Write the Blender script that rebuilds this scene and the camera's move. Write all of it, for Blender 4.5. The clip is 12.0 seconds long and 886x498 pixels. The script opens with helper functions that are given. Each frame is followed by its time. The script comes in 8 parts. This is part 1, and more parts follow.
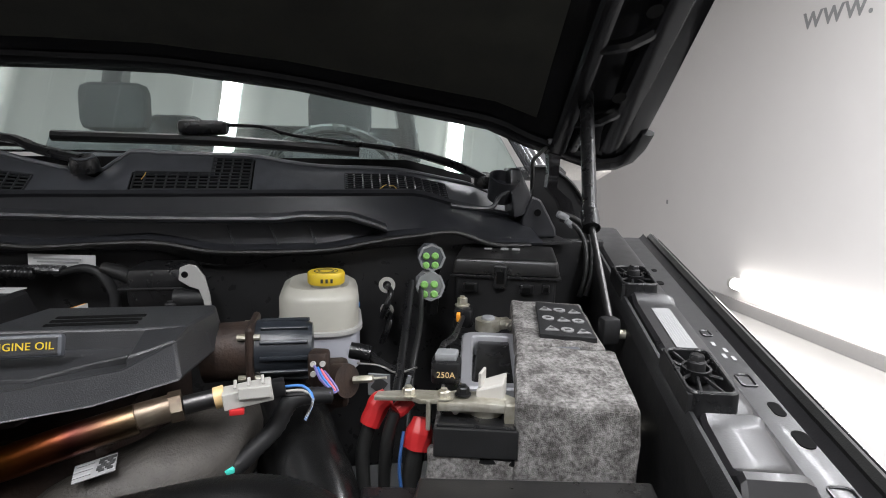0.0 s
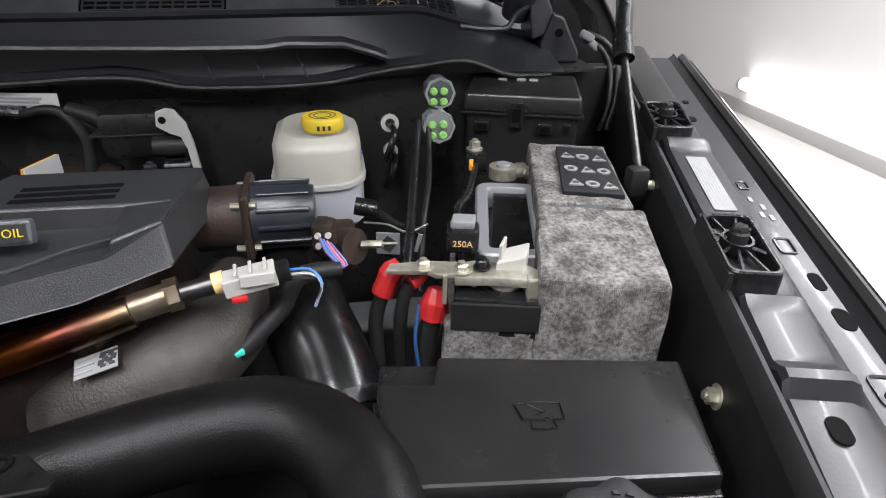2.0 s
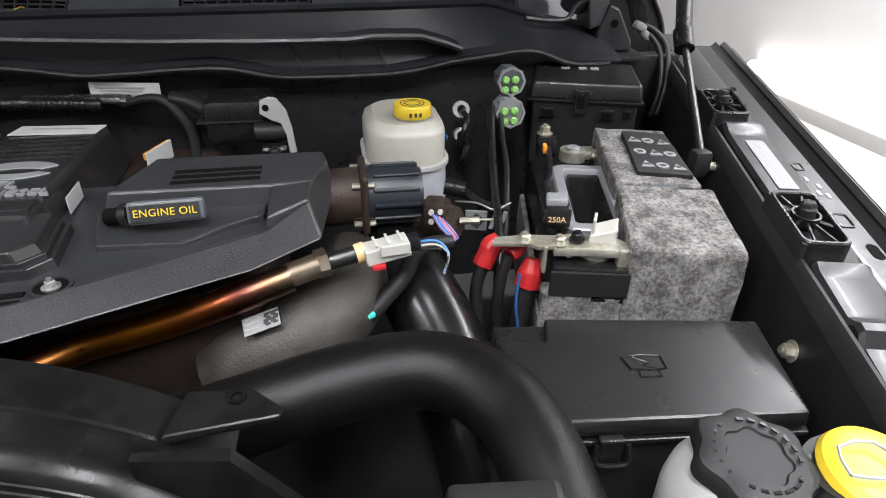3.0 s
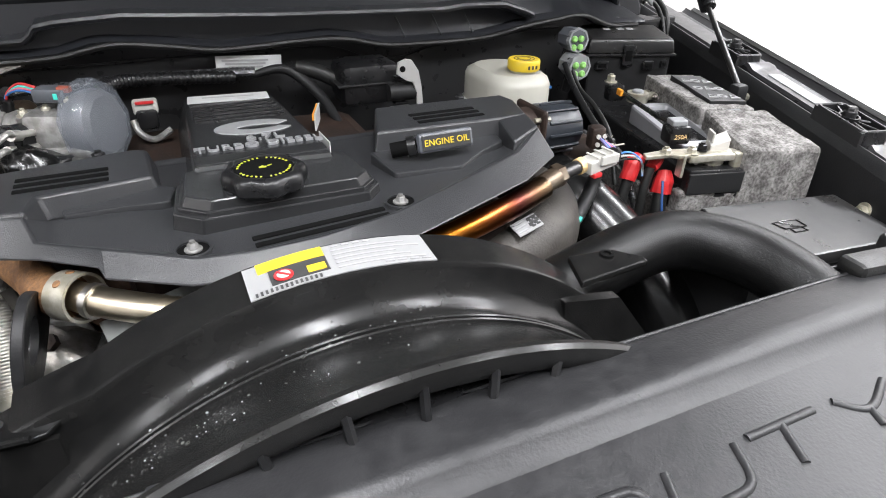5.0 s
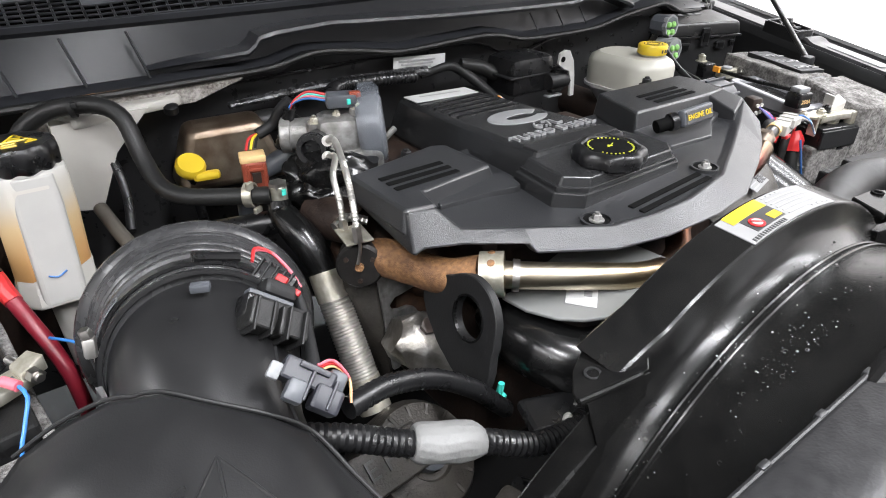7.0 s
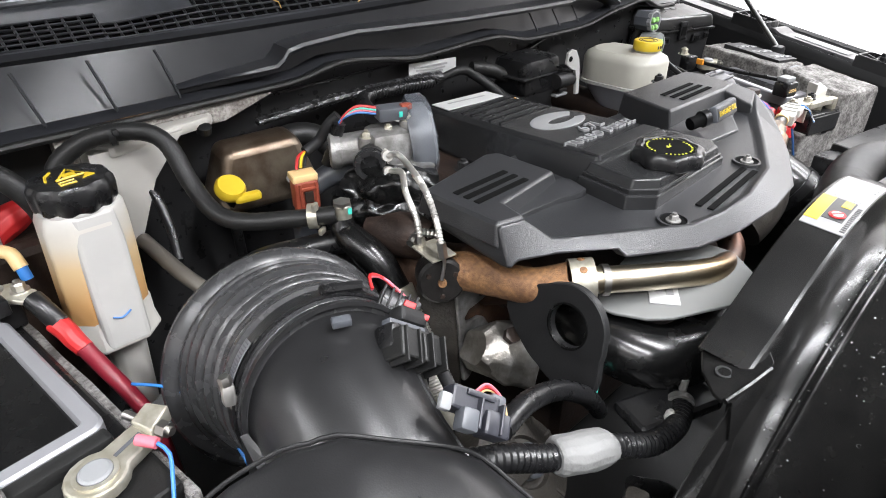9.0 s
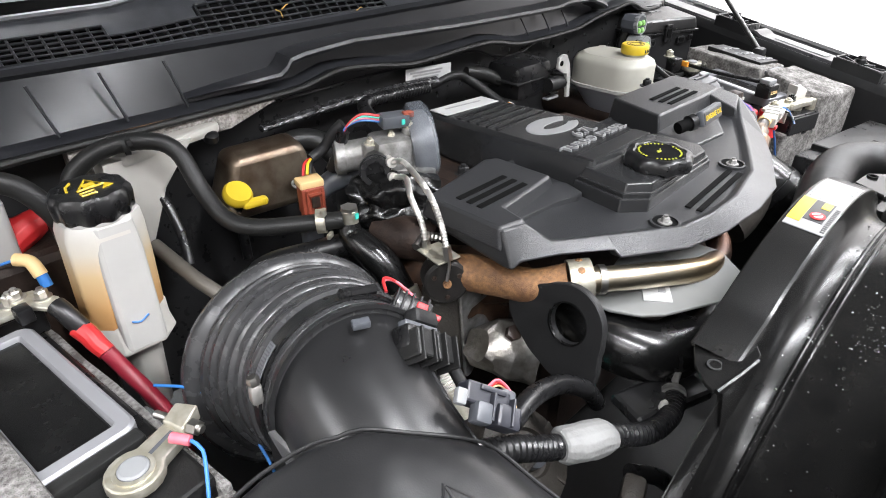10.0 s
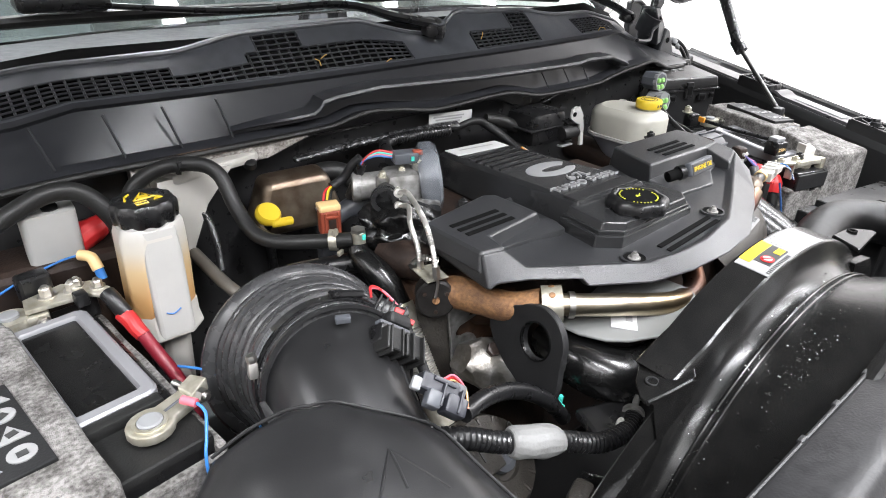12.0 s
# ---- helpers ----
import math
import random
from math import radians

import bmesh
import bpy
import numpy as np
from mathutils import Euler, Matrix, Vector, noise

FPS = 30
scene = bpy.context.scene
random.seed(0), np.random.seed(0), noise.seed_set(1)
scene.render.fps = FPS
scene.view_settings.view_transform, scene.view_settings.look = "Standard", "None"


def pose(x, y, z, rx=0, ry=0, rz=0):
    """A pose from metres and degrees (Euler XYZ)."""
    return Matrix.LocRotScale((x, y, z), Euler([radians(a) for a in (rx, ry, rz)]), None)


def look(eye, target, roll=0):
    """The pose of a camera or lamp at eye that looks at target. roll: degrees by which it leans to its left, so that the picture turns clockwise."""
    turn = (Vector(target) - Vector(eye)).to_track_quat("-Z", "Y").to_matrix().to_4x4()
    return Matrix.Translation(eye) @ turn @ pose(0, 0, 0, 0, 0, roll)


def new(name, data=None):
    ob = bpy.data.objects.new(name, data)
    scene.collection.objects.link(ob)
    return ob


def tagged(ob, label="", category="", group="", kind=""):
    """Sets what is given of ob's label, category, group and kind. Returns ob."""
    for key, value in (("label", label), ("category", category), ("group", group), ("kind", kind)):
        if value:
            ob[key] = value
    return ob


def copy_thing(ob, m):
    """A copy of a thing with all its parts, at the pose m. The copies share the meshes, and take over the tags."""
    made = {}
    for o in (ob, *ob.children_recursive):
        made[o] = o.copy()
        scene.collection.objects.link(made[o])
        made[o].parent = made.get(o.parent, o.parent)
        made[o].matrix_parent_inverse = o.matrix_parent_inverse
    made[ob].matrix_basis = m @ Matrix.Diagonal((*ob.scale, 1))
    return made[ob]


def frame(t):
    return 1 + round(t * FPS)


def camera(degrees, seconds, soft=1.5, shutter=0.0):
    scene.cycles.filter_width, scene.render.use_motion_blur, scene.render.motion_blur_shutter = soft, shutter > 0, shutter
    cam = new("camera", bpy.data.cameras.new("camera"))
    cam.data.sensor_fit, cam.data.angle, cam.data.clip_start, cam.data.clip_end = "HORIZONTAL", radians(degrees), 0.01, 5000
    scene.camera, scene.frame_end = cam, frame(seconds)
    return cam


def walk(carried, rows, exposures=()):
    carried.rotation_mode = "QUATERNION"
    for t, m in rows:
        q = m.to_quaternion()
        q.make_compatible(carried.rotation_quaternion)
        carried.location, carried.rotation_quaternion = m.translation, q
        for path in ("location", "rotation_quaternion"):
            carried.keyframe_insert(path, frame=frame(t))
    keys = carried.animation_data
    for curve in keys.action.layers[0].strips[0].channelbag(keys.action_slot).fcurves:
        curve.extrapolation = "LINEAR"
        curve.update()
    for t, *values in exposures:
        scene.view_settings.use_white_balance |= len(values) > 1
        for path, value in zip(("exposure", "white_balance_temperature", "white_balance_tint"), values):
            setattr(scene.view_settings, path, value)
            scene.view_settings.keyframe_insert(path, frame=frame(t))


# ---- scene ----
cam = camera(73.5, 12.0, 1.0)
PATH = [
    (0, (-0.011, 0.036, 1.51), (0.325, 1.982, 1.192), 1.1),
    (0.5, (-0.021, 0.074, 1.518), (0.314, 1.959, 0.94), 1.0),
    (1, (-0.03, 0.115, 1.537), (0.299, 1.947, 0.806), 1.0),
    (1.5, (-0.011, 0.128, 1.544), (0.317, 1.907, 0.691), 1.0),
    (2, (-0.017, 0.121, 1.547), (0.31, 1.849, 0.594), 1.1),
    (2.5, (-0.048, 0.101, 1.564), (0.282, 1.805, 0.572), 1.2),
    (3, (-0.126, 0.079, 1.569), (0.2, 1.779, 0.567), 1.0),
    (3.2, (-0.151, 0.07, 1.566), (0.174, 1.769, 0.563), 0.9),
    (4.8, (-0.447, 0.048, 1.554), (0.243, 1.634, 0.55), 1.5),
    (5, (-0.508, 0.047, 1.548), (0.238, 1.608, 0.544), 1.5),
    (5.5, (-0.668, 0.063, 1.544), (0.187, 1.569, 0.543), 1.1),
    (6, (-0.757, 0.107, 1.551), (0.161, 1.572, 0.546), 0.9),
    (6.5, (-0.819, 0.167, 1.544), (0.151, 1.6, 0.541), 0.7),
    (7, (-0.889, 0.187, 1.554), (0.129, 1.582, 0.545), 0.4),
    (7.5, (-0.941, 0.221, 1.557), (0.134, 1.572, 0.547), 0.2),
    (9.5, (-0.993, 0.28, 1.576), (0.2, 1.507, 0.542), 0.1),
    (10, (-1.01, 0.276, 1.587), (0.196, 1.487, 0.548), 0.2),
    (10.5, (-1.02, 0.25, 1.604), (0.192, 1.452, 0.564), 0.4),
    (11, (-1.021, 0.216, 1.616), (0.188, 1.434, 0.589), 0.9),
    (11.5, (-1.016, 0.185, 1.611), (0.159, 1.476, 0.636), 0.9),
    (12, (-1.019, 0.178, 1.609), (0.108, 1.552, 0.692), 1.1),
]
walk(cam, [(t, look(eye, target, roll)) for t, eye, target, roll in PATH],
     exposures=[(0, -0.2), (0.6, -0.15), (1.5, -0.02), (3.0, 0.15), (5.0, 0.55), (7.5, 0.64), (9.5, 0.76), (12.0, 0.78)])

# ---- world and lights ----
world = bpy.data.worlds.new("studio_air")
world.use_nodes = True
world.node_tree.nodes["Background"].inputs[0].default_value = (0.8, 0.85, 0.9, 1)
world.node_tree.nodes["Background"].inputs[1].default_value = 0.3
scene.world = world


def area_lamp(name, at, target, sx, sy, watts, colour=(0.945, 0.955, 1.0)):
    data = bpy.data.lights.new(name, "AREA")
    data.shape, data.size, data.size_y, data.energy, data.color = "RECTANGLE", sx, sy, watts, colour
    ob = new(name, data)
    ob.matrix_world = look(at, target)
    return ob


# ---- materials ----
def material(name, colour, rough=0.5, metal=0.0, other=None, scale=60.0, amount=0.5, bump=0.0, bump_scale=300.0,
             rough_var=0.1, coat=0.0, transmission=0.0, emit=0.0, ior=1.5, alpha=1.0, spec=0.5):
    """Principled surface with colour variation at two scales, rough wear and fine relief."""
    m = bpy.data.materials.new(name)
    m.use_nodes = True
    nt = m.node_tree
    b = nt.nodes["Principled BSDF"]
    b.inputs["Base Color"].default_value = (*colour, 1)
    b.inputs["Roughness"].default_value = rough
    b.inputs["Metallic"].default_value = metal
    b.inputs["IOR"].default_value = ior
    b.inputs["Coat Weight"].default_value = coat
    b.inputs["Transmission Weight"].default_value = transmission
    b.inputs["Alpha"].default_value = alpha
    b.inputs["Specular IOR Level"].default_value = spec
    if emit:
        b.inputs["Emission Color"].default_value = (*colour, 1)
        b.inputs["Emission Strength"].default_value = emit
        return m
    tc = nt.nodes.new("ShaderNodeTexCoord")
    big = nt.nodes.new("ShaderNodeTexNoise")
    big.inputs["Scale"].default_value = scale * 0.2
    big.inputs["Detail"].default_value = 3
    small = nt.nodes.new("ShaderNodeTexNoise")
    small.inputs["Scale"].default_value = scale
    small.inputs["Detail"].default_value = 5
    nt.links.new(tc.outputs["Object"], big.inputs["Vector"])
    nt.links.new(tc.outputs["Object"], small.inputs["Vector"])
    add = nt.nodes.new("ShaderNodeMath")
    add.operation = "MULTIPLY"
    nt.links.new(big.outputs["Fac"], add.inputs[0])
    nt.links.new(small.outputs["Fac"], add.inputs[1])
    ramp = nt.nodes.new("ShaderNodeMapRange")
    ramp.inputs["From Min"].default_value, ramp.inputs["From Max"].default_value = 0.14, 0.38
    nt.links.new(add.outputs[0], ramp.inputs["Value"])
    if other is None:
        other = tuple(c * (1 - 0.45 * amount) for c in colour)
    mix = nt.nodes.new("ShaderNodeMix")
    mix.data_type = "RGBA"
    mix.inputs[6].default_value, mix.inputs[7].default_value = (*other, 1), (*colour, 1)
    nt.links.new(ramp.outputs[0], mix.inputs[0])
    nt.links.new(mix.outputs[2], b.inputs["Base Color"])
    rr = nt.nodes.new("ShaderNodeMapRange")
    rr.inputs["To Min"].default_value, rr.inputs["To Max"].default_value = max(0.02, rough - rough_var), min(1, rough + rough_var)
    nt.links.new(small.outputs["Fac"], rr.inputs["Value"])
    nt.links.new(rr.outputs[0], b.inputs["Roughness"])
    if bump:
        grain = nt.nodes.new("ShaderNodeTexNoise")
        grain.inputs["Scale"].default_value = bump_scale
        grain.inputs["Detail"].default_value = 3
        nt.links.new(tc.outputs["Object"], grain.inputs["Vector"])
        bn = nt.nodes.new("ShaderNodeBump")
        bn.inputs["Strength"].default_value = bump
        bn.inputs["Distance"].default_value = 0.002
        nt.links.new(grain.outputs["Fac"], bn.inputs["Height"])
        nt.links.new(bn.outputs[0], b.inputs["Normal"])
    return m


COVER = material("grained_charcoal_plastic", (0.022, 0.0225, 0.024), 0.34, spec=0.5, bump=0.22, bump_scale=900, amount=0.25, rough_var=0.05)
BLOCK = material("satin_black_block", (0.0165, 0.0168, 0.0175), 0.26, spec=0.5, bump=0.02, bump_scale=900, amount=0.1, rough_var=0.01)
# near-black for black plastic parts, and for shade painted into slots and holes
COVER_DARK = material("black_plastic_and_slot_shade", (0.004, 0.004, 0.004), 0.8, spec=0.05, amount=0.2)
BLACK = material("black_plastic", (0.0095, 0.0095, 0.010), 0.29, spec=0.4, amount=0.5, bump=0.1, bump_scale=700)
BLACK_MATT = material("matt_black_plastic", (0.014, 0.014, 0.0145), 0.5, spec=0.28, amount=0.5, bump=0.12, bump_scale=500)
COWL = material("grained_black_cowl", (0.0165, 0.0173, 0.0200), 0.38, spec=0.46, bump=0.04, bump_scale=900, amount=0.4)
WET = material("polished_black_pipe", (0.005, 0.005, 0.005), 0.24, spec=0.42, amount=0.5, rough_var=0.06)
GLOSS = material("glossy_black_shroud", (0.0055, 0.0055, 0.0055), 0.24, spec=0.45, amount=0.6, rough_var=0.14, bump=0.03, bump_scale=60)
HOSE = material("ribbed_hose_rubber", (0.0042, 0.0042, 0.0042), 0.36, spec=0.22, amount=0.5, bump=0.2, bump_scale=900)
DULL_PAPER = material("printed_paper", (0.22, 0.22, 0.22), 0.7, spec=0.2, amount=0.1, scale=30)
SHROUD = material("dusty_black_shroud", (0.0045, 0.0045, 0.0045), 0.24, spec=0.28, other=(0.009, 0.0088, 0.0085), scale=70, amount=0.6, rough_var=0.07, bump=0.04, bump_scale=300)
PANEL = material("dusty_grey_panel", (0.0190, 0.0190, 0.0197), 0.36, spec=0.24, other=(0.0135, 0.0135, 0.0142), scale=140, amount=0.5, rough_var=0.14, bump=0.12, bump_scale=500)
RAIL = material("dull_rail_paint", (0.017, 0.0165, 0.0175), 0.32, metal=0.2, coat=0.05, amount=0.4, bump=0.05, bump_scale=400)
FACET = material("whitish_bottle_facet", (0.38, 0.373, 0.355), 0.34, amount=0.12, rough_var=0.05)
FROST = material("frosted_bottle_plastic", (0.40, 0.385, 0.355), 0.34, amount=0.12, rough_var=0.05)
RUBBER = material("black_rubber", (0.009, 0.009, 0.009), 0.42, spec=0.3, other=(0.014, 0.014, 0.0135), amount=0.5, bump=0.15, bump_scale=500)
BELLOWS = material("bellows_rubber", (0.044, 0.044, 0.0455), 0.27, spec=0.5, other=(0.032, 0.032, 0.033), amount=0.3, rough_var=0.03)
# cowl plastic paled by dust and by the windscreen's reflection put into the colour
COWL_TOP = material("dusty_sheen_cowl_top", (0.052, 0.055, 0.062), 0.36, spec=0.5, other=(0.034, 0.036, 0.040), scale=50, bump=0.1, bump_scale=800, amount=0.4)
PAINT = material("dark_body_paint", (0.030, 0.029, 0.031), 0.2, metal=0.3, coat=0.7, amount=0.3, bump=0.03, bump_scale=400)
DARK_PAINT = material("black_under_paint", (0.023, 0.023, 0.0235), 0.30, spec=0.5, coat=0.1, amount=0.4)
HOOD_BLACK = material("glossy_hood_frame_paint", (0.006, 0.006, 0.0065), 0.22, spec=0.25, amount=0.3, rough_var=0.05)
DUSTY_LID = material("dusty_black_lid", (0.0075, 0.0075, 0.0078), 0.31, spec=0.46, other=(0.0135, 0.013, 0.0125), scale=45, amount=0.6, rough_var=0.12, bump=0.05, bump_scale=700)
DARK_STEEL = material("dark_strut_steel", (0.085, 0.083, 0.082), 0.34, metal=0.9, amount=0.3)
FELT = material("grey_felt", (0.27, 0.26, 0.25), 0.95, spec=0.1, other=(0.070, 0.066, 0.062), scale=260, bump=1.0, bump_scale=900, rough_var=0.02)
LILAC_TANK = material("cloudy_tank_plastic", (0.36, 0.365, 0.40), 0.36, amount=0.15, transmission=0.1, rough_var=0.05)
MILKY = material("milky_plastic", (0.40, 0.395, 0.38), 0.36, amount=0.12, transmission=0.15, rough_var=0.05)
CREAM = material("fluid_cream_plastic", (0.36, 0.35, 0.305), 0.38, amount=0.15, rough_var=0.05)
SILVER_PLASTIC = material("silver_grey_plastic", (0.235, 0.235, 0.247), 0.42, metal=0.3, amount=0.15)
ALU = material("cast_aluminium", (0.36, 0.355, 0.345), 0.42, metal=0.6, other=(0.17, 0.165, 0.155), scale=120, bump=0.25, bump_scale=500)
STEEL = material("bright_steel", (0.55, 0.53, 0.50), 0.33, metal=1.0, amount=0.3, scale=150)
ZINC = material("dull_zinc", (0.55, 0.53, 0.46), 0.42, metal=0.75, other=(0.38, 0.35, 0.27), scale=150, bump=0.15)
RUST = material("rusty_cast_iron", (0.28, 0.145, 0.062), 0.62, metal=0.2, other=(0.12, 0.058, 0.028), scale=260, bump=0.5, bump_scale=900)
DARK_RUST = material("dark_brown_iron", (0.040, 0.024, 0.017), 0.55, metal=0.3, other=(0.018, 0.012, 0.010), scale=90, bump=0.3)
CHARCOAL = material("charcoal_motor_case", (0.016, 0.019, 0.024), 0.34, amount=0.3)
TARNISH = material("tarnished_shield_metal", (0.20, 0.165, 0.125), 0.36, metal=0.8, other=(0.09, 0.06, 0.04), scale=45, bump=0.12, bump_scale=300)
LETTER = material("raised_grey_letters", (0.33, 0.332, 0.337), 0.33, metal=0.4, amount=0.2)
SATIN = material("satin_black_duct", (0.0135, 0.0135, 0.014), 0.30, spec=0.55, amount=0.4, bump=0.06, bump_scale=900, rough_var=0.06)
# cable red turned crimson and darkened, with the shade beside the battery included
SHADED_CRIMSON = material("shaded_crimson_cable", (0.20, 0.010, 0.022), 0.42, amount=0.3)
BLUE_GREY = material("blue_grey_plastic", (0.024, 0.025, 0.032), 0.42, amount=0.25)
CASE_STEEL = material("ribbed_steel_line", (0.72, 0.70, 0.66), 0.38, metal=0.9, amount=0.3, scale=150)
RED = material("red_rubber", (0.46, 0.018, 0.02), 0.45, amount=0.25)
YELLOW = material("yellow_plastic", (0.62, 0.44, 0.025), 0.38, amount=0.15)
LIME = material("yellow_green_print", (0.40, 0.42, 0.03), 0.5, amount=0.15)
GREEN = material("green_seal", (0.20, 0.43, 0.11), 0.5, amount=0.15)
ORANGE = material("orange_plastic", (0.75, 0.30, 0.03), 0.4, amount=0.1)
BLUE = material("blue_wire", (0.03, 0.16, 0.46), 0.4, amount=0.1)
NAVY = material("navy_wire", (0.014, 0.05, 0.15), 0.4, amount=0.1)
PURPLE = material("purple_wire", (0.13, 0.11, 0.28), 0.4, amount=0.1)
PINK = material("pink_wire", (0.62, 0.13, 0.17), 0.4, amount=0.1)
GREY_PLASTIC = material("grey_plastic", (0.20, 0.205, 0.21), 0.45, amount=0.2)
DARK_GREY = material("dark_grey_plastic", (0.07, 0.075, 0.085), 0.4, amount=0.2)
WHITE = material("white_plastic", (0.42, 0.41, 0.38), 0.4, amount=0.12)
PAPER = material("white_label", (0.46, 0.46, 0.455), 0.5, amount=0.1, scale=30)
INK = material("black_ink", (0.03, 0.03, 0.03), 0.5, amount=0.1)
GREY_INK = material("grey_ink", (0.25, 0.25, 0.25), 0.5, amount=0.1)
MAROON = material("dark_red_plastic", (0.26, 0.055, 0.03), 0.42, amount=0.3)
TAN = material("tan_plastic", (0.66, 0.46, 0.22), 0.45, amount=0.2)
TEAL = material("teal_mark", (0.05, 0.55, 0.45), 0.5, amount=0.1)
TAPE = material("white_cloth_tape", (0.165, 0.165, 0.161), 0.6, amount=0.2, bump=0.4, bump_scale=200)
STRAW = material("dry_straw", (0.55, 0.33, 0.08), 0.8, amount=0.3)
LINER = material("hood_liner", (0.020, 0.0205, 0.016), 0.8, spec=0.3, other=(0.011, 0.011, 0.009), scale=18, amount=0.8, bump=0.9, bump_scale=28)
SEAM = material("aged_sealer", (0.30, 0.28, 0.26), 0.6, other=(0.07, 0.058, 0.048), scale=260, bump=0.8, bump_scale=300)
SEAT = material("dark_seat_cloth", (0.03, 0.032, 0.035), 0.9, amount=0.3)
WALL = material("white_wall_paint", (0.64, 0.618, 0.603), 0.6, amount=0.05, scale=4)
GREY_WALL = material("grey_wall_paint", (0.31, 0.31, 0.315), 0.6, amount=0.05, scale=4)
BASE_GREY = material("grey_base_strip", (0.30, 0.29, 0.285), 0.5, amount=0.1)
FLOOR = material("polished_pale_floor", (0.30, 0.292, 0.285), 0.34, amount=0.15, scale=6)
CEIL = material("ribbed_white_metal", (0.66, 0.67, 0.66), 0.5, amount=0.1, scale=3)
TUBE = material("led_tube", (1.0, 0.98, 0.95), emit=9.0)
CRUMPLED = material("crumpled_heat_foil", (0.33, 0.32, 0.30), 0.38, metal=0.85, other=(0.17, 0.155, 0.135), scale=90, bump=0.5, bump_scale=160)
PIPE_GREY = material("dull_pipe_alloy", (0.13, 0.118, 0.10), 0.5, metal=0.4, amount=0.4)
PLATE_GREY = material("grey_plate_paint", (0.150, 0.153, 0.148), 0.45, amount=0.2, scale=40)
STEEL_GREY = material("grey_gear_case", (0.15, 0.155, 0.165), 0.36, metal=0.2, amount=0.3)
CAST_GREY = material("dull_cast_grey", (0.047, 0.042, 0.036), 0.52, metal=0.3, other=(0.023, 0.020, 0.017), scale=60, bump=0.4, bump_scale=400)
FOIL = material("crumpled_foil", (0.09, 0.09, 0.093), 0.26, metal=0.5, other=(0.015, 0.015, 0.015), scale=120, bump=0.9, bump_scale=130)

GLASS = bpy.data.materials.new("windscreen_glass")
GLASS.use_nodes = True
_n = GLASS.node_tree.nodes
_p = _n["Principled BSDF"]
_p.inputs["Base Color"].default_value = (0.75, 0.9, 0.86, 1)
_p.inputs["Roughness"].default_value = 0.02
_p.inputs["Transmission Weight"].default_value = 1.0
_p.inputs["IOR"].default_value = 1.45

CLEAR = bpy.data.materials.new("clear_plastic")
CLEAR.use_nodes = True
_p = CLEAR.node_tree.nodes["Principled BSDF"]
_p.inputs["Base Color"].default_value = (0.20, 0.22, 0.25, 1)
_p.inputs["Roughness"].default_value = 0.12
_p.inputs["Alpha"].default_value = 0.3


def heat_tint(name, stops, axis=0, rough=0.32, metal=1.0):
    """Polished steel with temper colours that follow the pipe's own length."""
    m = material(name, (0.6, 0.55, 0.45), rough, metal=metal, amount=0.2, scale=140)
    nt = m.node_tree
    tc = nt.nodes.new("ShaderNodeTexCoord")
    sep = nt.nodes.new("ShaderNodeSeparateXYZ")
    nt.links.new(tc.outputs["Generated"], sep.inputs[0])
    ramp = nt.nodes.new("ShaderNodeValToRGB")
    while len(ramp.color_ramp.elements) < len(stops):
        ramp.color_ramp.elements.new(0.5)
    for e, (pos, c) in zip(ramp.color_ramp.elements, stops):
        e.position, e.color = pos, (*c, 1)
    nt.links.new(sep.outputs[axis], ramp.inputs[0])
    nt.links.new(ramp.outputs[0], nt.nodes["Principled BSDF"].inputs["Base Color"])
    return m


TEMPER = heat_tint("heat_tinted_steel", [(0.0, (0.40, 0.34, 0.25)), (0.12, (0.55, 0.49, 0.38)), (0.26, (0.40, 0.31, 0.19)),
                                         (0.38, (0.10, 0.05, 0.035)), (0.56, (0.22, 0.08, 0.03)), (0.70, (0.62, 0.24, 0.02)),
                                         (0.82, (0.42, 0.12, 0.03)), (0.90, (0.11, 0.032, 0.026)), (0.96, (0.12, 0.07, 0.04)), (1.0, (0.18, 0.13, 0.08))])
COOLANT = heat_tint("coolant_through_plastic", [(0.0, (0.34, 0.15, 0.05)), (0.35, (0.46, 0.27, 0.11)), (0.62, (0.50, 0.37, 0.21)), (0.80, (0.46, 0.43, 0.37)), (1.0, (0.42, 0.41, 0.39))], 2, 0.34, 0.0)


# ---- mesh tools ----
def bevelled(bm, offset, segments=2, angle=25):
    if offset > 0:
        edges = [e for e in bm.edges if len(e.link_faces) == 2 and e.calc_face_angle(0) > radians(angle)]
        bmesh.ops.bevel(bm, geom=edges, offset=offset, segments=segments, profile=0.5, affect="EDGES", clamp_overlap=True)
    return bm


def box(at, size, bevel=0.0015, rz=0.0, rx=0.0, ry=0.0, top=1.0):
    """A bevelled box, centred at at; top scales the upper face."""
    bm = bmesh.new()
    bmesh.ops.create_cube(bm, size=1)
    for v in bm.verts:
        k = top if v.co.z > 0 else 1
        v.co = Vector((v.co.x * size[0] * k, v.co.y * size[1] * k, v.co.z * size[2]))
    bevelled(bm, bevel)
    bm.transform(pose(*at, rx, ry, rz))
    return bm


def obox(at, xdir, up, size, bevel=0.0015):
    """A bevelled box with its length along xdir and its top towards up."""
    x = Vector(xdir).normalized()
    z = Vector(up)
    z = (z - x * z.dot(x)).normalized()
    y = z.cross(x)
    bm = box((0, 0, 0), size, bevel)
    bm.transform(Matrix.Translation(at) @ Matrix((x, y, z)).transposed().to_4x4())
    return bm


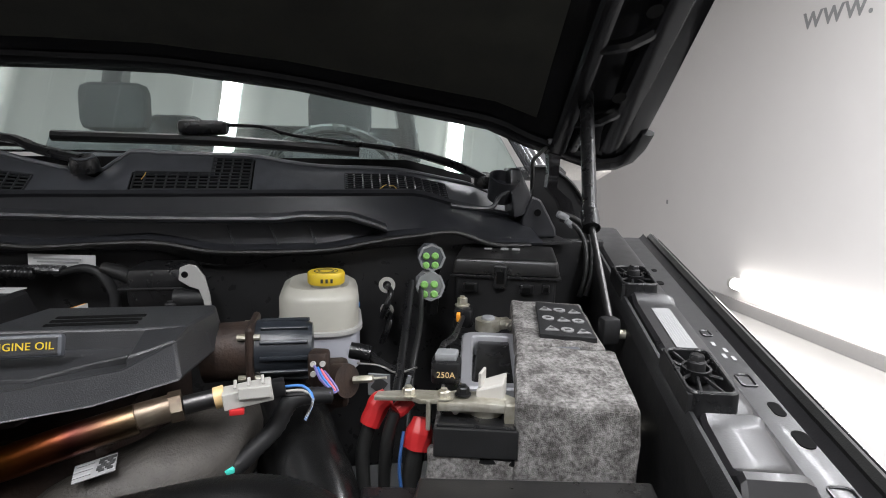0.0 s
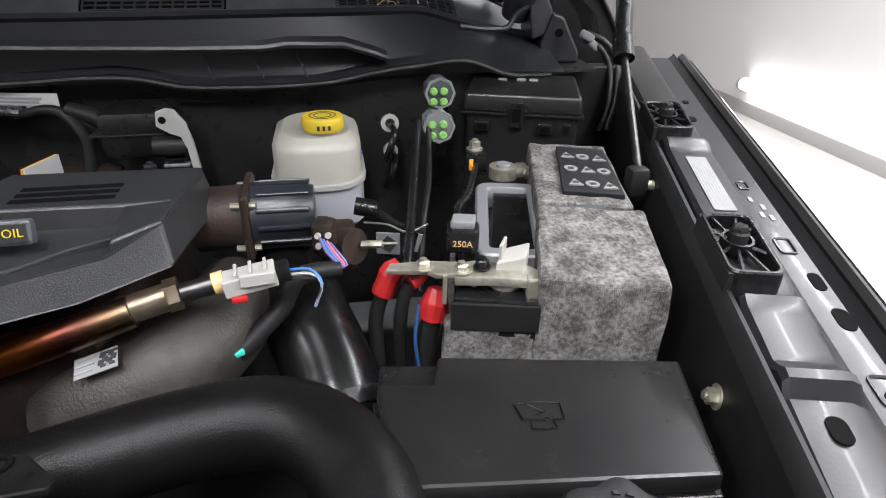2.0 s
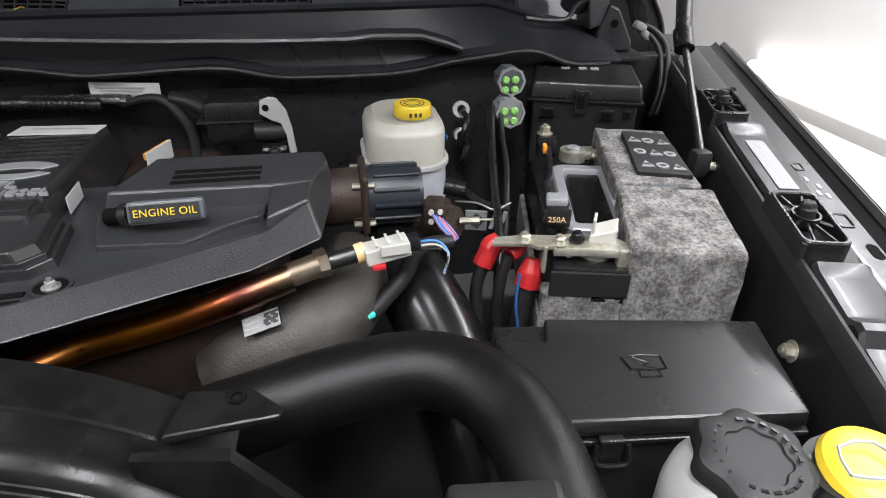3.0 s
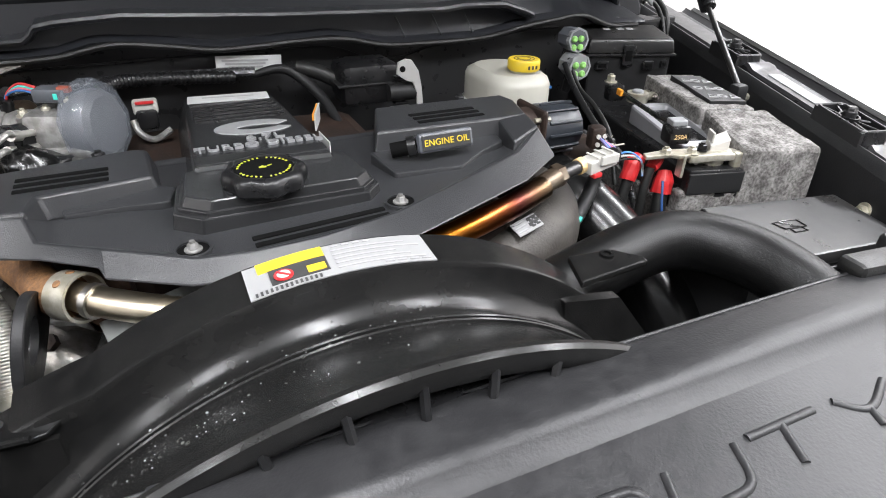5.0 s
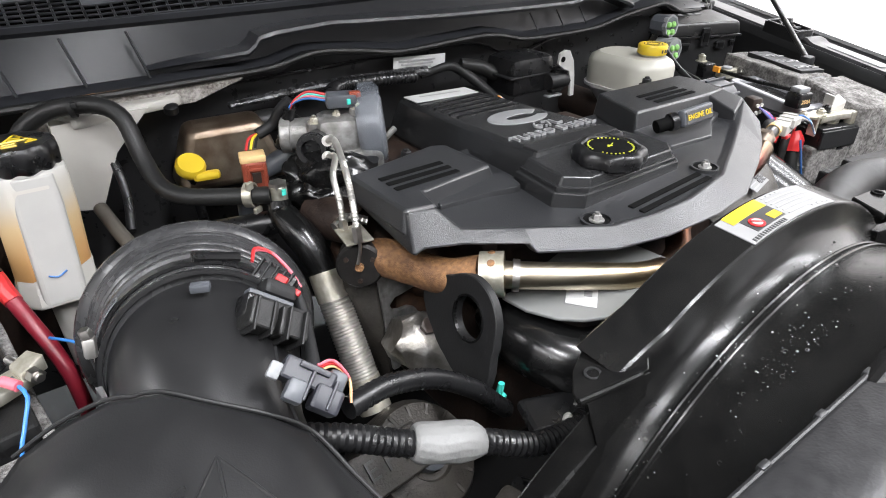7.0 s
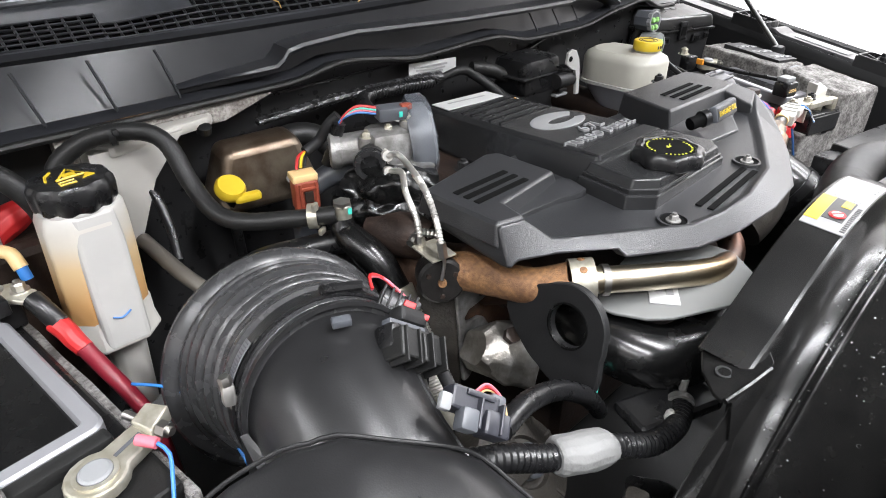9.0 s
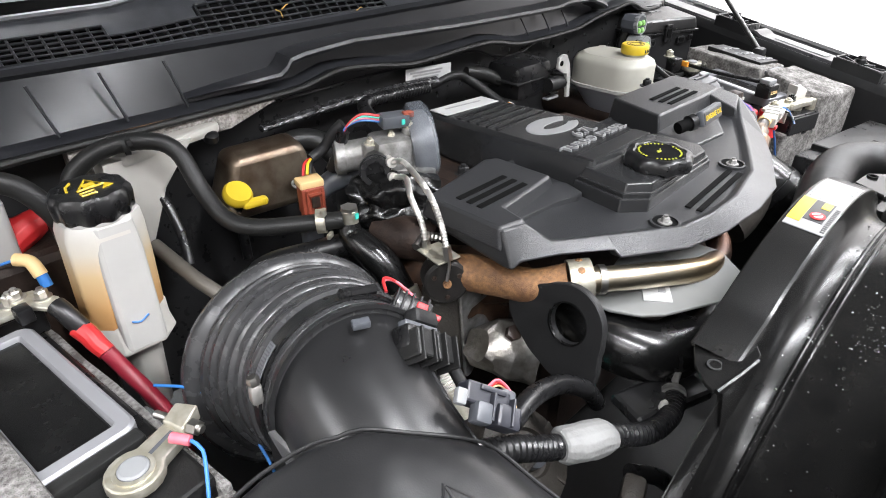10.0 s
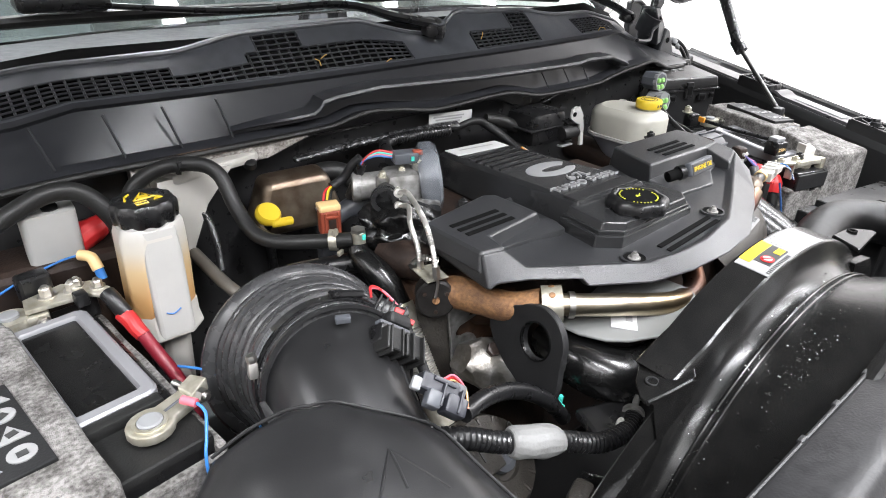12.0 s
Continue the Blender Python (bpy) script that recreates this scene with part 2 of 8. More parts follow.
def prism(points, z0, z1, bevel=0.0015, top=None):
    """A plan polygon raised from z0 to z1; top gives another polygon for the upper rim; heights may be lists."""
    bm = bmesh.new()
    n = len(points)
    low = z0 if isinstance(z0, (list, tuple)) else [z0] * n
    high = z1 if isinstance(z1, (list, tuple)) else [z1] * n
    a = [bm.verts.new((p[0], p[1], low[i])) for i, p in enumerate(points)]
    b = [bm.verts.new((p[0], p[1], high[i])) for i, p in enumerate(top or points)]
    bm.faces.new(a[::-1])
    bm.faces.new(b)
    for i in range(n):
        bm.faces.new((a[i], a[(i + 1) % n], b[(i + 1) % n], b[i]))
    bmesh.ops.recalc_face_normals(bm, faces=bm.faces)
    return bevelled(bm, bevel)


def grown(points, d):
    """The polygon scaled about its middle by d metres."""
    c = sum((Vector(p[:2]) for p in points), Vector((0, 0))) / len(points)
    return [tuple(c + (Vector(p[:2]) - c) * (1 + d / max(1e-6, (Vector(p[:2]) - c).length))) for p in points]


def loft(rings, closed=True, caps=True):
    bm = bmesh.new()
    rows = [[bm.verts.new(p) for p in r] for r in rings]
    n = len(rows[0])
    for r0, r1 in zip(rows, rows[1:]):
        for i in range(n if closed else n - 1):
            j = (i + 1) % n
            bm.faces.new((r0[i], r0[j], r1[j], r1[i]))
    if caps and closed:
        bm.faces.new(rows[0][::-1])
        bm.faces.new(rows[-1])
    bmesh.ops.recalc_face_normals(bm, faces=bm.faces)
    return bm


def spline(points, step):
    """Catmull-Rom points through the given ones, about step apart."""
    pts = [Vector(p) for p in points]
    pts = [pts[0] * 2 - pts[1], *pts, pts[-1] * 2 - pts[-2]]
    out = []
    for a, b, c, d in zip(pts, pts[1:], pts[2:], pts[3:]):
        n = max(1, round((c - b).length / step))
        for k in range(n):
            t = k / n
            out.append(0.5 * (2 * b + (c - a) * t + (2 * a - 5 * b + 4 * c - d) * t * t + (3 * b - a - 3 * c + d) * t ** 3))
    return out + [pts[-2]]


def tube(points, r, step=0.008, seg=12, ribs=0.0, rib_every=2, hollow=False, squash=1.0):
    """A pipe along a smooth line; r may be one radius or (start, end) or a list at even steps; ribs: relative ring height."""
    line = spline(points, step) if len(points) > 2 or ribs else [Vector(p) for p in points]
    n = len(line)
    rings = []
    up = Vector((0.013, 0.021, 1)).normalized()
    side = None
    for i, p in enumerate(line):
        d = (line[min(i + 1, n - 1)] - line[max(i - 1, 0)]).normalized()
        if side is None:
            side = d.cross(up)
            if side.length < 0.2:
                side = d.cross(Vector((0, 1, 0)))
        side = (side - d * side.dot(d)).normalized()
        other = side.cross(d)
        if isinstance(r, (list, tuple)):
            f = i / max(1, n - 1) * (len(r) - 1)
            k = min(int(f), len(r) - 2)
            rad = r[k] + (r[k + 1] - r[k]) * (f - k)
        else:
            rad = r
        if ribs and i % rib_every == 0:
            rad *= 1 + ribs
        rings.append([p + side * rad * math.cos(a) + other * rad * squash * math.sin(a) for a in (2 * math.pi * j / seg for j in range(seg))])
    return loft(rings, caps=not hollow)


def lathe(profile, at=(0, 0, 0), axis=(0, 0, 1), seg=28, lobes=0, depth=0.0):
    """Turned body from (radius, height) pairs; lobes: waves round the rim."""
    m = Vector(axis).normalized().to_track_quat("Z", "Y").to_matrix().to_4x4()
    rings = []
    for r, z in profile:
        ring = []
        for j in range(seg):
            a = 2 * math.pi * j / seg
            k = 1 + depth * math.cos(lobes * a) if lobes else 1
            ring.append(Vector(at) + m @ Vector((r * k * math.cos(a), r * k * math.sin(a), z)))
        rings.append(ring)
    return loft(rings)


def ring(at, axis, radius, thick, wide, seg=32):
    """A flat band round an axis."""
    m = Matrix.Translation(at) @ Vector(axis).normalized().to_track_quat("Z", "Y").to_matrix().to_4x4()
    prof = [(radius, -wide / 2), (radius + thick, -wide / 2), (radius + thick, wide / 2), (radius, wide / 2)]
    rings = [[m @ Vector((r * math.cos(a), r * math.sin(a), z)) for r, z in prof] for a in (2 * math.pi * j / seg for j in range(seg))]
    return loft(rings + [rings[0]], caps=False)


def join(*parts):
    out = bmesh.new()
    for p in parts:
        me = bpy.data.meshes.new("tmp")
        p.to_mesh(me)
        out.from_mesh(me)
        p.free()
        bpy.data.meshes.remove(me)
    return out


def part(name, bm, mat, parent=None, label="", smooth=38):
    """Links a bmesh as one mesh object, with its origin in its middle, under a thing or a part."""
    co = [v.co for v in bm.verts]
    c = Vector([(min(v[i] for v in co) + max(v[i] for v in co)) / 2 for i in range(3)])
    bmesh.ops.translate(bm, verts=bm.verts, vec=-c)
    bmesh.ops.recalc_face_normals(bm, faces=bm.faces)
    for f in bm.faces:
        f.smooth = True
    area = {f: f.calc_area() for f in bm.faces}
    for e in bm.edges:
        if len(e.link_faces) == 2:
            a, b = (area[f] for f in e.link_faces)
            turn = e.calc_face_angle(0)
            # broad faces stay flat beside their narrow bevels
            e.smooth = not (turn > radians(smooth) or (turn > radians(9) and max(a, b) > 7 * min(a, b)))
    me = bpy.data.meshes.new(name)
    bm.to_mesh(me)
    bm.free()
    me.materials.append(mat)
    ob = new(name, me)
    ob.location = c
    if parent is not None:
        ob.parent = parent
        ob.matrix_parent_inverse = parent.matrix_basis.inverted()
    return tagged(ob, label)


def thing(name, at, label, category, group="", kind=""):
    ob = new(name)
    ob.empty_display_size = 0.02
    ob.location = at
    ob.matrix_basis = Matrix.Translation(at)
    return tagged(ob, label, category, group, kind)


def solo(name, bm, mat, label, category, group="", kind="", smooth=38):
    return tagged(part(name, bm, mat, None, label, smooth), label, category, group, kind)


def words(text, size, m, depth=0.0008, spacing=1.0, soft=0.0):
    """Letters as a mesh, laid by the pose m; soft rounds their edges."""
    cu = bpy.data.curves.new("letters", "FONT")
    cu.body, cu.size, cu.extrude, cu.resolution_u = text, size, depth, 3
    cu.space_character = spacing
    cu.bevel_depth, cu.bevel_resolution = soft, 3
    cu.align_x, cu.align_y = "CENTER", "CENTER"
    ob = bpy.data.objects.new("letters", cu)
    me = bpy.data.meshes.new_from_object(ob)
    bm = bmesh.new()
    bm.from_mesh(me)
    bm.transform(m)
    bpy.data.objects.remove(ob)
    bpy.data.meshes.remove(me)
    return bm


def hexbolt(at, r=0.006, h=0.006, axis=(0, 0, 1), washer=1.6):
    a = Vector(axis).normalized()
    return join(lathe([(r * washer, 0), (r * washer, 0.0012)], at, axis, 20), lathe([(r, 0.001), (r, h), (r * 0.8, h + 0.001)], at, axis, 6),
                lathe([(r * 0.5, h), (r * 0.5, h + 0.003)], at, axis, 10))


def lerp_table(table, x):
    if x <= table[0][0]:
        return table[0][1]
    for (x0, v0), (x1, v1) in zip(table, table[1:]):
        if x <= x1:
            return v0 + (v1 - v0) * (x - x0) / (x1 - x0)
    return table[-1][1]

# ---- the room ----
X0, X1, Y0, Y1, ZC = -5.2, 3.9, -5.5, 9.0, 3.7
tagged(part("floor", box(((X0 + X1) / 2, (Y0 + Y1) / 2, -0.05), (X1 - X0 + 0.4, Y1 - Y0 + 0.4, 0.1), 0), FLOOR), "pale polished concrete studio floor", "floor", kind="structure")
for nm, at, size in (("wall_east", (X1 + 0.1, (Y0 + Y1) / 2, ZC / 2), (0.2, Y1 - Y0 + 0.4, ZC)),
                     ("wall_west", (X0 - 0.1, (Y0 + Y1) / 2, ZC / 2), (0.2, Y1 - Y0 + 0.4, ZC)),
                     ("wall_north", ((X0 + X1) / 2, Y1 + 0.1, ZC / 2), (X1 - X0, 0.2, ZC)),
                     ("wall_south", ((X0 + X1) / 2, Y0 - 0.1, ZC / 2), (X1 - X0, 0.2, ZC))):
    tagged(part(nm, box(at, size, 0), GREY_WALL if nm == "wall_south" else WALL), "plain painted studio wall", "wall", kind="structure")
tagged(part("baseboard", box((X1 - 0.012, (Y0 + Y1) / 2, 0.06), (0.024, Y1 - Y0, 0.12), 0.003), BASE_GREY), "grey base strip along the white wall", "baseboard", kind="structure")
ribs = [box(((X0 + X1) / 2, (Y0 + Y1) / 2, ZC + 0.06), (X1 - X0, Y1 - Y0, 0.1), 0)]
xx = X0 + 0.15
while xx < X1:
    ribs.append(box((xx, (Y0 + Y1) / 2, ZC), (0.05, Y1 - Y0, 0.03), 0))
    xx += 0.24
tagged(part("ceiling", join(*ribs), CEIL), "white ribbed metal studio ceiling", "ceiling", kind="structure")
tagged(part("wall_mark", box((X1 - 0.002, 6.7, 0.98), (0.006, 0.035, 0.05), 0.001), GREY_INK), "small dark fixing on the white wall", "wall fixing", kind="structure")
www = words("www.", 0.30, pose(X1 - 0.004, 4.42, 2.70, 90, 0, -90), 0.002)
solo("wall_lettering", www, GREY_INK, "dark grey web address lettering on the white wall", "lettering")


def tube_light(x, y0, y1, z, r, label):
    t = thing("tube_light", (x, (y0 + y1) / 2, z), label, "light", "studio tube lights")
    part("diffuser", tube([(x, y0, z), (x, y1, z)], r, seg=14), TUBE, t, "glowing white tube")
    for y in (y0, y1):
        part("end_cap", lathe([(r * 1.05, -0.02), (r * 1.05, 0.02)], (x, y, z), (0, 1, 0), 14), WHITE, t)
    return t


tube_light(X1 - 0.07, -1.2, 5.25, 0.29, 0.055, "long glowing tube light low on the white wall")
for x in (-3.6, -2.1, -0.435, 1.2, 2.7):
    tube_light(x, -1.8, 2.8, ZC - 0.07, 0.035, "long ceiling tube light")
for x, w in ((-3.6, 90), (-2.1, 175), (-0.435, 235), (1.2, 185), (2.7, 215)):
    area_lamp("ceiling_lamp", (x, 0.5, ZC - 0.12), (x, 0.5, 0), 0.12, 4.6, w)
area_lamp("wall_lamp", (X1 - 0.14, 2.0, 0.30), (0, 2.0, 0.9), 6.4, 0.1, 14)

# ---- the truck: cab and windscreen ----
CX = -0.435


def mirrored(x):
    return 2 * CX - x


cab = thing("truck_cab", (CX, 2.4, 1.0), "dark pickup cab with clear windscreen behind the open hood", "truck cab")
glass_rows = []
for k in range(9):
    u = -1 + k / 4
    x = CX + 0.80 * u
    yb = 1.13 + 0.10 * u * u
    zb = 1.505 - 0.05 * u * u
    glass_rows.append([(x, yb, zb), (CX + 0.70 * u, yb + 0.72, zb + 0.50), (CX + 0.70 * u, yb + 0.725, zb + 0.495), (x, yb + 0.005, zb - 0.004)])
wind = part("windscreen", loft(glass_rows), GLASS, cab, "clear windscreen with a faint green tint")
wind.visible_shadow = False
part("roof", box((CX, 2.75, 2.04), (1.5, 1.75, 0.05), 0.02), PAINT, cab)
for s in (-1, 1):
    part("pillar", tube([(CX + s * 0.86, 1.24, 1.46), (CX + s * 0.72, 1.98, 2.0)], 0.035, seg=10), PAINT, cab)
    part("door", box((CX + s * 0.90, 2.55, 1.02), (0.07, 1.7, 0.80), 0.03), PAINT, cab)
    part("rear_pillar", box((CX + s * 0.78, 3.55, 1.75), (0.1, 0.16, 0.62), 0.02, ry=-10 * s), PAINT, cab)
part("rear_panel", box((CX, 3.62, 1.2), (1.75, 0.08, 0.9), 0.02), PAINT, cab)
part("dashboard", prism([(CX - 0.76, 1.30), (CX + 0.76, 1.30), (CX + 0.76, 1.75), (CX - 0.76, 1.75)], 1.1, [1.43, 1.43, 1.42, 1.42], 0.03), BLACK_MATT, cab)
seat_a = thing("car_seat", (CX + 0.42, 2.35, 0.9), "dark cloth front seat with headrest", "car seat", "front seats")
part("backrest", box((CX + 0.42, 2.45, 1.25), (0.46, 0.14, 0.62), 0.05, rx=-10), SEAT, seat_a)
part("headrest", box((CX + 0.42, 2.52, 1.66), (0.25, 0.1, 0.18), 0.04), SEAT, seat_a)
part("cushion", box((CX + 0.42, 2.2, 0.95), (0.48, 0.5, 0.16), 0.05), SEAT, seat_a)
copy_thing(seat_a, Matrix.Translation((CX - 0.42, 2.35, 0.9)))
wheel = thing("steering_wheel", (CX + 0.40, 1.78, 1.38), "dark steering wheel seen through the windscreen", "steering wheel")
circle = [Vector((CX + 0.40, 1.78, 1.40)) + Matrix.Rotation(radians(-62), 3, "X") @ Vector((0.19 * math.cos(a), 0.19 * math.sin(a), 0)) for a in (2 * math.pi * j / 24 for j in range(25))]
part("rim", tube(circle, 0.014, 0.02, 8), BLACK, wheel)
part("hub", lathe([(0.06, -0.02), (0.05, 0.02)], (CX + 0.40, 1.79, 1.40), (0, -0.88, 0.47), 18), BLACK, wheel)
rear_seat = thing("rear_bench", (CX, 3.3, 0.9), "dark cloth rear bench with headrests", "car seat")
part("backrest", box((CX, 3.35, 1.25), (1.3, 0.14, 0.55), 0.05), SEAT, rear_seat)
for x in (-0.42, 0.42):
    part("headrest", box((CX + x, 3.36, 1.60), (0.26, 0.1, 0.16), 0.04), SEAT, rear_seat)

# ---- cowl ----
LIP = [(-1.16, 1.362), (-0.95, 1.374), (-0.77, 1.376), (-0.66, 1.378), (-0.62, 1.380), (-0.575, 1.392), (-0.50, 1.386), (-0.43, 1.376),
       (-0.28, 1.384), (-0.24, 1.378), (-0.19, 1.367), (-0.035, 1.368), (0.066, 1.387), (0.16, 1.395), (0.195, 1.377), (0.30, 1.374)]
BEAD = [(-1.16, 1.40), (-0.98, 1.422), (-0.92, 1.436), (-0.76, 1.440), (-0.43, 1.448), (-0.1, 1.450), (0.11, 1.450), (0.165, 1.434), (0.30, 1.405)]


def cowl_y(x):
    return 0.938 + 0.16 * (x - CX) ** 2


cowl = thing("cowl_grille", (CX, 1.0, 1.42), "grained black plastic cowl panel with air grilles below the windscreen", "cowl grille")
rows_front, rows_top = [], []
xs = [-1.16 + 0.02 * k for k in range(74)]
for x in xs:
    zl, zb, y = lerp_table(LIP, x), lerp_table(BEAD, x), cowl_y(x)
    yl = min(y, 0.932)
    zm = zl + (zb - zl) * 0.52
    rows_front.append([(x, yl - 0.012, zl - 0.004), (x, yl - 0.014, zl), (x, yl - 0.008, zl + 0.004), (x, yl + 0.003, zl + 0.006), (x, (yl + y) / 2 + 0.001, zm), (x, y - 0.002, zb - 0.008), (x, y - 0.006, zb - 0.003), (x, y, zb + 0.002),
                       (x, y + 0.006, zb), (x, y + 0.01, zb - 0.004), (x, y + 0.02, zb - 0.012), (x, yl + 0.02, zl - 0.004)])
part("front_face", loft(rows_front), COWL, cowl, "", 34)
part("seal", tube([(x, min(cowl_y(x), 0.932) - 0.016, lerp_table(LIP, x) - 0.004) for x in xs[::3]], 0.004, 0.012, 8), RUBBER, cowl, "black rubber seal along the cowl lip")


def cowl_top(x, v):
    """A point of the sloping top, v from the bead (0) to the back edge (1)."""
    back = lerp_table([(-1.16, 1.43), (-0.95, 1.468), (-0.78, 1.476), (-0.70, 1.494), (-0.52, 1.502), (-0.44, 1.482), (-0.37, 1.47), (-0.325, 1.503), (-0.15, 1.500), (-0.08, 1.488),
                       (-0.04, 1.484), (0.08, 1.482), (0.22, 1.455), (0.30, 1.42)], x)
    y0, zb = cowl_y(x) + 0.008, lerp_table(BEAD, x) - 0.003
    return Vector((x, y0 + 0.062 * v, zb + (back - zb) * v))


VENTS = [(-0.99, -0.80, 0.12, 0.62), (-0.80, -0.70, 0.10, 0.40), (-0.70, -0.45, 0.10, 0.60), (-0.685, -0.62, 0.60, 0.92), (-0.31, -0.148, 0.10, 0.52), (-0.205, -0.148, 0.52, 0.92), (-0.005, 0.165, 0.15, 0.75)]


def in_vent(x, v):
    return any(a <= x <= b and c <= v <= d for a, b, c, d in VENTS)


bm = bmesh.new()
NV = 24
xs_top = [-1.16 + 0.0095 * k for k in range(154)]
grid = [[bm.verts.new(cowl_top(x, j / NV)) for j in range(NV + 1)] for x in xs_top]
for i in range(len(xs_top) - 1):
    for j in range(NV):
        if not in_vent((xs_top[i] + xs_top[i + 1]) / 2, (j + 0.5) / NV):
            bm.faces.new((grid[i][j], grid[i + 1][j], grid[i + 1][j + 1], grid[i][j + 1]))
bmesh.ops.delete(bm, geom=[v for v in bm.verts if not v.link_faces], context="VERTS")
bmesh.ops.solidify(bm, geom=bm.faces, thickness=0.003)
# paler than the front face: dust plus painted-in reflection
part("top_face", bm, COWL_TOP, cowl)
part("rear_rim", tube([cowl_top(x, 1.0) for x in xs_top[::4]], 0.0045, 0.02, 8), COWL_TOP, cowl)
for a, b, c, d in VENTS:
    bars = []
    nx = max(2, round((b - a) / 0.0145))
    for k in range(nx + 1):
        x = a + (b - a) * k / nx
        bars.append(tube([cowl_top(x, c) + Vector((0, 0.001, 0)), cowl_top(x, (c + d) / 2) + Vector((0, 0.001, 0)), cowl_top(x, d) + Vector((0, 0.001, 0))], 0.0016, 0.02, 5))
    nv = max(2, round((d - c) * 0.082 / 0.0075))
    for k in range(nv + 1):
        v = c + (d - c) * k / nv
        bars.append(tube([cowl_top(a + (b - a) * q / 6, v) for q in range(7)], 0.0014, 0.03, 5))
    part("grille", join(*bars), COWL, cowl, "fine square air grille")
# near-black sheet behind the grilles, its colour standing in for the plenum's shade
plenum_shade = [[(x, cowl_y(x) + 0.022, lerp_table(BEAD, x) - 0.012), (x, cowl_y(x) + 0.070, lerp_table(BEAD, x) + 0.030), (x, cowl_y(x) + 0.088, lerp_table(BEAD, x) + 0.048), (x, cowl_y(x) + 0.092, lerp_table(BEAD, x) + 0.044), (x, cowl_y(x) + 0.074, lerp_table(BEAD, x) + 0.026), (x, cowl_y(x) + 0.026, lerp_table(BEAD, x) - 0.016)] for x in (-1.1, -0.9, -0.7, -0.5, -0.3, -0.1, 0.1, 0.22)]
part("plenum_shade", loft(plenum_shade), COVER_DARK, cowl)
well = [[(x, cowl_y(x) + 0.05, lerp_table(BEAD, x) - 0.05), (x, cowl_y(x) + 0.22, lerp_table(BEAD, x) - 0.03), (x, cowl_y(x) + 0.22, lerp_table(BEAD, x) - 0.035), (x, cowl_y(x) + 0.05, lerp_table(BEAD, x) - 0.055)] for x in (-1.1, -0.7, -0.3, 0.0, 0.24)]
part("wiper_well", loft(well), BLACK_MATT, cowl)
for i, (x, v, a) in enumerate(((-0.612, 0.2, -35), (-0.60, 0.3, 70), (-0.50, 0.06, 80), (0.055, 0.14, 60), (0.07, 0.12, -70), (-0.295, 0.35, 30))):
    p = cowl_top(x, v) + Vector((0, -0.004, 0.004))
    d = Vector((math.sin(radians(a)), 0.3, math.cos(radians(a)))) * 0.006
    solo("straw", tube([p - d, p + Vector((0.002, 0, 0.002)), p + d], 0.0007, 0.01, 5), STRAW, "dry yellow straw caught in the cowl grille", "straw", "straw on the cowl")

# ribbed lower tray of the cowl on the driver side and its stepped ledge
part("ledge", loft([[(x, 0.938, z0 + 0.001), (x, 0.930 - d, z0 - 0.001), (x, 0.928 - d, z0 - 0.002 - 0.12 * d), (x, 0.930 - d, z0 - 0.003 - 0.25 * d), (x, 0.936, z0 - 0.004 - 0.4 * d)] for x, z0, d in ((x, z0, min(0.023, max(0.001, 0.19 * (x + 0.760)))) for x, z0 in ((-0.760, 1.3915), (-0.72, 1.396), (-0.68, 1.399), (-0.650, 1.402), (-0.641, 1.409), (-0.635, 1.417), (-0.615, 1.421), (-0.54, 1.426), (-0.50, 1.424), (-0.35, 1.419), (-0.20, 1.417), (-0.10, 1.417), (-0.07, 1.421), (0.0, 1.420), (0.04, 1.408), (0.055, 1.402)))]), COWL, cowl)
for x, low, high in ((-0.972, 0.006, 0.054), (-0.900, 0.006, 0.056), (-0.836, 0.006, 0.056), (-0.772, 0.006, 0.056), (-0.175, 0.006, 0.034), (-0.115, 0.006, 0.034), (-0.06, 0.006, 0.034)):
    zl, zb = lerp_table(LIP, x), lerp_table(BEAD, x)
    part("rib", tube([(x + 0.012, 0.9215, zl + low), (x + 0.006, 0.926, zl + (low + high) / 2), (x, 0.9315, zl + high)], 0.0016, 0.01, 6), COWL, cowl)
part("seam_line", tube([(x, 0.943, z) for x, z in ((-0.70, 1.356), (-0.452, 1.362), (-0.361, 1.363), (-0.274, 1.361), (-0.222, 1.344), (-0.166, 1.339), (-0.107, 1.352), (-0.03, 1.357), (0.061, 1.366), (0.13, 1.368))], 0.0022, 0.012, 6), DARK_PAINT, cowl, "thin painted body seam")

firewall = [[(x, 0.952, 1.0), (x, 0.95, 1.30), (x, 0.945, lerp_table(LIP, x) - 0.004), (x, 0.975, lerp_table(LIP, x) - 0.004), (x, 0.98, 1.0)] for x in xs[::3]]
solo("firewall", loft(firewall), DARK_PAINT, "black painted firewall behind the engine", "firewall", kind="structure")
# wrinkled sealer and bare seam at the passenger end of the firewall
solo("body_seam", loft([[(x, 0.94, z), (x, 0.918, z - 0.004), (x, 0.914, z - d), (x, 0.94, z - d - 0.006)] for x, z, d in ((-0.888, 1.372, 0.040), (-0.882, 1.374, 0.046), (-0.84, 1.375, 0.034), (-0.80, 1.376, 0.028), (-0.72, 1.376, 0.026), (-0.66, 1.377, 0.008))]), SEAM, "weathered grey seam sealer with brown rust edge", "body seam")

solo("corner_panel", box((0.345, 0.985, 1.17), (0.17, 0.02, 0.40), 0.004), BLACK_MATT, "black body panel in the corner of the bay", "body panel", kind="structure")

solo("rust_streak", tube([(x, 0.9165, z - 0.003) for x, z in ((-0.885, 1.374), (-0.85, 1.376), (-0.80, 1.377), (-0.72, 1.377), (-0.67, 1.378))], 0.0018, 0.01, 6), RUST, "thin rusty edge along the body seam", "rust edge")

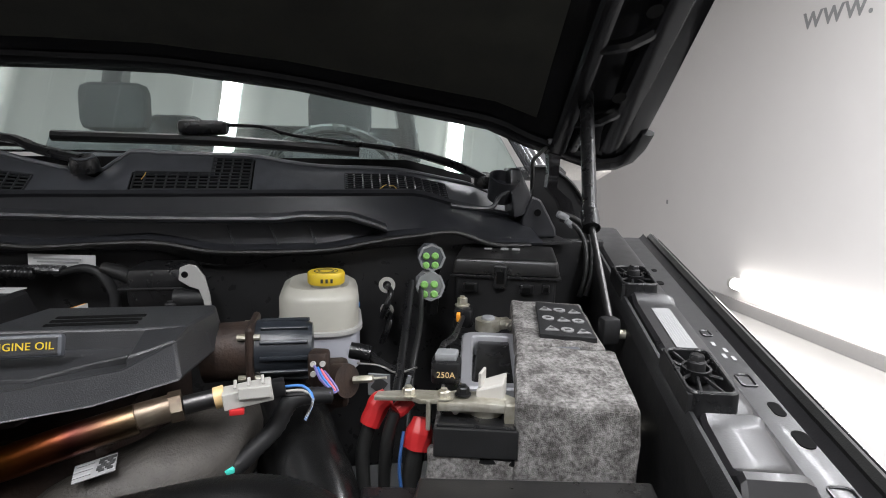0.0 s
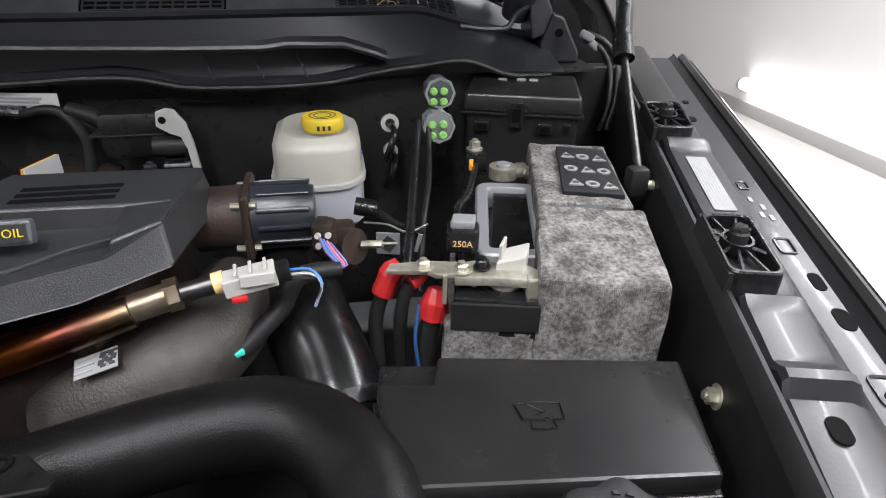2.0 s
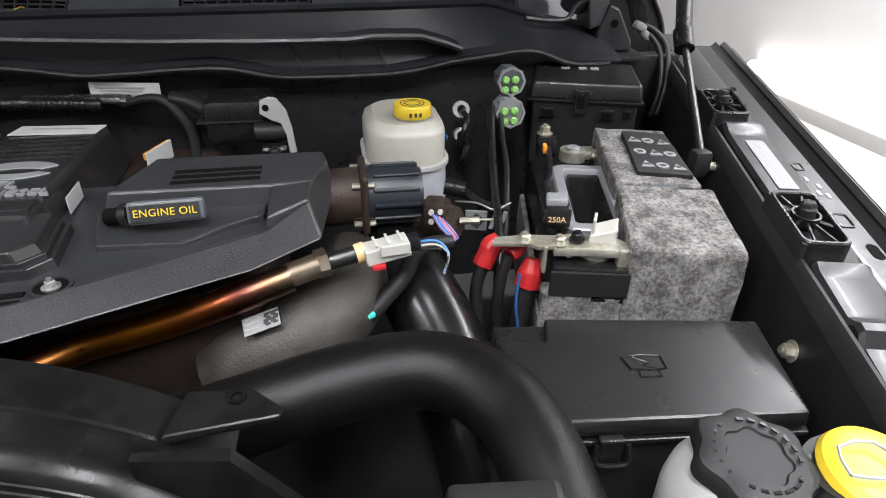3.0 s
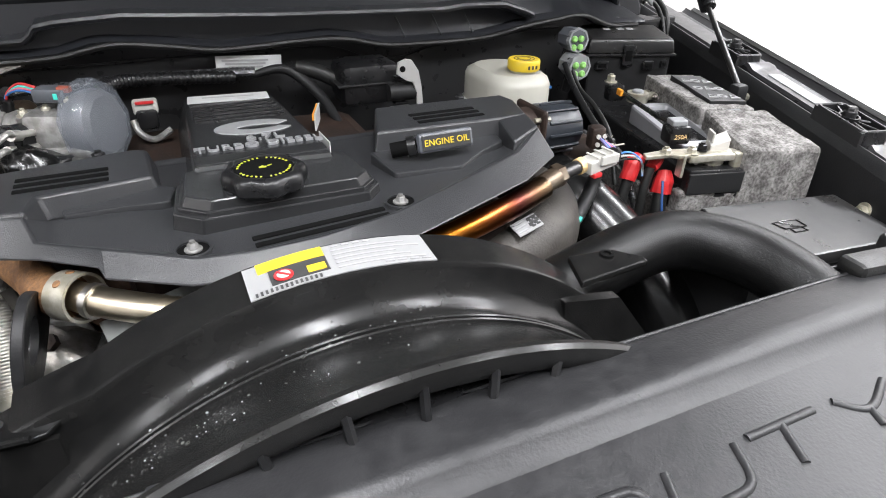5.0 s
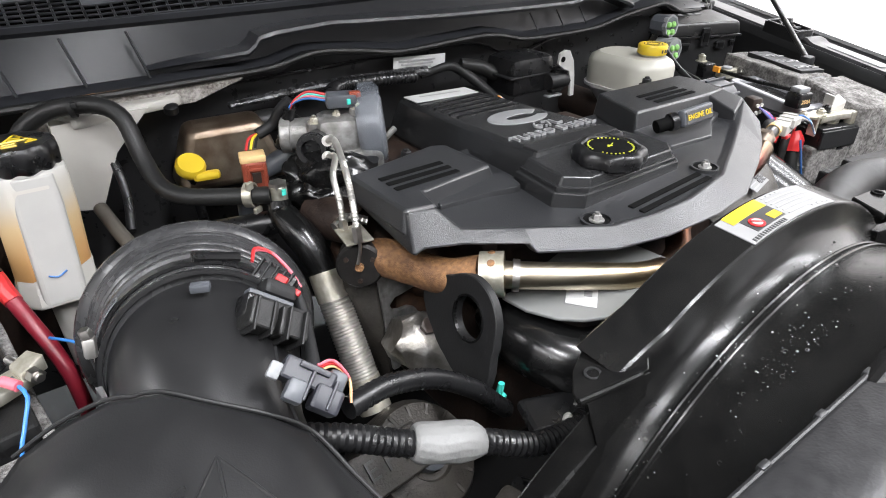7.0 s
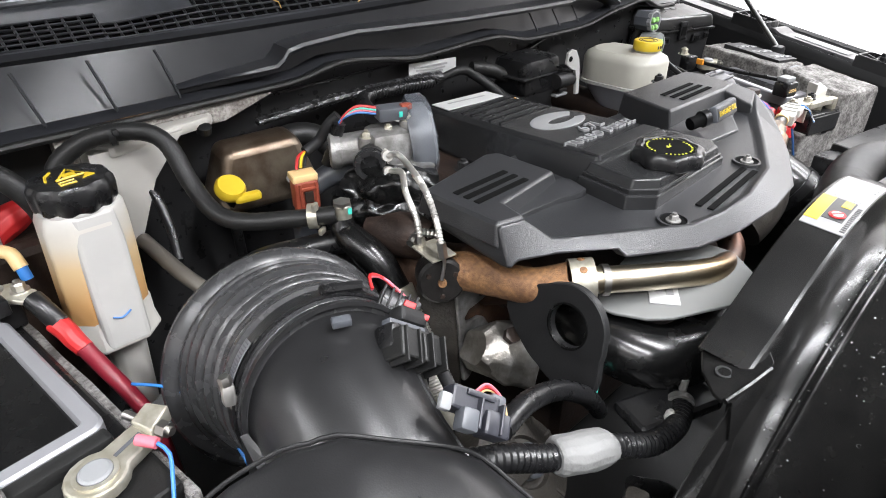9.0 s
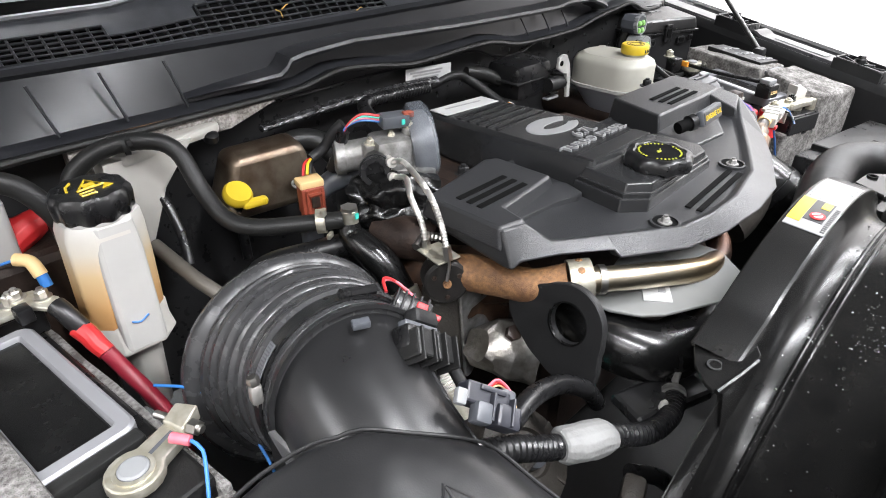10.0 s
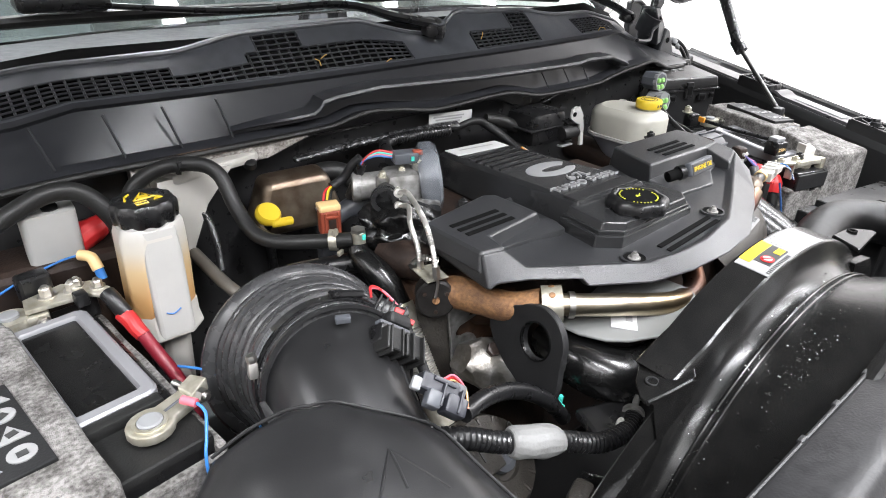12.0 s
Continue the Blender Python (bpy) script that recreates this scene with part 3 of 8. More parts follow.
# ---- wipers ----
wiper = thing("windscreen_wiper", (-0.38, 0.99, 1.49), "black windscreen wiper arm with pivot nut", "wiper", "wipers")
part("pivot", lathe([(0.02, -0.012), (0.02, 0.0), (0.017, 0.008), (0.01, 0.01)], (-0.382, 0.988, 1.487), (0, -0.35, 0.94), 20), BLACK, wiper)
part("cap", ring((-0.382, 0.986, 1.494), (0, -0.35, 0.94), 0.011, 0.004, 0.006, 20), DARK_GREY, wiper)
part("arm", tube([(-0.385, 0.99, 1.492), (-0.45, 1.01, 1.505), (-0.52, 1.05, 1.522), (-0.68, 1.08, 1.517), (-0.90, 1.10, 1.535)], [0.014, 0.011, 0.008, 0.006], 0.02, 8, squash=0.6), BLACK, wiper)
part("blade", tube([(-1.12, 1.12, 1.505), (-0.9, 1.115, 1.514), (-0.66, 1.11, 1.516), (-0.52, 1.105, 1.516)], 0.008, 0.03, 8), RUBBER, wiper)
part("blade_mount", box((-0.885, 1.105, 1.536), (0.11, 0.03, 0.026), 0.01), BLACK, wiper)
wiper2 = thing("windscreen_wiper", (0.21, 1.05, 1.48), "black windscreen wiper arm lying at the glass base", "wiper", "wipers")
part("blade", tube([(-0.47, 1.10, 1.527), (-0.2, 1.09, 1.523), (0.02, 1.08, 1.510)], 0.009, 0.03, 8), RUBBER, wiper2)
part("blade_mount", box((-0.235, 1.09, 1.545), (0.08, 0.028, 0.024), 0.009), BLACK, wiper2)
part("arm", tube([(-0.235, 1.09, 1.55), (-0.14, 1.088, 1.548), (-0.09, 1.085, 1.535), (0.08, 1.07, 1.515), (0.17, 1.06, 1.495), (0.235, 1.05, 1.468)], [0.006, 0.005, 0.007, 0.012, 0.014], 0.02, 8, squash=0.6), BLACK, wiper2)
part("pivot", lathe([(0.018, -0.012), (0.018, 0.0), (0.012, 0.008)], (0.235, 1.05, 1.468), (0, -0.35, 0.94), 18), BLACK, wiper2)

def stack_plan(rows):
    """A soft-cornered body from plan rectangles: (cx, cy, hx, hy, z)."""
    return loft([[(cx + hx * math.copysign(abs(math.cos(a)) ** 0.6, math.cos(a)), cy + hy * math.copysign(abs(math.sin(a)) ** 0.6, math.sin(a)), z) for a in (2 * math.pi * j / 28 for j in range(28))] for cx, cy, hx, hy, z in rows])


# ---- hood, propped open ----
hood = thing("hood", (CX, 1.1, 1.6), "open dark hood with a soft black inner liner", "hood")
HE = [(0.502, 1.020, 1.556), (0.499, 1.040, 1.532), (0.489, 1.056, 1.513), (0.470, 1.066, 1.503), (0.440, 1.070, 1.500), (0.40, 1.075, 1.513), (0.315, 1.085, 1.540), (0.247, 1.10, 1.569), (0.084, 1.11, 1.597), (-0.09, 1.12, 1.627), (-0.29, 1.13, 1.648), (CX, 1.13, 1.65)]
HE = HE + [(mirrored(x), y, z) for x, y, z in HE[-2::-1]]
fwd = Vector((0, -0.80, 0.60))
nrm = Vector((0, 0.60, 0.80))
rows_h = []
for k in range(13):
    s = k * 0.09
    narrow = 1 - 0.06 * s
    sag = 0.05 * math.sin(min(1, s / 0.5) * math.pi / 2)
    rows_h.append([Vector((CX + (x - CX) * narrow, y, z + (1.60 - z) * min(1, s / 0.35) * 0.6)) + fwd * s + nrm * sag * (1 - ((x - CX) / 1.0) ** 2) for x, y, z in HE])
bm = loft(rows_h, closed=False)
bmesh.ops.solidify(bm, geom=bm.faces, thickness=0.012)
part("outer_panel", bm, PAINT, hood)
rows_l = [[p - nrm * 0.03 for p in r[6:-6]] for r in rows_h[1:]]
bm = loft(rows_l, closed=False)
bmesh.ops.solidify(bm, geom=bm.faces, thickness=0.02)
part("liner", bm, LINER, hood, "soft black insulation liner")
for s in (-1, 1):
    line = [Vector((CX + s * (0.885 - 0.012 * k), 1.035, 1.520)) + fwd * (0.13 * k) for k in range(8)]
    part("edge_frame", tube(line, 0.022, 0.03, 8, squash=0.5), HOOD_BLACK, hood)
    line = [Vector((CX + s * (0.80 - 0.012 * k), 1.045, 1.520)) + fwd * (0.13 * k) for k in range(8)]
    part("inner_rail", tube(line, 0.016, 0.03, 8, squash=0.6), HOOD_BLACK, hood)
    for k in range(5):
        a = Vector((CX + s * (0.80 - 0.02 * k), 1.03, 1.535)) + fwd * (0.05 + 0.16 * k)
        b = Vector((CX + s * (0.875 - 0.02 * k), 1.03, 1.53)) + fwd * (0.10 + 0.16 * k)
        part("cross_fold", tube([a, (a + b) / 2 - nrm * 0.012, b], 0.010, 0.02, 8), HOOD_BLACK, hood)
        part("frame_hole", lathe([(0.011, 0), (0.011, 0.0015)], Vector((CX + s * (0.842 - 0.02 * k), 1.03, 1.53)) + fwd * (0.14 + 0.16 * k) - nrm * 0.018, -nrm, 18), COVER_DARK, hood)
inner_p = loft([[p - nrm * 0.016 for p in r] for r in rows_h], closed=False)
bmesh.ops.solidify(inner_p, geom=inner_p.faces, thickness=0.004)
part("inner_panel", inner_p, HOOD_BLACK, hood)
part("rear_frame", tube([Vector(p) - nrm * 0.02 + fwd * 0.02 for p in HE], 0.016, 0.03, 8, squash=0.6), HOOD_BLACK, hood)
part("hinge_plate", box((0.385, 1.02, 1.585), (0.012, 0.09, 0.11), 0.004, rx=-35), DARK_PAINT, hood)
part("hinge_bolt", hexbolt((0.377, 1.015, 1.59), 0.006, 0.006, (-1, 0, 0)), DARK_PAINT, hood)
part("hinge_arm", loft([[(x - w, y, z), (x + w, y - 0.004, z), (x + w, y + 0.014, z), (x - w, y + 0.018, z)] for x, y, z, w in ((0.412, 1.08, 1.385, 0.010), (0.395, 1.08, 1.428, 0.012), (0.366, 1.07, 1.452, 0.009), (0.361, 1.05, 1.488, 0.0085), (0.360, 1.05, 1.530, 0.013), (0.366, 1.04, 1.60, 0.014))]), PAINT, hood, "dark steel hinge arm")

fr = thing("fender_gusset", (0.41, 1.12, 1.38), "black body gusset behind the hood hinge", "body gusset")
GUS = [(0.344, 1.488), (0.377, 1.487), (0.417, 1.463), (0.445, 1.429), (0.470, 1.384), (0.476, 1.33), (0.36, 1.33), (0.345, 1.43)]
part("plate", bevelled(loft([[(x, 1.12, z) for x, z in GUS], [(x, 1.135, z) for x, z in GUS]]), 0.003), BLACK_MATT, fr)
part("rolled_edge", tube([(x, 1.118, z) for x, z in GUS[:6]], 0.004, 0.008, 8), RUBBER, fr)
cup = thing("cowl_end_cup", (0.27, 1.0, 1.41), "folded black plastic cowl end with round drain cup", "cowl end")
part("cup", lathe([(0.020, -0.03), (0.024, 0.0), (0.026, 0.012), (0.023, 0.013), (0.018, -0.004)], (0.256, 1.004, 1.462), (0.1, -0.45, 0.9), 26), COWL, cup)
part("fold", bevelled(loft([[(0.266, 1.00, 1.488), (0.283, 1.00, 1.488), (0.283, 1.04, 1.488), (0.266, 1.04, 1.488)], [(0.264, 0.985, 1.455), (0.302, 0.99, 1.445), (0.302, 1.04, 1.445), (0.264, 1.04, 1.455)], [(0.272, 0.985, 1.406), (0.302, 0.99, 1.414), (0.302, 1.04, 1.414), (0.272, 1.04, 1.406)]]), 0.003), COWL, cup)
part("lip", tube([(0.160, 0.965, 1.428), (0.20, 0.972, 1.423), (0.232, 0.98, 1.424), (0.244, 0.985, 1.440), (0.262, 0.985, 1.452)], 0.004, 0.008, 8), COWL, cup)
part("end_panel", bevelled(loft([[(x, y, z) for x, z in ((0.286, 1.402), (0.302, 1.443), (0.318, 1.437), (0.346, 1.388), (0.348, 1.372), (0.288, 1.374))] for y in (0.985, 1.06)]), 0.004), COWL, cup)
part("dimple", lathe([(0.006, 0), (0.006, 0.001)], (0.312, 0.9845, 1.415), (0, -1, 0), 14), COVER_DARK, cup)
part("base_sheet", loft([[(0.16, y, 1.366), (0.36, y, 1.372), (0.36, y, 1.368), (0.16, y, 1.362)] for y in (0.945, 1.06)]), DARK_PAINT, cup)
hw = thing("hood_wiring", (0.39, 1.0, 1.38), "black washer hoses with grey clip at the hood hinge", "wiring")
part("hose", tube([(0.362, 1.0, 1.411), (0.385, 0.995, 1.402), (0.405, 0.985, 1.380), (0.407, 0.97, 1.349), (0.40, 0.955, 1.315), (0.385, 0.94, 1.28)], 0.0055, 0.008, 10), RUBBER, hw)
part("hose", tube([(0.358, 1.0, 1.402), (0.378, 0.99, 1.394), (0.393, 0.98, 1.372), (0.394, 0.965, 1.343), (0.388, 0.95, 1.31), (0.375, 0.94, 1.28)], 0.0045, 0.008, 10), RUBBER, hw)
part("clip", join(box((0.362, 0.998, 1.408), (0.022, 0.012, 0.012), 0.003, ry=25), box((0.372, 0.992, 1.396), (0.018, 0.010, 0.010), 0.003, ry=40)), GREY_PLASTIC, hw, "grey hose clip")
part("wire", tube([(0.350, 1.045, 1.532), (0.334, 1.045, 1.515), (0.320, 1.045, 1.499), (0.322, 1.05, 1.478), (0.325, 1.06, 1.45)], 0.0035, 0.006, 8), RUBBER, hw)
part("wire_clip", box((0.352, 1.043, 1.534), (0.014, 0.01, 0.010), 0.002), GREY_PLASTIC, hw)
mir = thing("door_mirror", (0.70, 1.72, 1.47), "bright chrome-backed door mirror beyond the hood", "door mirror")
part("shell", stack_plan([(0.66, 1.74, 0.085, 0.05, 1.44), (0.67, 1.74, 0.115, 0.065, 1.465), (0.67, 1.74, 0.115, 0.065, 1.52), (0.67, 1.74, 0.09, 0.05, 1.60)]), STEEL, mir)
part("arm", box((0.56, 1.75, 1.455), (0.12, 0.05, 0.04), 0.01), BLACK, mir)

strut = thing("gas_strut", (0.314, 0.70, 1.30), "black gas strut with bright rod holding the hood", "gas strut")
part("cylinder", tube([(0.337, 0.828, 1.422), (0.375, 0.955, 1.60), (0.39, 1.0, 1.665)], [0.011, 0.011, 0.011], 0.05, 12), BLACK, strut)
part("rod", tube([(0.316, 0.705, 1.312), (0.337, 0.828, 1.422)], 0.0046, seg=12), DARK_STEEL, strut, "dark steel rod")
part("collar", tube([(0.334, 0.815, 1.41), (0.339, 0.836, 1.43)], 0.013, seg=14), BLACK, strut)
part("end_fitting", box((0.314, 0.700, 1.298), (0.024, 0.022, 0.034), 0.006), BLACK_MATT, strut)
part("stud", lathe([(0.006, 0), (0.006, 0.03)], (0.316, 0.70, 1.293), (1, -0.2, 0), 10), ZINC, strut)

# ---- driver fender rail ----
KN = Vector((0.391, 0.79, 1.352))
AL = Vector((0.255, 0.967, 0.125))
PE = Vector((0.967, -0.255, 0))


def rail(s, p, dz):
    """s metres along the rail from the rear mount, p across it to the outside, dz up."""
    return KN + AL * s + PE * p + Vector((0, 0, dz))


S = [-0.80 + 0.008 * k for k in range(141)]
PLATE = [(-0.80, -0.036), (-0.50, -0.028), (-0.43, -0.024), (-0.424, -0.013), (-0.413, -0.012), (-0.405, -0.021), (-0.342, -0.018), (-0.333, -0.012), (-0.325, -0.024), (-0.318, -0.018), (-0.24, -0.014), (-0.075, -0.014), (-0.066, -0.009), (-0.054, -0.009), (-0.046, -0.016), (0.32, -0.016)]
inner = [[rail(s, -0.036, -0.34), rail(s, -0.031, -0.034), rail(s, -0.028, -0.022), rail(s, -0.024, -0.017), rail(s, -0.020, -0.018), rail(s, -0.0185, -0.024), rail(s, -0.0185, -0.34)] for s in S[::4]]
solo("inner_fender", loft(inner), BLACK_MATT, "black plastic inner fender wall beside the battery", "inner fender", kind="structure")
fender = thing("fender", rail(-0.2, 0.1, 0), "dark metallic front fender edge with pressed holes", "fender")
shelf = []
for s in S:
    d = lerp_table(PLATE, s)
    shelf.append([rail(s, -0.0180, -0.028), rail(s, -0.0165, d - 0.004), rail(s, -0.0125, d), rail(s, 0.028, d), rail(s, 0.035, d - 0.003), rail(s, 0.043, -0.031), rail(s, 0.049, -0.0345), rail(s, 0.060, -0.034), rail(s, 0.078, -0.0345), rail(s, 0.083, -0.030),
                  rail(s, 0.0855, -0.026), rail(s, 0.087, -0.030), rail(s, 0.087, -0.06), rail(s, -0.0180, -0.06)])
part("shelf", loft(shelf), RAIL, fender, "", 24)
part("weather_seal", loft([[rail(s, 0.0885, -0.040), rail(s, 0.0895, -0.026), rail(s, 0.095, -0.021), rail(s, 0.101, -0.024), rail(s, 0.105, -0.034), rail(s, 0.105, -0.05)] for s in S[::3]]), RUBBER, fender, "black rubber hood seal")
outer = [[rail(s, 0.108, -0.034), rail(s, 0.111, -0.031), rail(s, 0.118, -0.037), rail(s, 0.145 - 0.05 * s, -0.16), rail(s, 0.19 - 0.08 * s, -0.42), rail(s, 0.17 - 0.08 * s, -0.42), rail(s, 0.108, -0.06)] for s in S[::6]]
part("outer_skin", loft(outer), PAINT, fender)


def pad(s, p, hs, hp, r, dz, thick=0.0008):
    """A thin round-cornered patch on the rail."""
    pts = [rail(s + a, p + b, dz) for a, b in [(q[0], q[1]) for q in rounded(0, 0, hs, hp, r)]]
    return loft([pts, [q + Vector((0, 0, thick)) for q in pts]])


def rounded(cx, cy, hx, hy, r, rot=0.0, n=5):
    """A rounded rectangle in plan."""
    out = []
    for sx, sy, a0 in ((1, 1, 0), (-1, 1, 90), (-1, -1, 180), (1, -1, 270)):
        for k in range(n + 1):
            a = radians(a0 + 90 * k / n)
            p = Vector((sx * (hx - r) + r * math.cos(a), sy * (hy - r) + r * math.sin(a)))
            p.rotate(Matrix.Rotation(radians(rot), 2))
            out.append((cx + p.x, cy + p.y))
    return out


# holes are thin near-black patches, the shade inside them put into colour
for s, p, hs, hp in ((-0.287, 0.069, 0.012, 0.0055), (-0.335, 0.070, 0.013, 0.007), (-0.455, 0.010, 0.011, 0.007), (-0.53, 0.012, 0.012, 0.008), (-0.42, 0.066, 0.010, 0.005), (0.06, 0.052, 0.008, 0.005), (0.12, 0.058, 0.006, 0.004)):
    flat = 0.049 < p
    part("hole", pad(s, p, hs, hp, hp * 0.96, -0.0342 if flat else lerp_table(PLATE, s) + 0.0003), COVER_DARK, fender)
for s, p, hs, hp in ((-0.234, 0.062, 0.012, 0.007), (-0.41, 0.066, 0.014, 0.009), (-0.12, 0.060, 0.008, 0.005)):
    loop = [rail(s + a, p + b, -0.0338) for a, b in rounded(0, 0, hs, hp, hp * 0.5)]
    part("pressed_rim", tube(loop + loop[:1], 0.0014, 0.004, 6), RAIL, fender)
for k, (s, p) in enumerate(((-0.15, 0.058), (-0.165, 0.066), (-0.18, 0.060), (-0.185, 0.068))):
    part("stamped_mark", pad(s, p, 0.005, 0.002, 0.0015, -0.0340), GREY_INK, fender)
sticker = thing("paper_label", rail(-0.155, 0.01, -0.013), "white printed paper label on the fender rail", "label")
part("sheet", pad(-0.155, 0.010, 0.056, 0.0108, 0.002, -0.0136), DULL_PAPER, sticker)
for k in range(6):
    part("print_line", pad(-0.155 - 0.003 * (k % 2), 0.0025 + 0.0030 * k, 0.044 - 0.006 * (k % 3), 0.0004, 0.0003, -0.0129, 0.0003), GREY_INK, sticker)


def mount(s, half_s, half_p, spokes):
    """An open plastic mount with a knob on spokes."""
    t = thing("fender_mount", rail(s, 0, 0), "black plastic fender mount with bolt and open spoked tray", "mount", "fender mounts")
    rim = rounded(0, 0, half_s, half_p, 0.008)
    rings = []
    for grow, dz in ((0.002, -0.032), (0.002, -0.001), (0.001, 0.0005), (-0.001, 0.0005), (-0.002, -0.001), (-0.002, -0.022)):
        rings.append([rail(s + a * (1 + grow / half_s), -0.003 + b * (1 + grow / half_p), dz) for a, b in rim])
    part("tray", loft(rings), BLACK, t)
    part("side_wall", loft([[rail(s + a, -0.003 - half_p - 0.002 - q, -0.002 - d) for a in (-half_s - 0.002, half_s + 0.002)] + [rail(s + a, -0.003 - half_p + 0.002, -0.002 - d) for a in (half_s + 0.002, -half_s - 0.002)] for d, q in ((0, 0), (0.06, 0.004), (0.30, 0.012))]), BLACK_MATT, t)
    off = half_s * 0.15
    for k in range(spokes):
        a = 2 * math.pi * k / spokes + 0.35
        e = (max(-half_s, min(half_s, off + math.cos(a) * half_s * 1.2)), max(-half_p, min(half_p, math.sin(a) * half_p * 1.4)))
        part("spoke", tube([rail(s + off, -0.003, -0.006), rail(s + e[0] * 0.96, -0.003 + e[1] * 0.96, -0.004)], 0.0018, seg=6), BLACK, t)
    part("hub", ring(rail(s + off, -0.003, -0.006), (0, -0.12, 1), 0.0115, 0.0022, 0.010, 22), BLACK, t)
    part("boss", lathe([(0.0085, -0.02), (0.0085, 0.004), (0.007, 0.006)], rail(s + off, -0.003, 0), (0, 0, 1), 20), BLACK_MATT, t)
    part("bolt", lathe([(0.0075, 0.0), (0.0075, 0.005), (0.006, 0.007)], rail(s + off, -0.003, 0.004), (0, 0, 1), 6), BLACK, t)
mount(-0.010, 0.038, 0.0215, 8)
mount(-0.284, 0.043, 0.0205, 8)
for s, p, z in ((-0.38, -0.0325, -0.078), (-0.20, -0.034, -0.11)):
    solo("fender_bolt", hexbolt(rail(s, p, z), 0.007, 0.008, (-0.97, 0.25, 0.1), 1.5), ZINC, "dull zinc bolt through the inner fender", "bolt", "fender bolts")
# plain passenger fender that closes the bay
far = [[(mirrored(p[0]), p[1], p[2]) for p in r] for r in inner]
solo("inner_fender", loft(far), BLACK, "black plastic inner fender wall", "inner fender", kind="structure")
far = [[(mirrored(p[0]), p[1], p[2]) for p in r] for r in outer]
solo("fender", loft(far), PAINT, "dark metallic passenger fender skin", "fender")
solo("bay_floor", box((CX, 0.45, 0.93), (1.75, 1.3, 0.03), 0.005), BLACK_MATT, "dark underside of the engine bay", "bay floor", kind="structure")

# ---- engine cover ----
cover = thing("engine_cover", (-0.42, 0.56, 1.31), "charcoal grained plastic engine cover with raised valve block", "engine cover")
OUT = [(-0.660, 0.541, 1.299), (-0.650, 0.540, 1.304), (-0.622, 0.521, 1.308), (-0.579, 0.490, 1.309), (-0.576, 0.483, 1.302), (-0.518, 0.447, 1.303), (-0.466, 0.434, 1.305), (-0.405, 0.427, 1.311), (-0.350, 0.432, 1.315),
       (-0.265, 0.468, 1.316), (-0.200, 0.500, 1.314), (-0.144, 0.536, 1.319), (-0.130, 0.665, 1.312), (-0.30, 0.675, 1.305), (-0.54, 0.682, 1.300), (-0.650, 0.655, 1.300)]
RIM = [(-0.655, 0.560, 1.332), (-0.628, 0.554, 1.331), (-0.620, 0.531, 1.320), (-0.592, 0.514, 1.319), (-0.574, 0.503, 1.319), (-0.510, 0.461, 1.320), (-0.472, 0.452, 1.322), (-0.42, 0.450, 1.325), (-0.353, 0.461, 1.328),
       (-0.276, 0.497, 1.329), (-0.189, 0.540, 1.330), (-0.154, 0.561, 1.3455), (-0.140, 0.660, 1.348), (-0.30, 0.668, 1.325), (-0.54, 0.674, 1.32), (-0.642, 0.650, 1.326)]
PIT = [(-0.640, 0.60), (-0.617, 0.590), (-0.613, 0.537), (-0.588, 0.520), (-0.570, 0.509), (-0.508, 0.467), (-0.471, 0.459), (-0.42, 0.457), (-0.355, 0.468), (-0.280, 0.503), (-0.196, 0.546), (-0.172, 0.60), (-0.15, 0.655), (-0.30, 0.662), (-0.54, 0.668), (-0.635, 0.645)]


def pit_z(x):
    """The sunken floor of the cover rises a little towards the driver side."""
    return 1.3145 + 0.030 * (x + 0.55)


base = loft([[(x * 0.98 - 0.0084, y + 0.012, z - 0.003) for x, y, z in OUT], OUT, RIM, [(x, y, pit_z(x)) for x, y in PIT]])
part("base", bevelled(base, 0.0028), COVER, cover)
LB = [(-0.655, 0.562), (-0.627, 0.556), (-0.621, 0.586), (-0.533, 0.598), (-0.536, 0.668), (-0.549, 0.675), (-0.658, 0.652)]
LB0 = [(-0.660, 0.556), (-0.623, 0.550), (-0.616, 0.580), (-0.527, 0.591), (-0.530, 0.672), (-0.547, 0.681), (-0.662, 0.656)]
part("passenger_wing", prism(LB0, 1.312, 1.3335, 0.0028, LB), COVER, cover)
part("recess_step", prism([(-0.606, 0.592), (-0.530, 0.600), (-0.516, 0.590), (-0.522, 0.564), (-0.531, 0.564), (-0.558, 0.573), (-0.606, 0.578)], 1.308, [1.3225, 1.3235, 1.3235, 1.3225, 1.3225, 1.3195, 1.3165], 0.0018), COVER, cover)
part("driver_wing", prism([(-0.333, 0.580), (-0.193, 0.578), (-0.146, 0.582), (-0.130, 0.640), (-0.134, 0.670), (-0.30, 0.674)], 1.315, 1.3505, 0.0025, [(-0.325, 0.590), (-0.187, 0.588), (-0.151, 0.591), (-0.137, 0.642), (-0.141, 0.666), (-0.30, 0.668)]), COVER, cover)
part("wing_shoulder", prism([(-0.193, 0.544), (-0.150, 0.556), (-0.145, 0.594), (-0.188, 0.594)], 1.315, [1.3370, 1.3462, 1.3500, 1.3500], 0.0018, [(-0.189, 0.548), (-0.154, 0.561), (-0.150, 0.594), (-0.187, 0.594)]), COVER, cover)
part("pocket_step", prism([(-0.335, 0.584), (-0.190, 0.590), (-0.193, 0.566), (-0.222, 0.556), (-0.258, 0.532), (-0.325, 0.538)], 1.312, [1.333, 1.334, 1.333, 1.330, 1.3265, 1.3260], 0.002), COVER, cover)
TW0 = [(-0.512, 0.560), (-0.366, 0.560), (-0.372, 0.822), (-0.505, 0.842)]
TW1 = [(-0.499, 0.570), (-0.378, 0.562), (-0.389, 0.815), (-0.490, 0.835)]
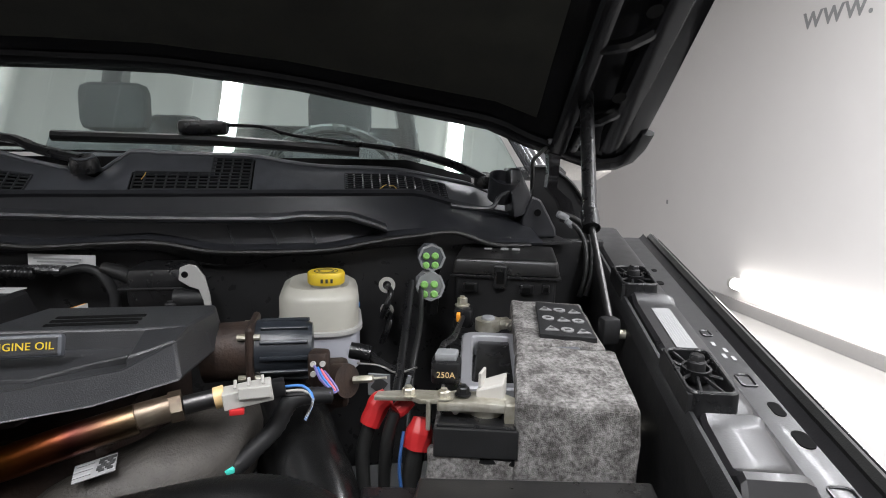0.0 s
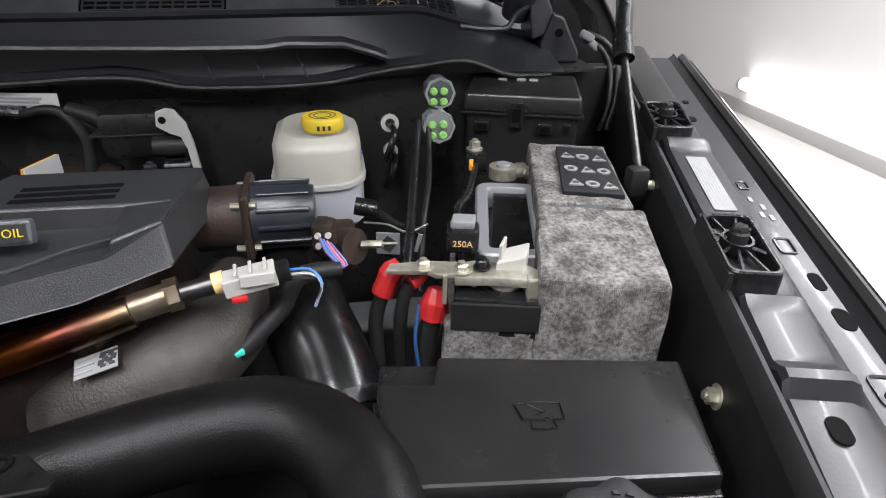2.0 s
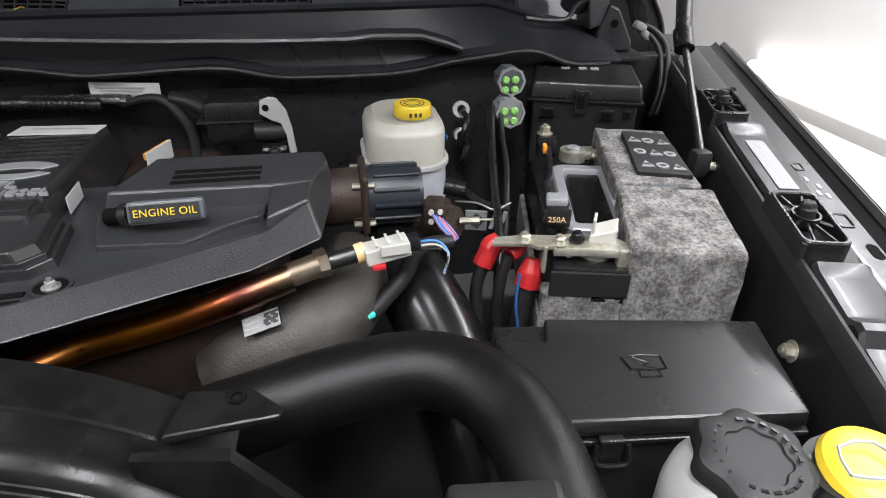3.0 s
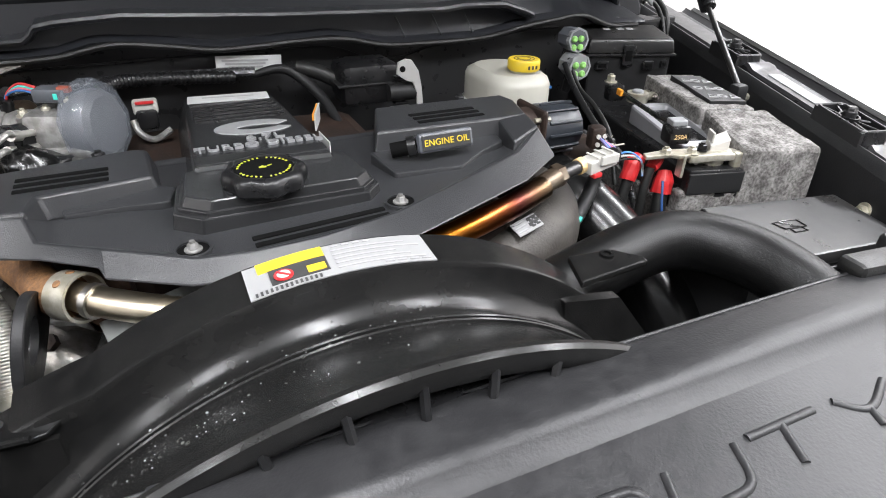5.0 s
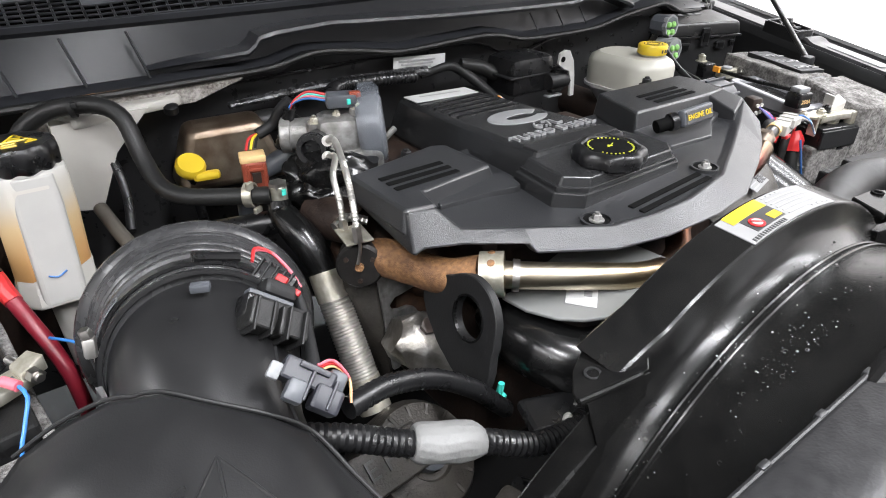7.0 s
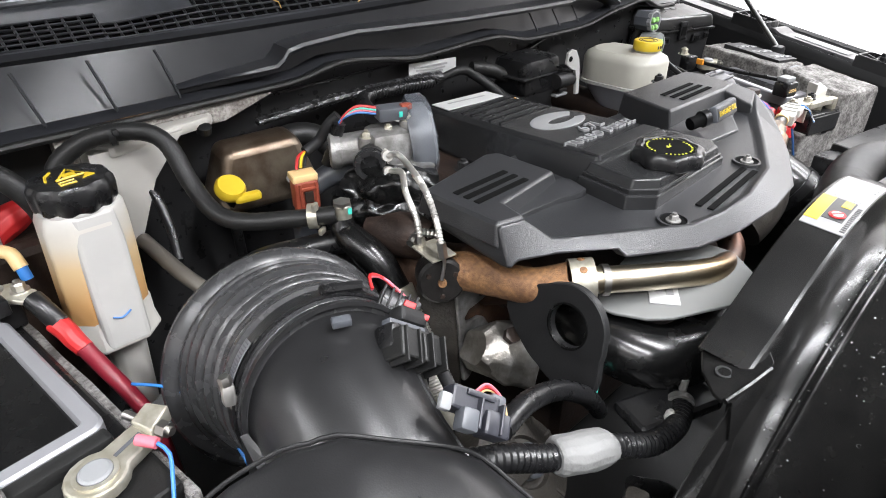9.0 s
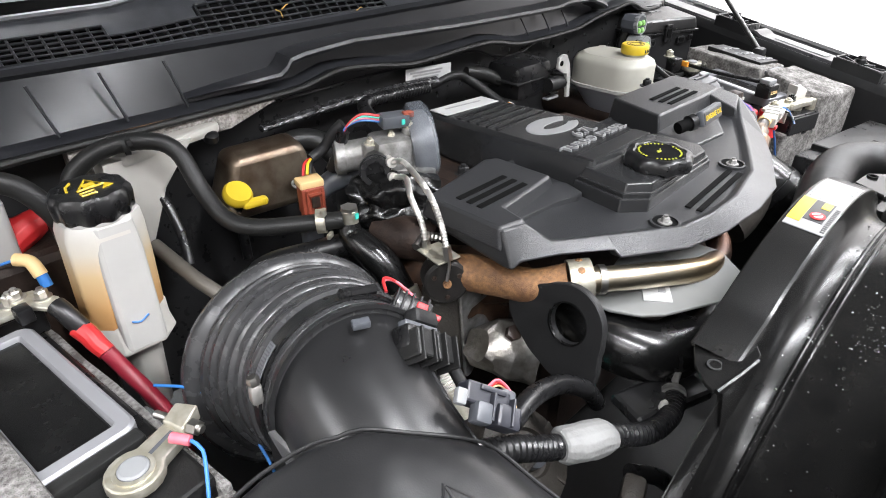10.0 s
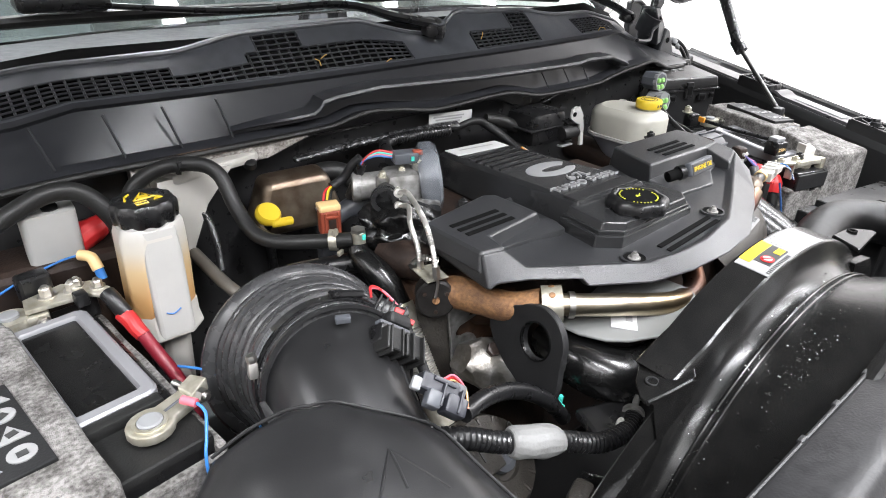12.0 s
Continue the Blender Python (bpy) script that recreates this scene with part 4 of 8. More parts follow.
part("valve_block", prism(TW0, 1.29, [1.3475, 1.3475, 1.338, 1.335], 0.005, TW1), BLOCK, cover)
HX = [(-0.511, 0.578), (-0.517, 0.522), (-0.496, 0.504), (-0.367, 0.506), (-0.353, 0.521), (-0.360, 0.578)]
part("filler_block_foot", prism(grown(HX, 0.008), 1.31, 1.329, 0.0014, grown(HX, 0.005)), BLOCK, cover)
part("filler_block_lip", prism(grown(HX, 0.001), 1.325, 1.3335, 0.001), BLOCK, cover)
HT = grown(HX, -0.006)
part("filler_block", prism(grown(HX, -0.001), 1.331, 1.342, 0.0014, HT), BLOCK, cover)
for k in range(5):
    y = 0.712 + 0.0155 * k
    z = 1.3478 - 0.0425 * (y - 0.57) + 0.0006
    part("groove", box((-0.439, y, z - 0.0006), (0.094, 0.0045, 0.002), 0.0009, rx=-2.4), BLACK, cover)
part("part_label", box((-0.440, 0.808, 1.3382), (0.094, 0.034, 0.0014), 0.0004, rz=-4, rx=-2.4), PAPER, cover, "white printed part label")
part("label_print", box((-0.440, 0.811, 1.3386), (0.06, 0.004, 0.0008), 0, rz=-7, rx=-2.4), GREY_INK, cover)
# emblem drawn as a plain raised open oval
emb = []
for k in range(29):
    a = radians(24 + 312 * k / 28)
    emb.append(((-0.4315 + 0.040 * math.cos(a), 0.671 + 0.0255 * math.sin(a)), (-0.4275 + 0.022 * math.cos(a), 0.669 + 0.0080 * math.sin(a))))
rows_e = [[(o[0], o[1], 1.341), (o[0], o[1], 1.3465 - 0.0425 * (o[1] - 0.62)), (i[0], i[1], 1.3465 - 0.0425 * (i[1] - 0.62)), (i[0], i[1], 1.341)] for o, i in emb]
part("emblem", bevelled(loft(rows_e), 0.0008), LETTER, cover, "plain raised grey emblem")
part("lettering", words("6.7L", 0.022, pose(-0.428, 0.6290, 1.3456, -2.4, 0, 0), 0.0018), LETTER, cover)
part("lettering", words("TURBO DIESEL", 0.0175, pose(-0.436, 0.6085, 1.3464, -2.4, 0, 0), 0.0018, 1.05), LETTER, cover)
part("block_band", prism([(-0.497, 0.571), (-0.380, 0.571), (-0.380, 0.592), (-0.497, 0.592)], 1.340, [1.3478, 1.3478, 1.3472, 1.3472], 0.001), BLACK_MATT, cover)


def slots(at, length, gap, count, rz, z, ry=0.0, name="slot"):
    for k in range(count):
        o = Vector((-math.sin(radians(rz)), math.cos(radians(rz)), 0)) * gap * k
        part(name, box((at[0] + o.x, at[1] + o.y, z), (length, gap * 0.52, 0.002), 0.0006, rz=rz, ry=ry), COVER_DARK, cover)


# slots are near-black bars that paint the shade of the openings
slots((-0.412, 0.468), 0.112, 0.0115, 2, 3, pit_z(-0.412) + 0.0006, -1.7)
slots((-0.604, 0.602), 0.072, 0.0128, 3, 2, 1.3336)
slots((-0.236, 0.603), 0.078, 0.0125, 3, 1, 1.3506)
for x, y, z in ((-0.512, 0.478, pit_z(-0.512) + 0.0008), (-0.340, 0.487, pit_z(-0.340) + 0.0008)):
    part("bolt_recess", ring((x, y, z + 0.0005), (0, 0, 1), 0.012, 0.0025, 0.003, 28), COVER, cover)
    part("bolt_well", lathe([(0.012, 0), (0.012, 0.0012)], (x, y, z - 0.0008), (0, 0, 1), 24), COVER_DARK, cover)
    part("bolt", hexbolt((x, y, z + 0.0004), 0.0042, 0.005, washer=1.6), ALU, cover, "steel hex bolt with washer")
for x, y, z in ((-0.189, 0.680, 1.341), (-0.579, 0.678, 1.324)):
    part("bolt", hexbolt((x, y, z), 0.006, 0.008, washer=1.6), BLACK_MATT, cover)
tab = part("oil_tab", bevelled(box((-0.268, 0.552, 1.3475), (0.060, 0.010, 0.019), 0.003, rx=-18, rz=3), 0), DARK_GREY, cover, "charcoal tab with yellow engine oil lettering")
part("tab_face", box((-0.268, 0.5473, 1.3487), (0.054, 0.0014, 0.0145), 0.0006, rx=-18, rz=3), COVER, tab)
part("lettering", words("ENGINE OIL", 0.0088, pose(-0.268, 0.5463, 1.3490, 72, 0, 3), 0.0004, 1.05), YELLOW, tab)
part("tab_stem", tube([(-0.319, 0.566, 1.3385), (-0.293, 0.556, 1.3445)], 0.0075, seg=12), COVER_DARK, cover)
part("stem_collar", ring((-0.300, 0.559, 1.343), (0.9, -0.35, 0.2), 0.006, 0.004, 0.008, 16), BLACK, cover)
cap = part("oil_cap", lathe([(0.028, 0), (0.031, 0.002), (0.0335, 0.004), (0.0340, 0.010), (0.0325, 0.0155), (0.0300, 0.0175), (0.0262, 0.0180), (0.0245, 0.0168)], (-0.446, 0.526, 1.339), (0, 0, 1), 96, 8, 0.05), BLACK, cover, "lobed black oil filler cap with yellow print")
marks = []
for k in range(34):
    a = 2 * math.pi * k / 34
    if k % 17 not in (0, 1, 8):
        marks.append(box((-0.446 + 0.0212 * math.cos(a), 0.526 + 0.0212 * math.sin(a), 1.3562), (0.0018, 0.0014, 0.0008), 0, rz=math.degrees(a)))
part("cap_face", lathe([(0.0245, 0), (0.0245, 0.0006)], (-0.446, 0.526, 1.3553), (0, 0, 1), 40), COVER_DARK, cap)
part("cap_print", join(*marks), LIME, cap)
part("cap_symbol", join(box((-0.447, 0.526, 1.3562), (0.006, 0.0020, 0.0008), 0), box((-0.441, 0.5285, 1.3562), (0.004, 0.0009, 0.0008), 0, rz=25), box((-0.447, 0.528, 1.3562), (0.002, 0.0012, 0.0008), 0)), LIME, cap)
part("warning_sticker", prism([(-0.368, 0.612), (-0.3672, 0.612), (-0.3685, 0.650), (-0.3693, 0.650)], 1.322, 1.338, 0), PAPER, cover, "white sticker on the block side")
# engine mass below the cover
solo("engine_block", join(box((-0.42, 0.71, 1.14), (0.30, 0.34, 0.30), 0.02), box((-0.30, 0.66, 1.20), (0.2, 0.30, 0.16), 0.015)), DARK_RUST, "dark cast engine block below the cover", "engine block")
solo("intake_pipe", tube([(-0.232, 0.522, 1.196), (-0.205, 0.517, 1.214), (-0.160, 0.53, 1.230), (-0.128, 0.575, 1.238), (-0.12, 0.63, 1.235)], [0.045, 0.045, 0.043, 0.042, 0.038], 0.012, 20), CAST_GREY, "pale cast aluminium intake elbow under the crossover pipe", "intake elbow")

# ---- crossover exhaust pipe ----
cross = thing("exhaust_crossover", (-0.40, 0.45, 1.28), "heat-tinted steel crossover pipe with rusty elbow", "exhaust pipe")
part("elbow", tube([(-0.674, 0.622, 1.268), (-0.655, 0.604, 1.268), (-0.640, 0.575, 1.266), (-0.625, 0.540, 1.268), (-0.607, 0.515, 1.277)], [0.014, 0.0185, 0.0165, 0.017, 0.0175], 0.006, 20), RUST, cross, "rust-brown cast elbow")
part("clamp", ring((-0.602, 0.508, 1.279), (0.72, -0.68, 0.1), 0.0178, 0.0022, 0.021, 28), ZINC, cross, "bright band clamp")
part("pipe", tube([(-0.605, 0.512, 1.279), (-0.585, 0.492, 1.280), (-0.54, 0.464, 1.277), (-0.475, 0.441, 1.267), (-0.408, 0.456, 1.256), (-0.343, 0.498, 1.256), (-0.277, 0.504, 1.268), (-0.216, 0.502, 1.288), (-0.172, 0.512, 1.298)], [0.0120, 0.0120, 0.0122, 0.0128, 0.0134, 0.0132, 0.0122], 0.008, 20), TEMPER, cross, "temper-coloured steel pipe")
part("pipe_bead", ring((-0.588, 0.494, 1.280), (0.75, -0.66, 0), 0.0118, 0.0022, 0.006, 24), STEEL, cross)
CD = Vector((0.72, -0.68, 0.1)).normalized()
CU = CD.cross(Vector((0, 0, 1))).normalized()
for deg in (60, 100):
    q = CU * math.cos(radians(deg)) + CU.cross(CD) * math.sin(radians(deg))
    if q.z < 0:
        q = Vector((q.x, q.y, -q.z))
    part("clamp_hole", lathe([(0.0034, 0), (0.0030, 0.0006)], Vector((-0.602, 0.508, 1.279)) + q * 0.0200, q, 14), RUST, cross)
sensor = thing("exhaust_sensor", (-0.13, 0.53, 1.30), "steel pressure sensor with white connector", "sensor")
part("body", tube([(-0.176, 0.515, 1.297), (-0.150, 0.523, 1.301)], 0.011, seg=16), TARNISH, sensor)
part("hex", lathe([(0.0128, -0.005), (0.0128, 0.005)], (-0.146, 0.526, 1.301), (0.93, 0.2, 0.13), 6), TARNISH, sensor)
part("neck", tube([(-0.140, 0.527, 1.301), (-0.112, 0.532, 1.305)], 0.0078, seg=14), DARK_STEEL, sensor)
cn = part("connector", box((-0.090, 0.531, 1.307), (0.040, 0.020, 0.0145), 0.0012, rz=8, ry=-8), WHITE, sensor, "white plug with red lock")
part("lock", box((-0.098, 0.5215, 1.296), (0.012, 0.008, 0.005), 0.001, rz=8), RED, cn)
part("clip", box((-0.083, 0.5205, 1.312), (0.026, 0.004, 0.010), 0.0008, rz=8), WHITE, cn)
for k in range(3):
    part("ridge", box((-0.100 + 0.011 * k, 0.5295 + 0.0015 * k, 1.3158 + 0.0014 * k), (0.0025, 0.018, 0.002), 0.0005, rz=8, ry=-8), WHITE, cn)
part("tail", box((-0.066, 0.535, 1.310), (0.012, 0.014, 0.013), 0.002, rz=8, ry=-8), BLACK, cn)
part("sleeve", tube([(-0.117, 0.531, 1.304), (-0.109, 0.5325, 1.3055)], 0.0092, seg=14), TAN, sensor)
for k, mt in enumerate((BLUE, WHITE, BLACK)):
    part("wire", tube([(-0.064, 0.534, 1.310 - 0.004 * k), (-0.045, 0.532, 1.311 - 0.004 * k), (-0.036, 0.522, 1.303), (-0.042, 0.510, 1.290)], 0.0012, 0.006, 6), mt, sensor)
solo("boost_pipe", tube([(-0.080, 0.66, 1.238), (-0.064, 0.62, 1.232), (-0.053, 0.585, 1.218), (-0.039, 0.55, 1.198), (-0.028, 0.505, 1.172), (-0.018, 0.46, 1.13), (-0.012, 0.43, 1.09)], 0.041, 0.012, 28), WET, "glossy black plastic boost pipe under the sensor loom", "boost pipe")
solo("pipe_clamp", ring((-0.030, 0.513, 1.176), (0.25, -0.75, -0.5), 0.0415, 0.003, 0.014, 36), BLACK, "black band clamp round the boost pipe", "clamp")
solo("wiring_loom", tube([(-0.0231, 0.58, 1.2818), (-0.0557, 0.566, 1.2846), (-0.0714, 0.556, 1.2633), (-0.0885, 0.545, 1.2491), (-0.1075, 0.535, 1.2351), (-0.1373, 0.53, 1.2278)], 0.0078, 0.003, 10, 0.08), BLACK_MATT, "black corrugated wiring loom beside the hose", "wiring loom", "wiring looms")

# ---- exhaust valve motor ----
motor = thing("valve_motor", (-0.09, 0.652, 1.30), "dark valve motor with brown cast flange", "valve motor")
part("flange", tube([(-0.150, 0.652, 1.303), (-0.105, 0.652, 1.305)], 0.030, seg=24), DARK_RUST, motor, "brown cast housing")
part("plate", box((-0.102, 0.652, 1.305), (0.008, 0.066, 0.066), 0.008), DARK_RUST, motor)
part("case", tube([(-0.098, 0.652, 1.305), (-0.094, 0.652, 1.305), (-0.046, 0.650, 1.306), (-0.042, 0.650, 1.306)], [0.031, 0.031, 0.030, 0.026], 0.01, 24), CHARCOAL, motor)
for a in (40, 140, 220, 320):
    p = Vector((-0.102, 0.652 + 0.033 * math.cos(radians(a)), 1.305 + 0.033 * math.sin(radians(a))))
    part("bolt", tube([p - Vector((0.012, 0, 0)), p + Vector((0.010, 0, 0))], 0.0032, seg=8), ZINC, motor)
for a in range(0, 360, 30):
    m = pose(-0.069, 0.651, 1.3055, a, 0, 0)
    rb = box((0, 0, 0.0308), (0.047, 0.004, 0.004), 0.001)
    rb.transform(m)
    part("rib", rb, CHARCOAL, motor)
plug = part("plug", box((-0.034, 0.607, 1.303), (0.019, 0.020, 0.028), 0.004, rz=-15), DARK_RUST, motor, "brown four-way plug")
for dx in (-0.005, 0.004):
    for dz in (0.004, -0.006):
        part("pin_seal", lathe([(0.0028, 0), (0.0028, 0.003)], (-0.034 + dx, 0.597, 1.303 + dz), (-0.2, -1, 0.1), 10), WHITE, plug)
for k, mt in enumerate((PURPLE, BLUE, PINK, PURPLE)):
    part("wire", tube([(-0.038 + 0.003 * k, 0.594, 1.306 - 0.002 * k), (-0.032 + 0.003 * k, 0.584, 1.296), (-0.022 + 0.002 * k, 0.578, 1.286), (-0.024, 0.574, 1.280 + 0.002 * k)], 0.0015, 0.005, 6), mt, motor)
solo("valve_bracket", join(box((-0.03, 0.66, 1.262), (0.05, 0.03, 0.05), 0.006), lathe([(0.02, -0.025), (0.018, 0.02)], (-0.02, 0.65, 1.268), (0.6, -0.6, 0.2), 16)), DARK_RUST, "dark cast bracket below the valve motor", "bracket")
solo("bleed_screw", join(tube([(0.0, 0.64, 1.272), (0.020, 0.633, 1.275)], 0.004, seg=6), tube([(0.018, 0.634, 1.275), (0.034, 0.629, 1.277)], 0.0014, seg=8)), ZINC, "small bright zinc bleed screw", "screw")

# ---- brake fluid reservoir ----
def stack(layers):
    """Loft of rounded rectangles: (cx, cy, hx, hy, r, z)."""
    return loft([[(*p, z) for p in rounded(cx, cy, hx, hy, r)] for cx, cy, hx, hy, r, z in layers])


res = thing("brake_reservoir", (-0.04, 0.82, 1.24), "milky brake fluid reservoir with yellow cap", "fluid reservoir")
part("upper_tank", stack([(-0.040, 0.822, 0.050, 0.070, 0.040, 1.291), (-0.040, 0.822, 0.050, 0.070, 0.040, 1.326), (-0.040, 0.822, 0.0475, 0.067, 0.040, 1.334), (-0.040, 0.822, 0.038, 0.056, 0.034, 1.3405)]), CREAM, res, "cream upper tank half filled")
part("seam_flange", stack([(-0.040, 0.820, 0.0545, 0.074, 0.042, 1.286), (-0.040, 0.820, 0.0545, 0.074, 0.042, 1.291)]), MILKY, res)
part("lower_tank", stack([(-0.026, 0.808, 0.030, 0.050, 0.028, 1.232), (-0.026, 0.808, 0.037, 0.058, 0.033, 1.240), (-0.040, 0.820, 0.051, 0.070, 0.040, 1.288)]), LILAC_TANK, res, "whitish lower tank")
part("neck", lathe([(0.019, 0), (0.019, 0.012)], (-0.031, 0.791, 1.335), (0, 0, 1), 24), CREAM, res)
yc = part("cap", lathe([(0.0222, 0), (0.0232, 0.002), (0.0232, 0.013), (0.022, 0.0150), (0.018, 0.0150)], (-0.031, 0.791, 1.3445), (0, 0, 1), 40, 20, 0.012), YELLOW, res, "yellow screw cap with dark print")
part("cap_print", join(ring((-0.031, 0.791, 1.3597), (0, 0, 1), 0.014, 0.0012, 0.0006, 28), ring((-0.031, 0.791, 1.3597), (0, 0, 1), 0.009, 0.0012, 0.0006, 28)), INK, yc)
part("cap_mark", join(*[box((-0.036 + 0.006 * k, 0.7676 + 0.0004 * (k - 1) ** 2, 1.351), (0.003, 0.001, 0.005), 0.0003) for k in range(3)]), INK, yc)
part("level_mark", box((0.0105, 0.78, 1.318), (0.0008, 0.010, 0.004), 0), BLUE, res)
solo("brake_cylinder", tube([(-0.04, 0.72, 1.225), (-0.04, 0.95, 1.235)], 0.028, seg=18), DARK_RUST, "dark brake master cylinder under the reservoir", "brake cylinder")
for z, r in ((1.314, 0.011), (1.276, 0.009)):
    f = thing("hose_fitting", (0.055, 0.90, z), "pale round line fitting on the firewall", "fitting", "firewall fittings")
    part("ring", ring((0.055, 0.905, z), (0, -1, 0.2), r * 0.6, r * 0.5, 0.010, 20), WHITE, f)
    part("line", tube([(0.055, 0.90, z), (0.058, 0.875, z - 0.004), (0.052, 0.865, z - 0.02), (0.045, 0.87, z - 0.04)], 0.0045, 0.006, 8), BLACK, f)

# firewall things
lab5 = thing("firewall_label", (-0.39, 0.93, 1.36), "white printed identification label on the black firewall", "label")
part("sheet", box((-0.395, 0.925, 1.351), (0.088, 0.001, 0.021), 0.0003, rz=-3, ry=2), PAPER, lab5)
for k in range(3):
    part("print_bar", box((-0.40, 0.9238, 1.3555 - 0.0045 * k), (0.062 - 0.008 * k, 0.0006, 0.0025), 0, rz=-3, ry=2), GREY_INK, lab5)
act = thing("firewall_actuator", (-0.25, 0.86, 1.33), "black vacuum motor with pale bracket on the firewall", "actuator")
part("case", box((-0.245, 0.872, 1.328), (0.085, 0.07, 0.058), 0.012), BLACK, act)
part("band", box((-0.245, 0.872, 1.330), (0.10, 0.074, 0.003), 0.001), BLACK_MATT, act)
BRK = [(-0.214, 1.361), (-0.203, 1.365), (-0.194, 1.363), (-0.184, 1.348), (-0.179, 1.325), (-0.176, 1.293), (-0.185, 1.293), (-0.187, 1.317), (-0.192, 1.332), (-0.203, 1.336), (-0.216, 1.345)]
part("bracket", bevelled(loft([[(x, 0.818, z) for x, z in BRK], [(x, 0.823, z) for x, z in BRK]]), 0.001), MILKY, act, "pale perforated bracket")
part("bracket_hole", lathe([(0.0042, 0), (0.0042, 0.001)], (-0.208, 0.8182, 1.352), (0, -1, 0), 14), COVER_DARK, act)
part("pivot", lathe([(0.012, -0.02), (0.012, 0.02)], (-0.205, 0.830, 1.318), (1, 0, 0), 14), BLACK_MATT, act)
for k in range(5):
    part("rib", box((-0.206 + 0.003 * (k % 2), 0.833, 1.338 - 0.009 * k), (0.02, 0.012, 0.004), 0.001), BLACK, act)
part("foot", box((-0.205, 0.835, 1.294), (0.03, 0.012, 0.004), 0.0015), GREY_PLASTIC, act)
solo("rubber_dongle", tube([(-0.335, 0.905, 1.345), (-0.305, 0.895, 1.338), (-0.278, 0.880, 1.325)], [0.009, 0.011, 0.011], 0.008, 14), RUBBER, "thick black rubber stub on a hose", "hose stub")
solo("taped_harness", tube([(-0.40, 0.915, 1.335), (-0.36, 0.905, 1.345), (-0.335, 0.90, 1.335), (-0.31, 0.87, 1.31), (-0.30, 0.82, 1.285)], [0.005, 0.0065, 0.0075, 0.007, 0.006], 0.006, 12), BLACK_MATT, "taped black wiring bundle across the firewall", "wiring bundle")
solo("foil_wrap", tube([(-0.68, 0.92, 1.337), (-0.55, 0.925, 1.342), (-0.44, 0.922, 1.342), (-0.39, 0.915, 1.341)], [0.006, 0.009, 0.008, 0.010], 0.008, 10, squash=0.7), FOIL, "crumpled silver foil heat wrap along the firewall", "foil wrap")
solo("thin_loom", tube([(-0.60, 0.80, 1.355), (-0.56, 0.87, 1.352), (-0.50, 0.89, 1.347), (-0.42, 0.90, 1.340)], 0.0075, 0.003, 10, 0.16), BLACK, "thin black corrugated loom behind the valve block", "wiring loom", "wiring looms")
wp = thing("injector_plug", (-0.52, 0.835, 1.32), "small white and black plug with red tabs", "plug")
part("shell", box((-0.534, 0.838, 1.329), (0.028, 0.018, 0.016), 0.003), WHITE, wp)
part("body", box((-0.534, 0.834, 1.315), (0.024, 0.02, 0.024), 0.004), BLACK, wp)
part("tab", box((-0.534, 0.828, 1.336), (0.02, 0.004, 0.003), 0.0005), RED, wp)
part("clip", tube([(-0.550, 0.83, 1.315), (-0.545, 0.82, 1.302), (-0.53, 0.81, 1.296), (-0.51, 0.812, 1.306)], 0.004, 0.006, 8), ALU, wp)
st2 = thing("warning_label", (-0.34, 0.84, 1.30), "orange and white warning sticker beside the valve block", "label")
part("sheet", box((-0.335, 0.80, 1.305), (0.002, 0.05, 0.022), 0.0003, rz=-20), PAPER, st2)
part("band", box((-0.3375, 0.80, 1.312), (0.002, 0.05, 0.008), 0.0003, rz=-20), ORANGE, st2)

# ---- rear fuse box ----
FB = pose(0.224, 0.854, 1.34, 0, 0, -17.5)


def fb(bm):
    bm.transform(FB)
    return bm


fuse = thing("fuse_box", (0.224, 0.89, 1.26), "black fuse box with latched lid in the corner of the bay", "fuse box")
part("lid", fb(prism([(-0.079, -0.002), (0.077, -0.002), (0.077, 0.088), (-0.079, 0.088)], -0.004, [0.019, 0.019, 0.030, 0.030], 0.004, [(-0.076, 0.003), (0.074, 0.003), (0.068, 0.082), (-0.07, 0.082)])), DUSTY_LID, fuse)
part("body", fb(box((-0.001, 0.046, -0.055), (0.146, 0.09, 0.10), 0.004)), BLACK_MATT, fuse)
part("lip", fb(box((-0.001, 0.043, -0.006), (0.160, 0.094, 0.004), 0.001)), BLACK, fuse)
for x, z, w, h in ((-0.008, -0.006, 0.018, 0.034), (-0.052, -0.022, 0.022, 0.014), (0.030, -0.022, 0.020, 0.014), (0.058, -0.020, 0.010, 0.012)):
    lt = part("latch", fb(box((x, -0.004, z), (w, 0.006, h), 0.0015)), BLACK, fuse)
    part("latch_slot", fb(box((x, -0.0075, z), (w * 0.6, 0.0015, h * 0.5), 0.0003)), COVER_DARK, lt)
for x in (-0.03, -0.005, 0.012):
    part("lid_mark", fb(box((x, 0.055, 0.0268), (0.012, 0.010, 0.001), 0.0002, rx=7)), GREY_INK, fuse)
part("knob", fb(lathe([(0.004, 0), (0.005, 0.01), (0.003, 0.014)], (0.0, 0.085, 0.028), (0, 0, 1), 12)), BLACK, fuse)


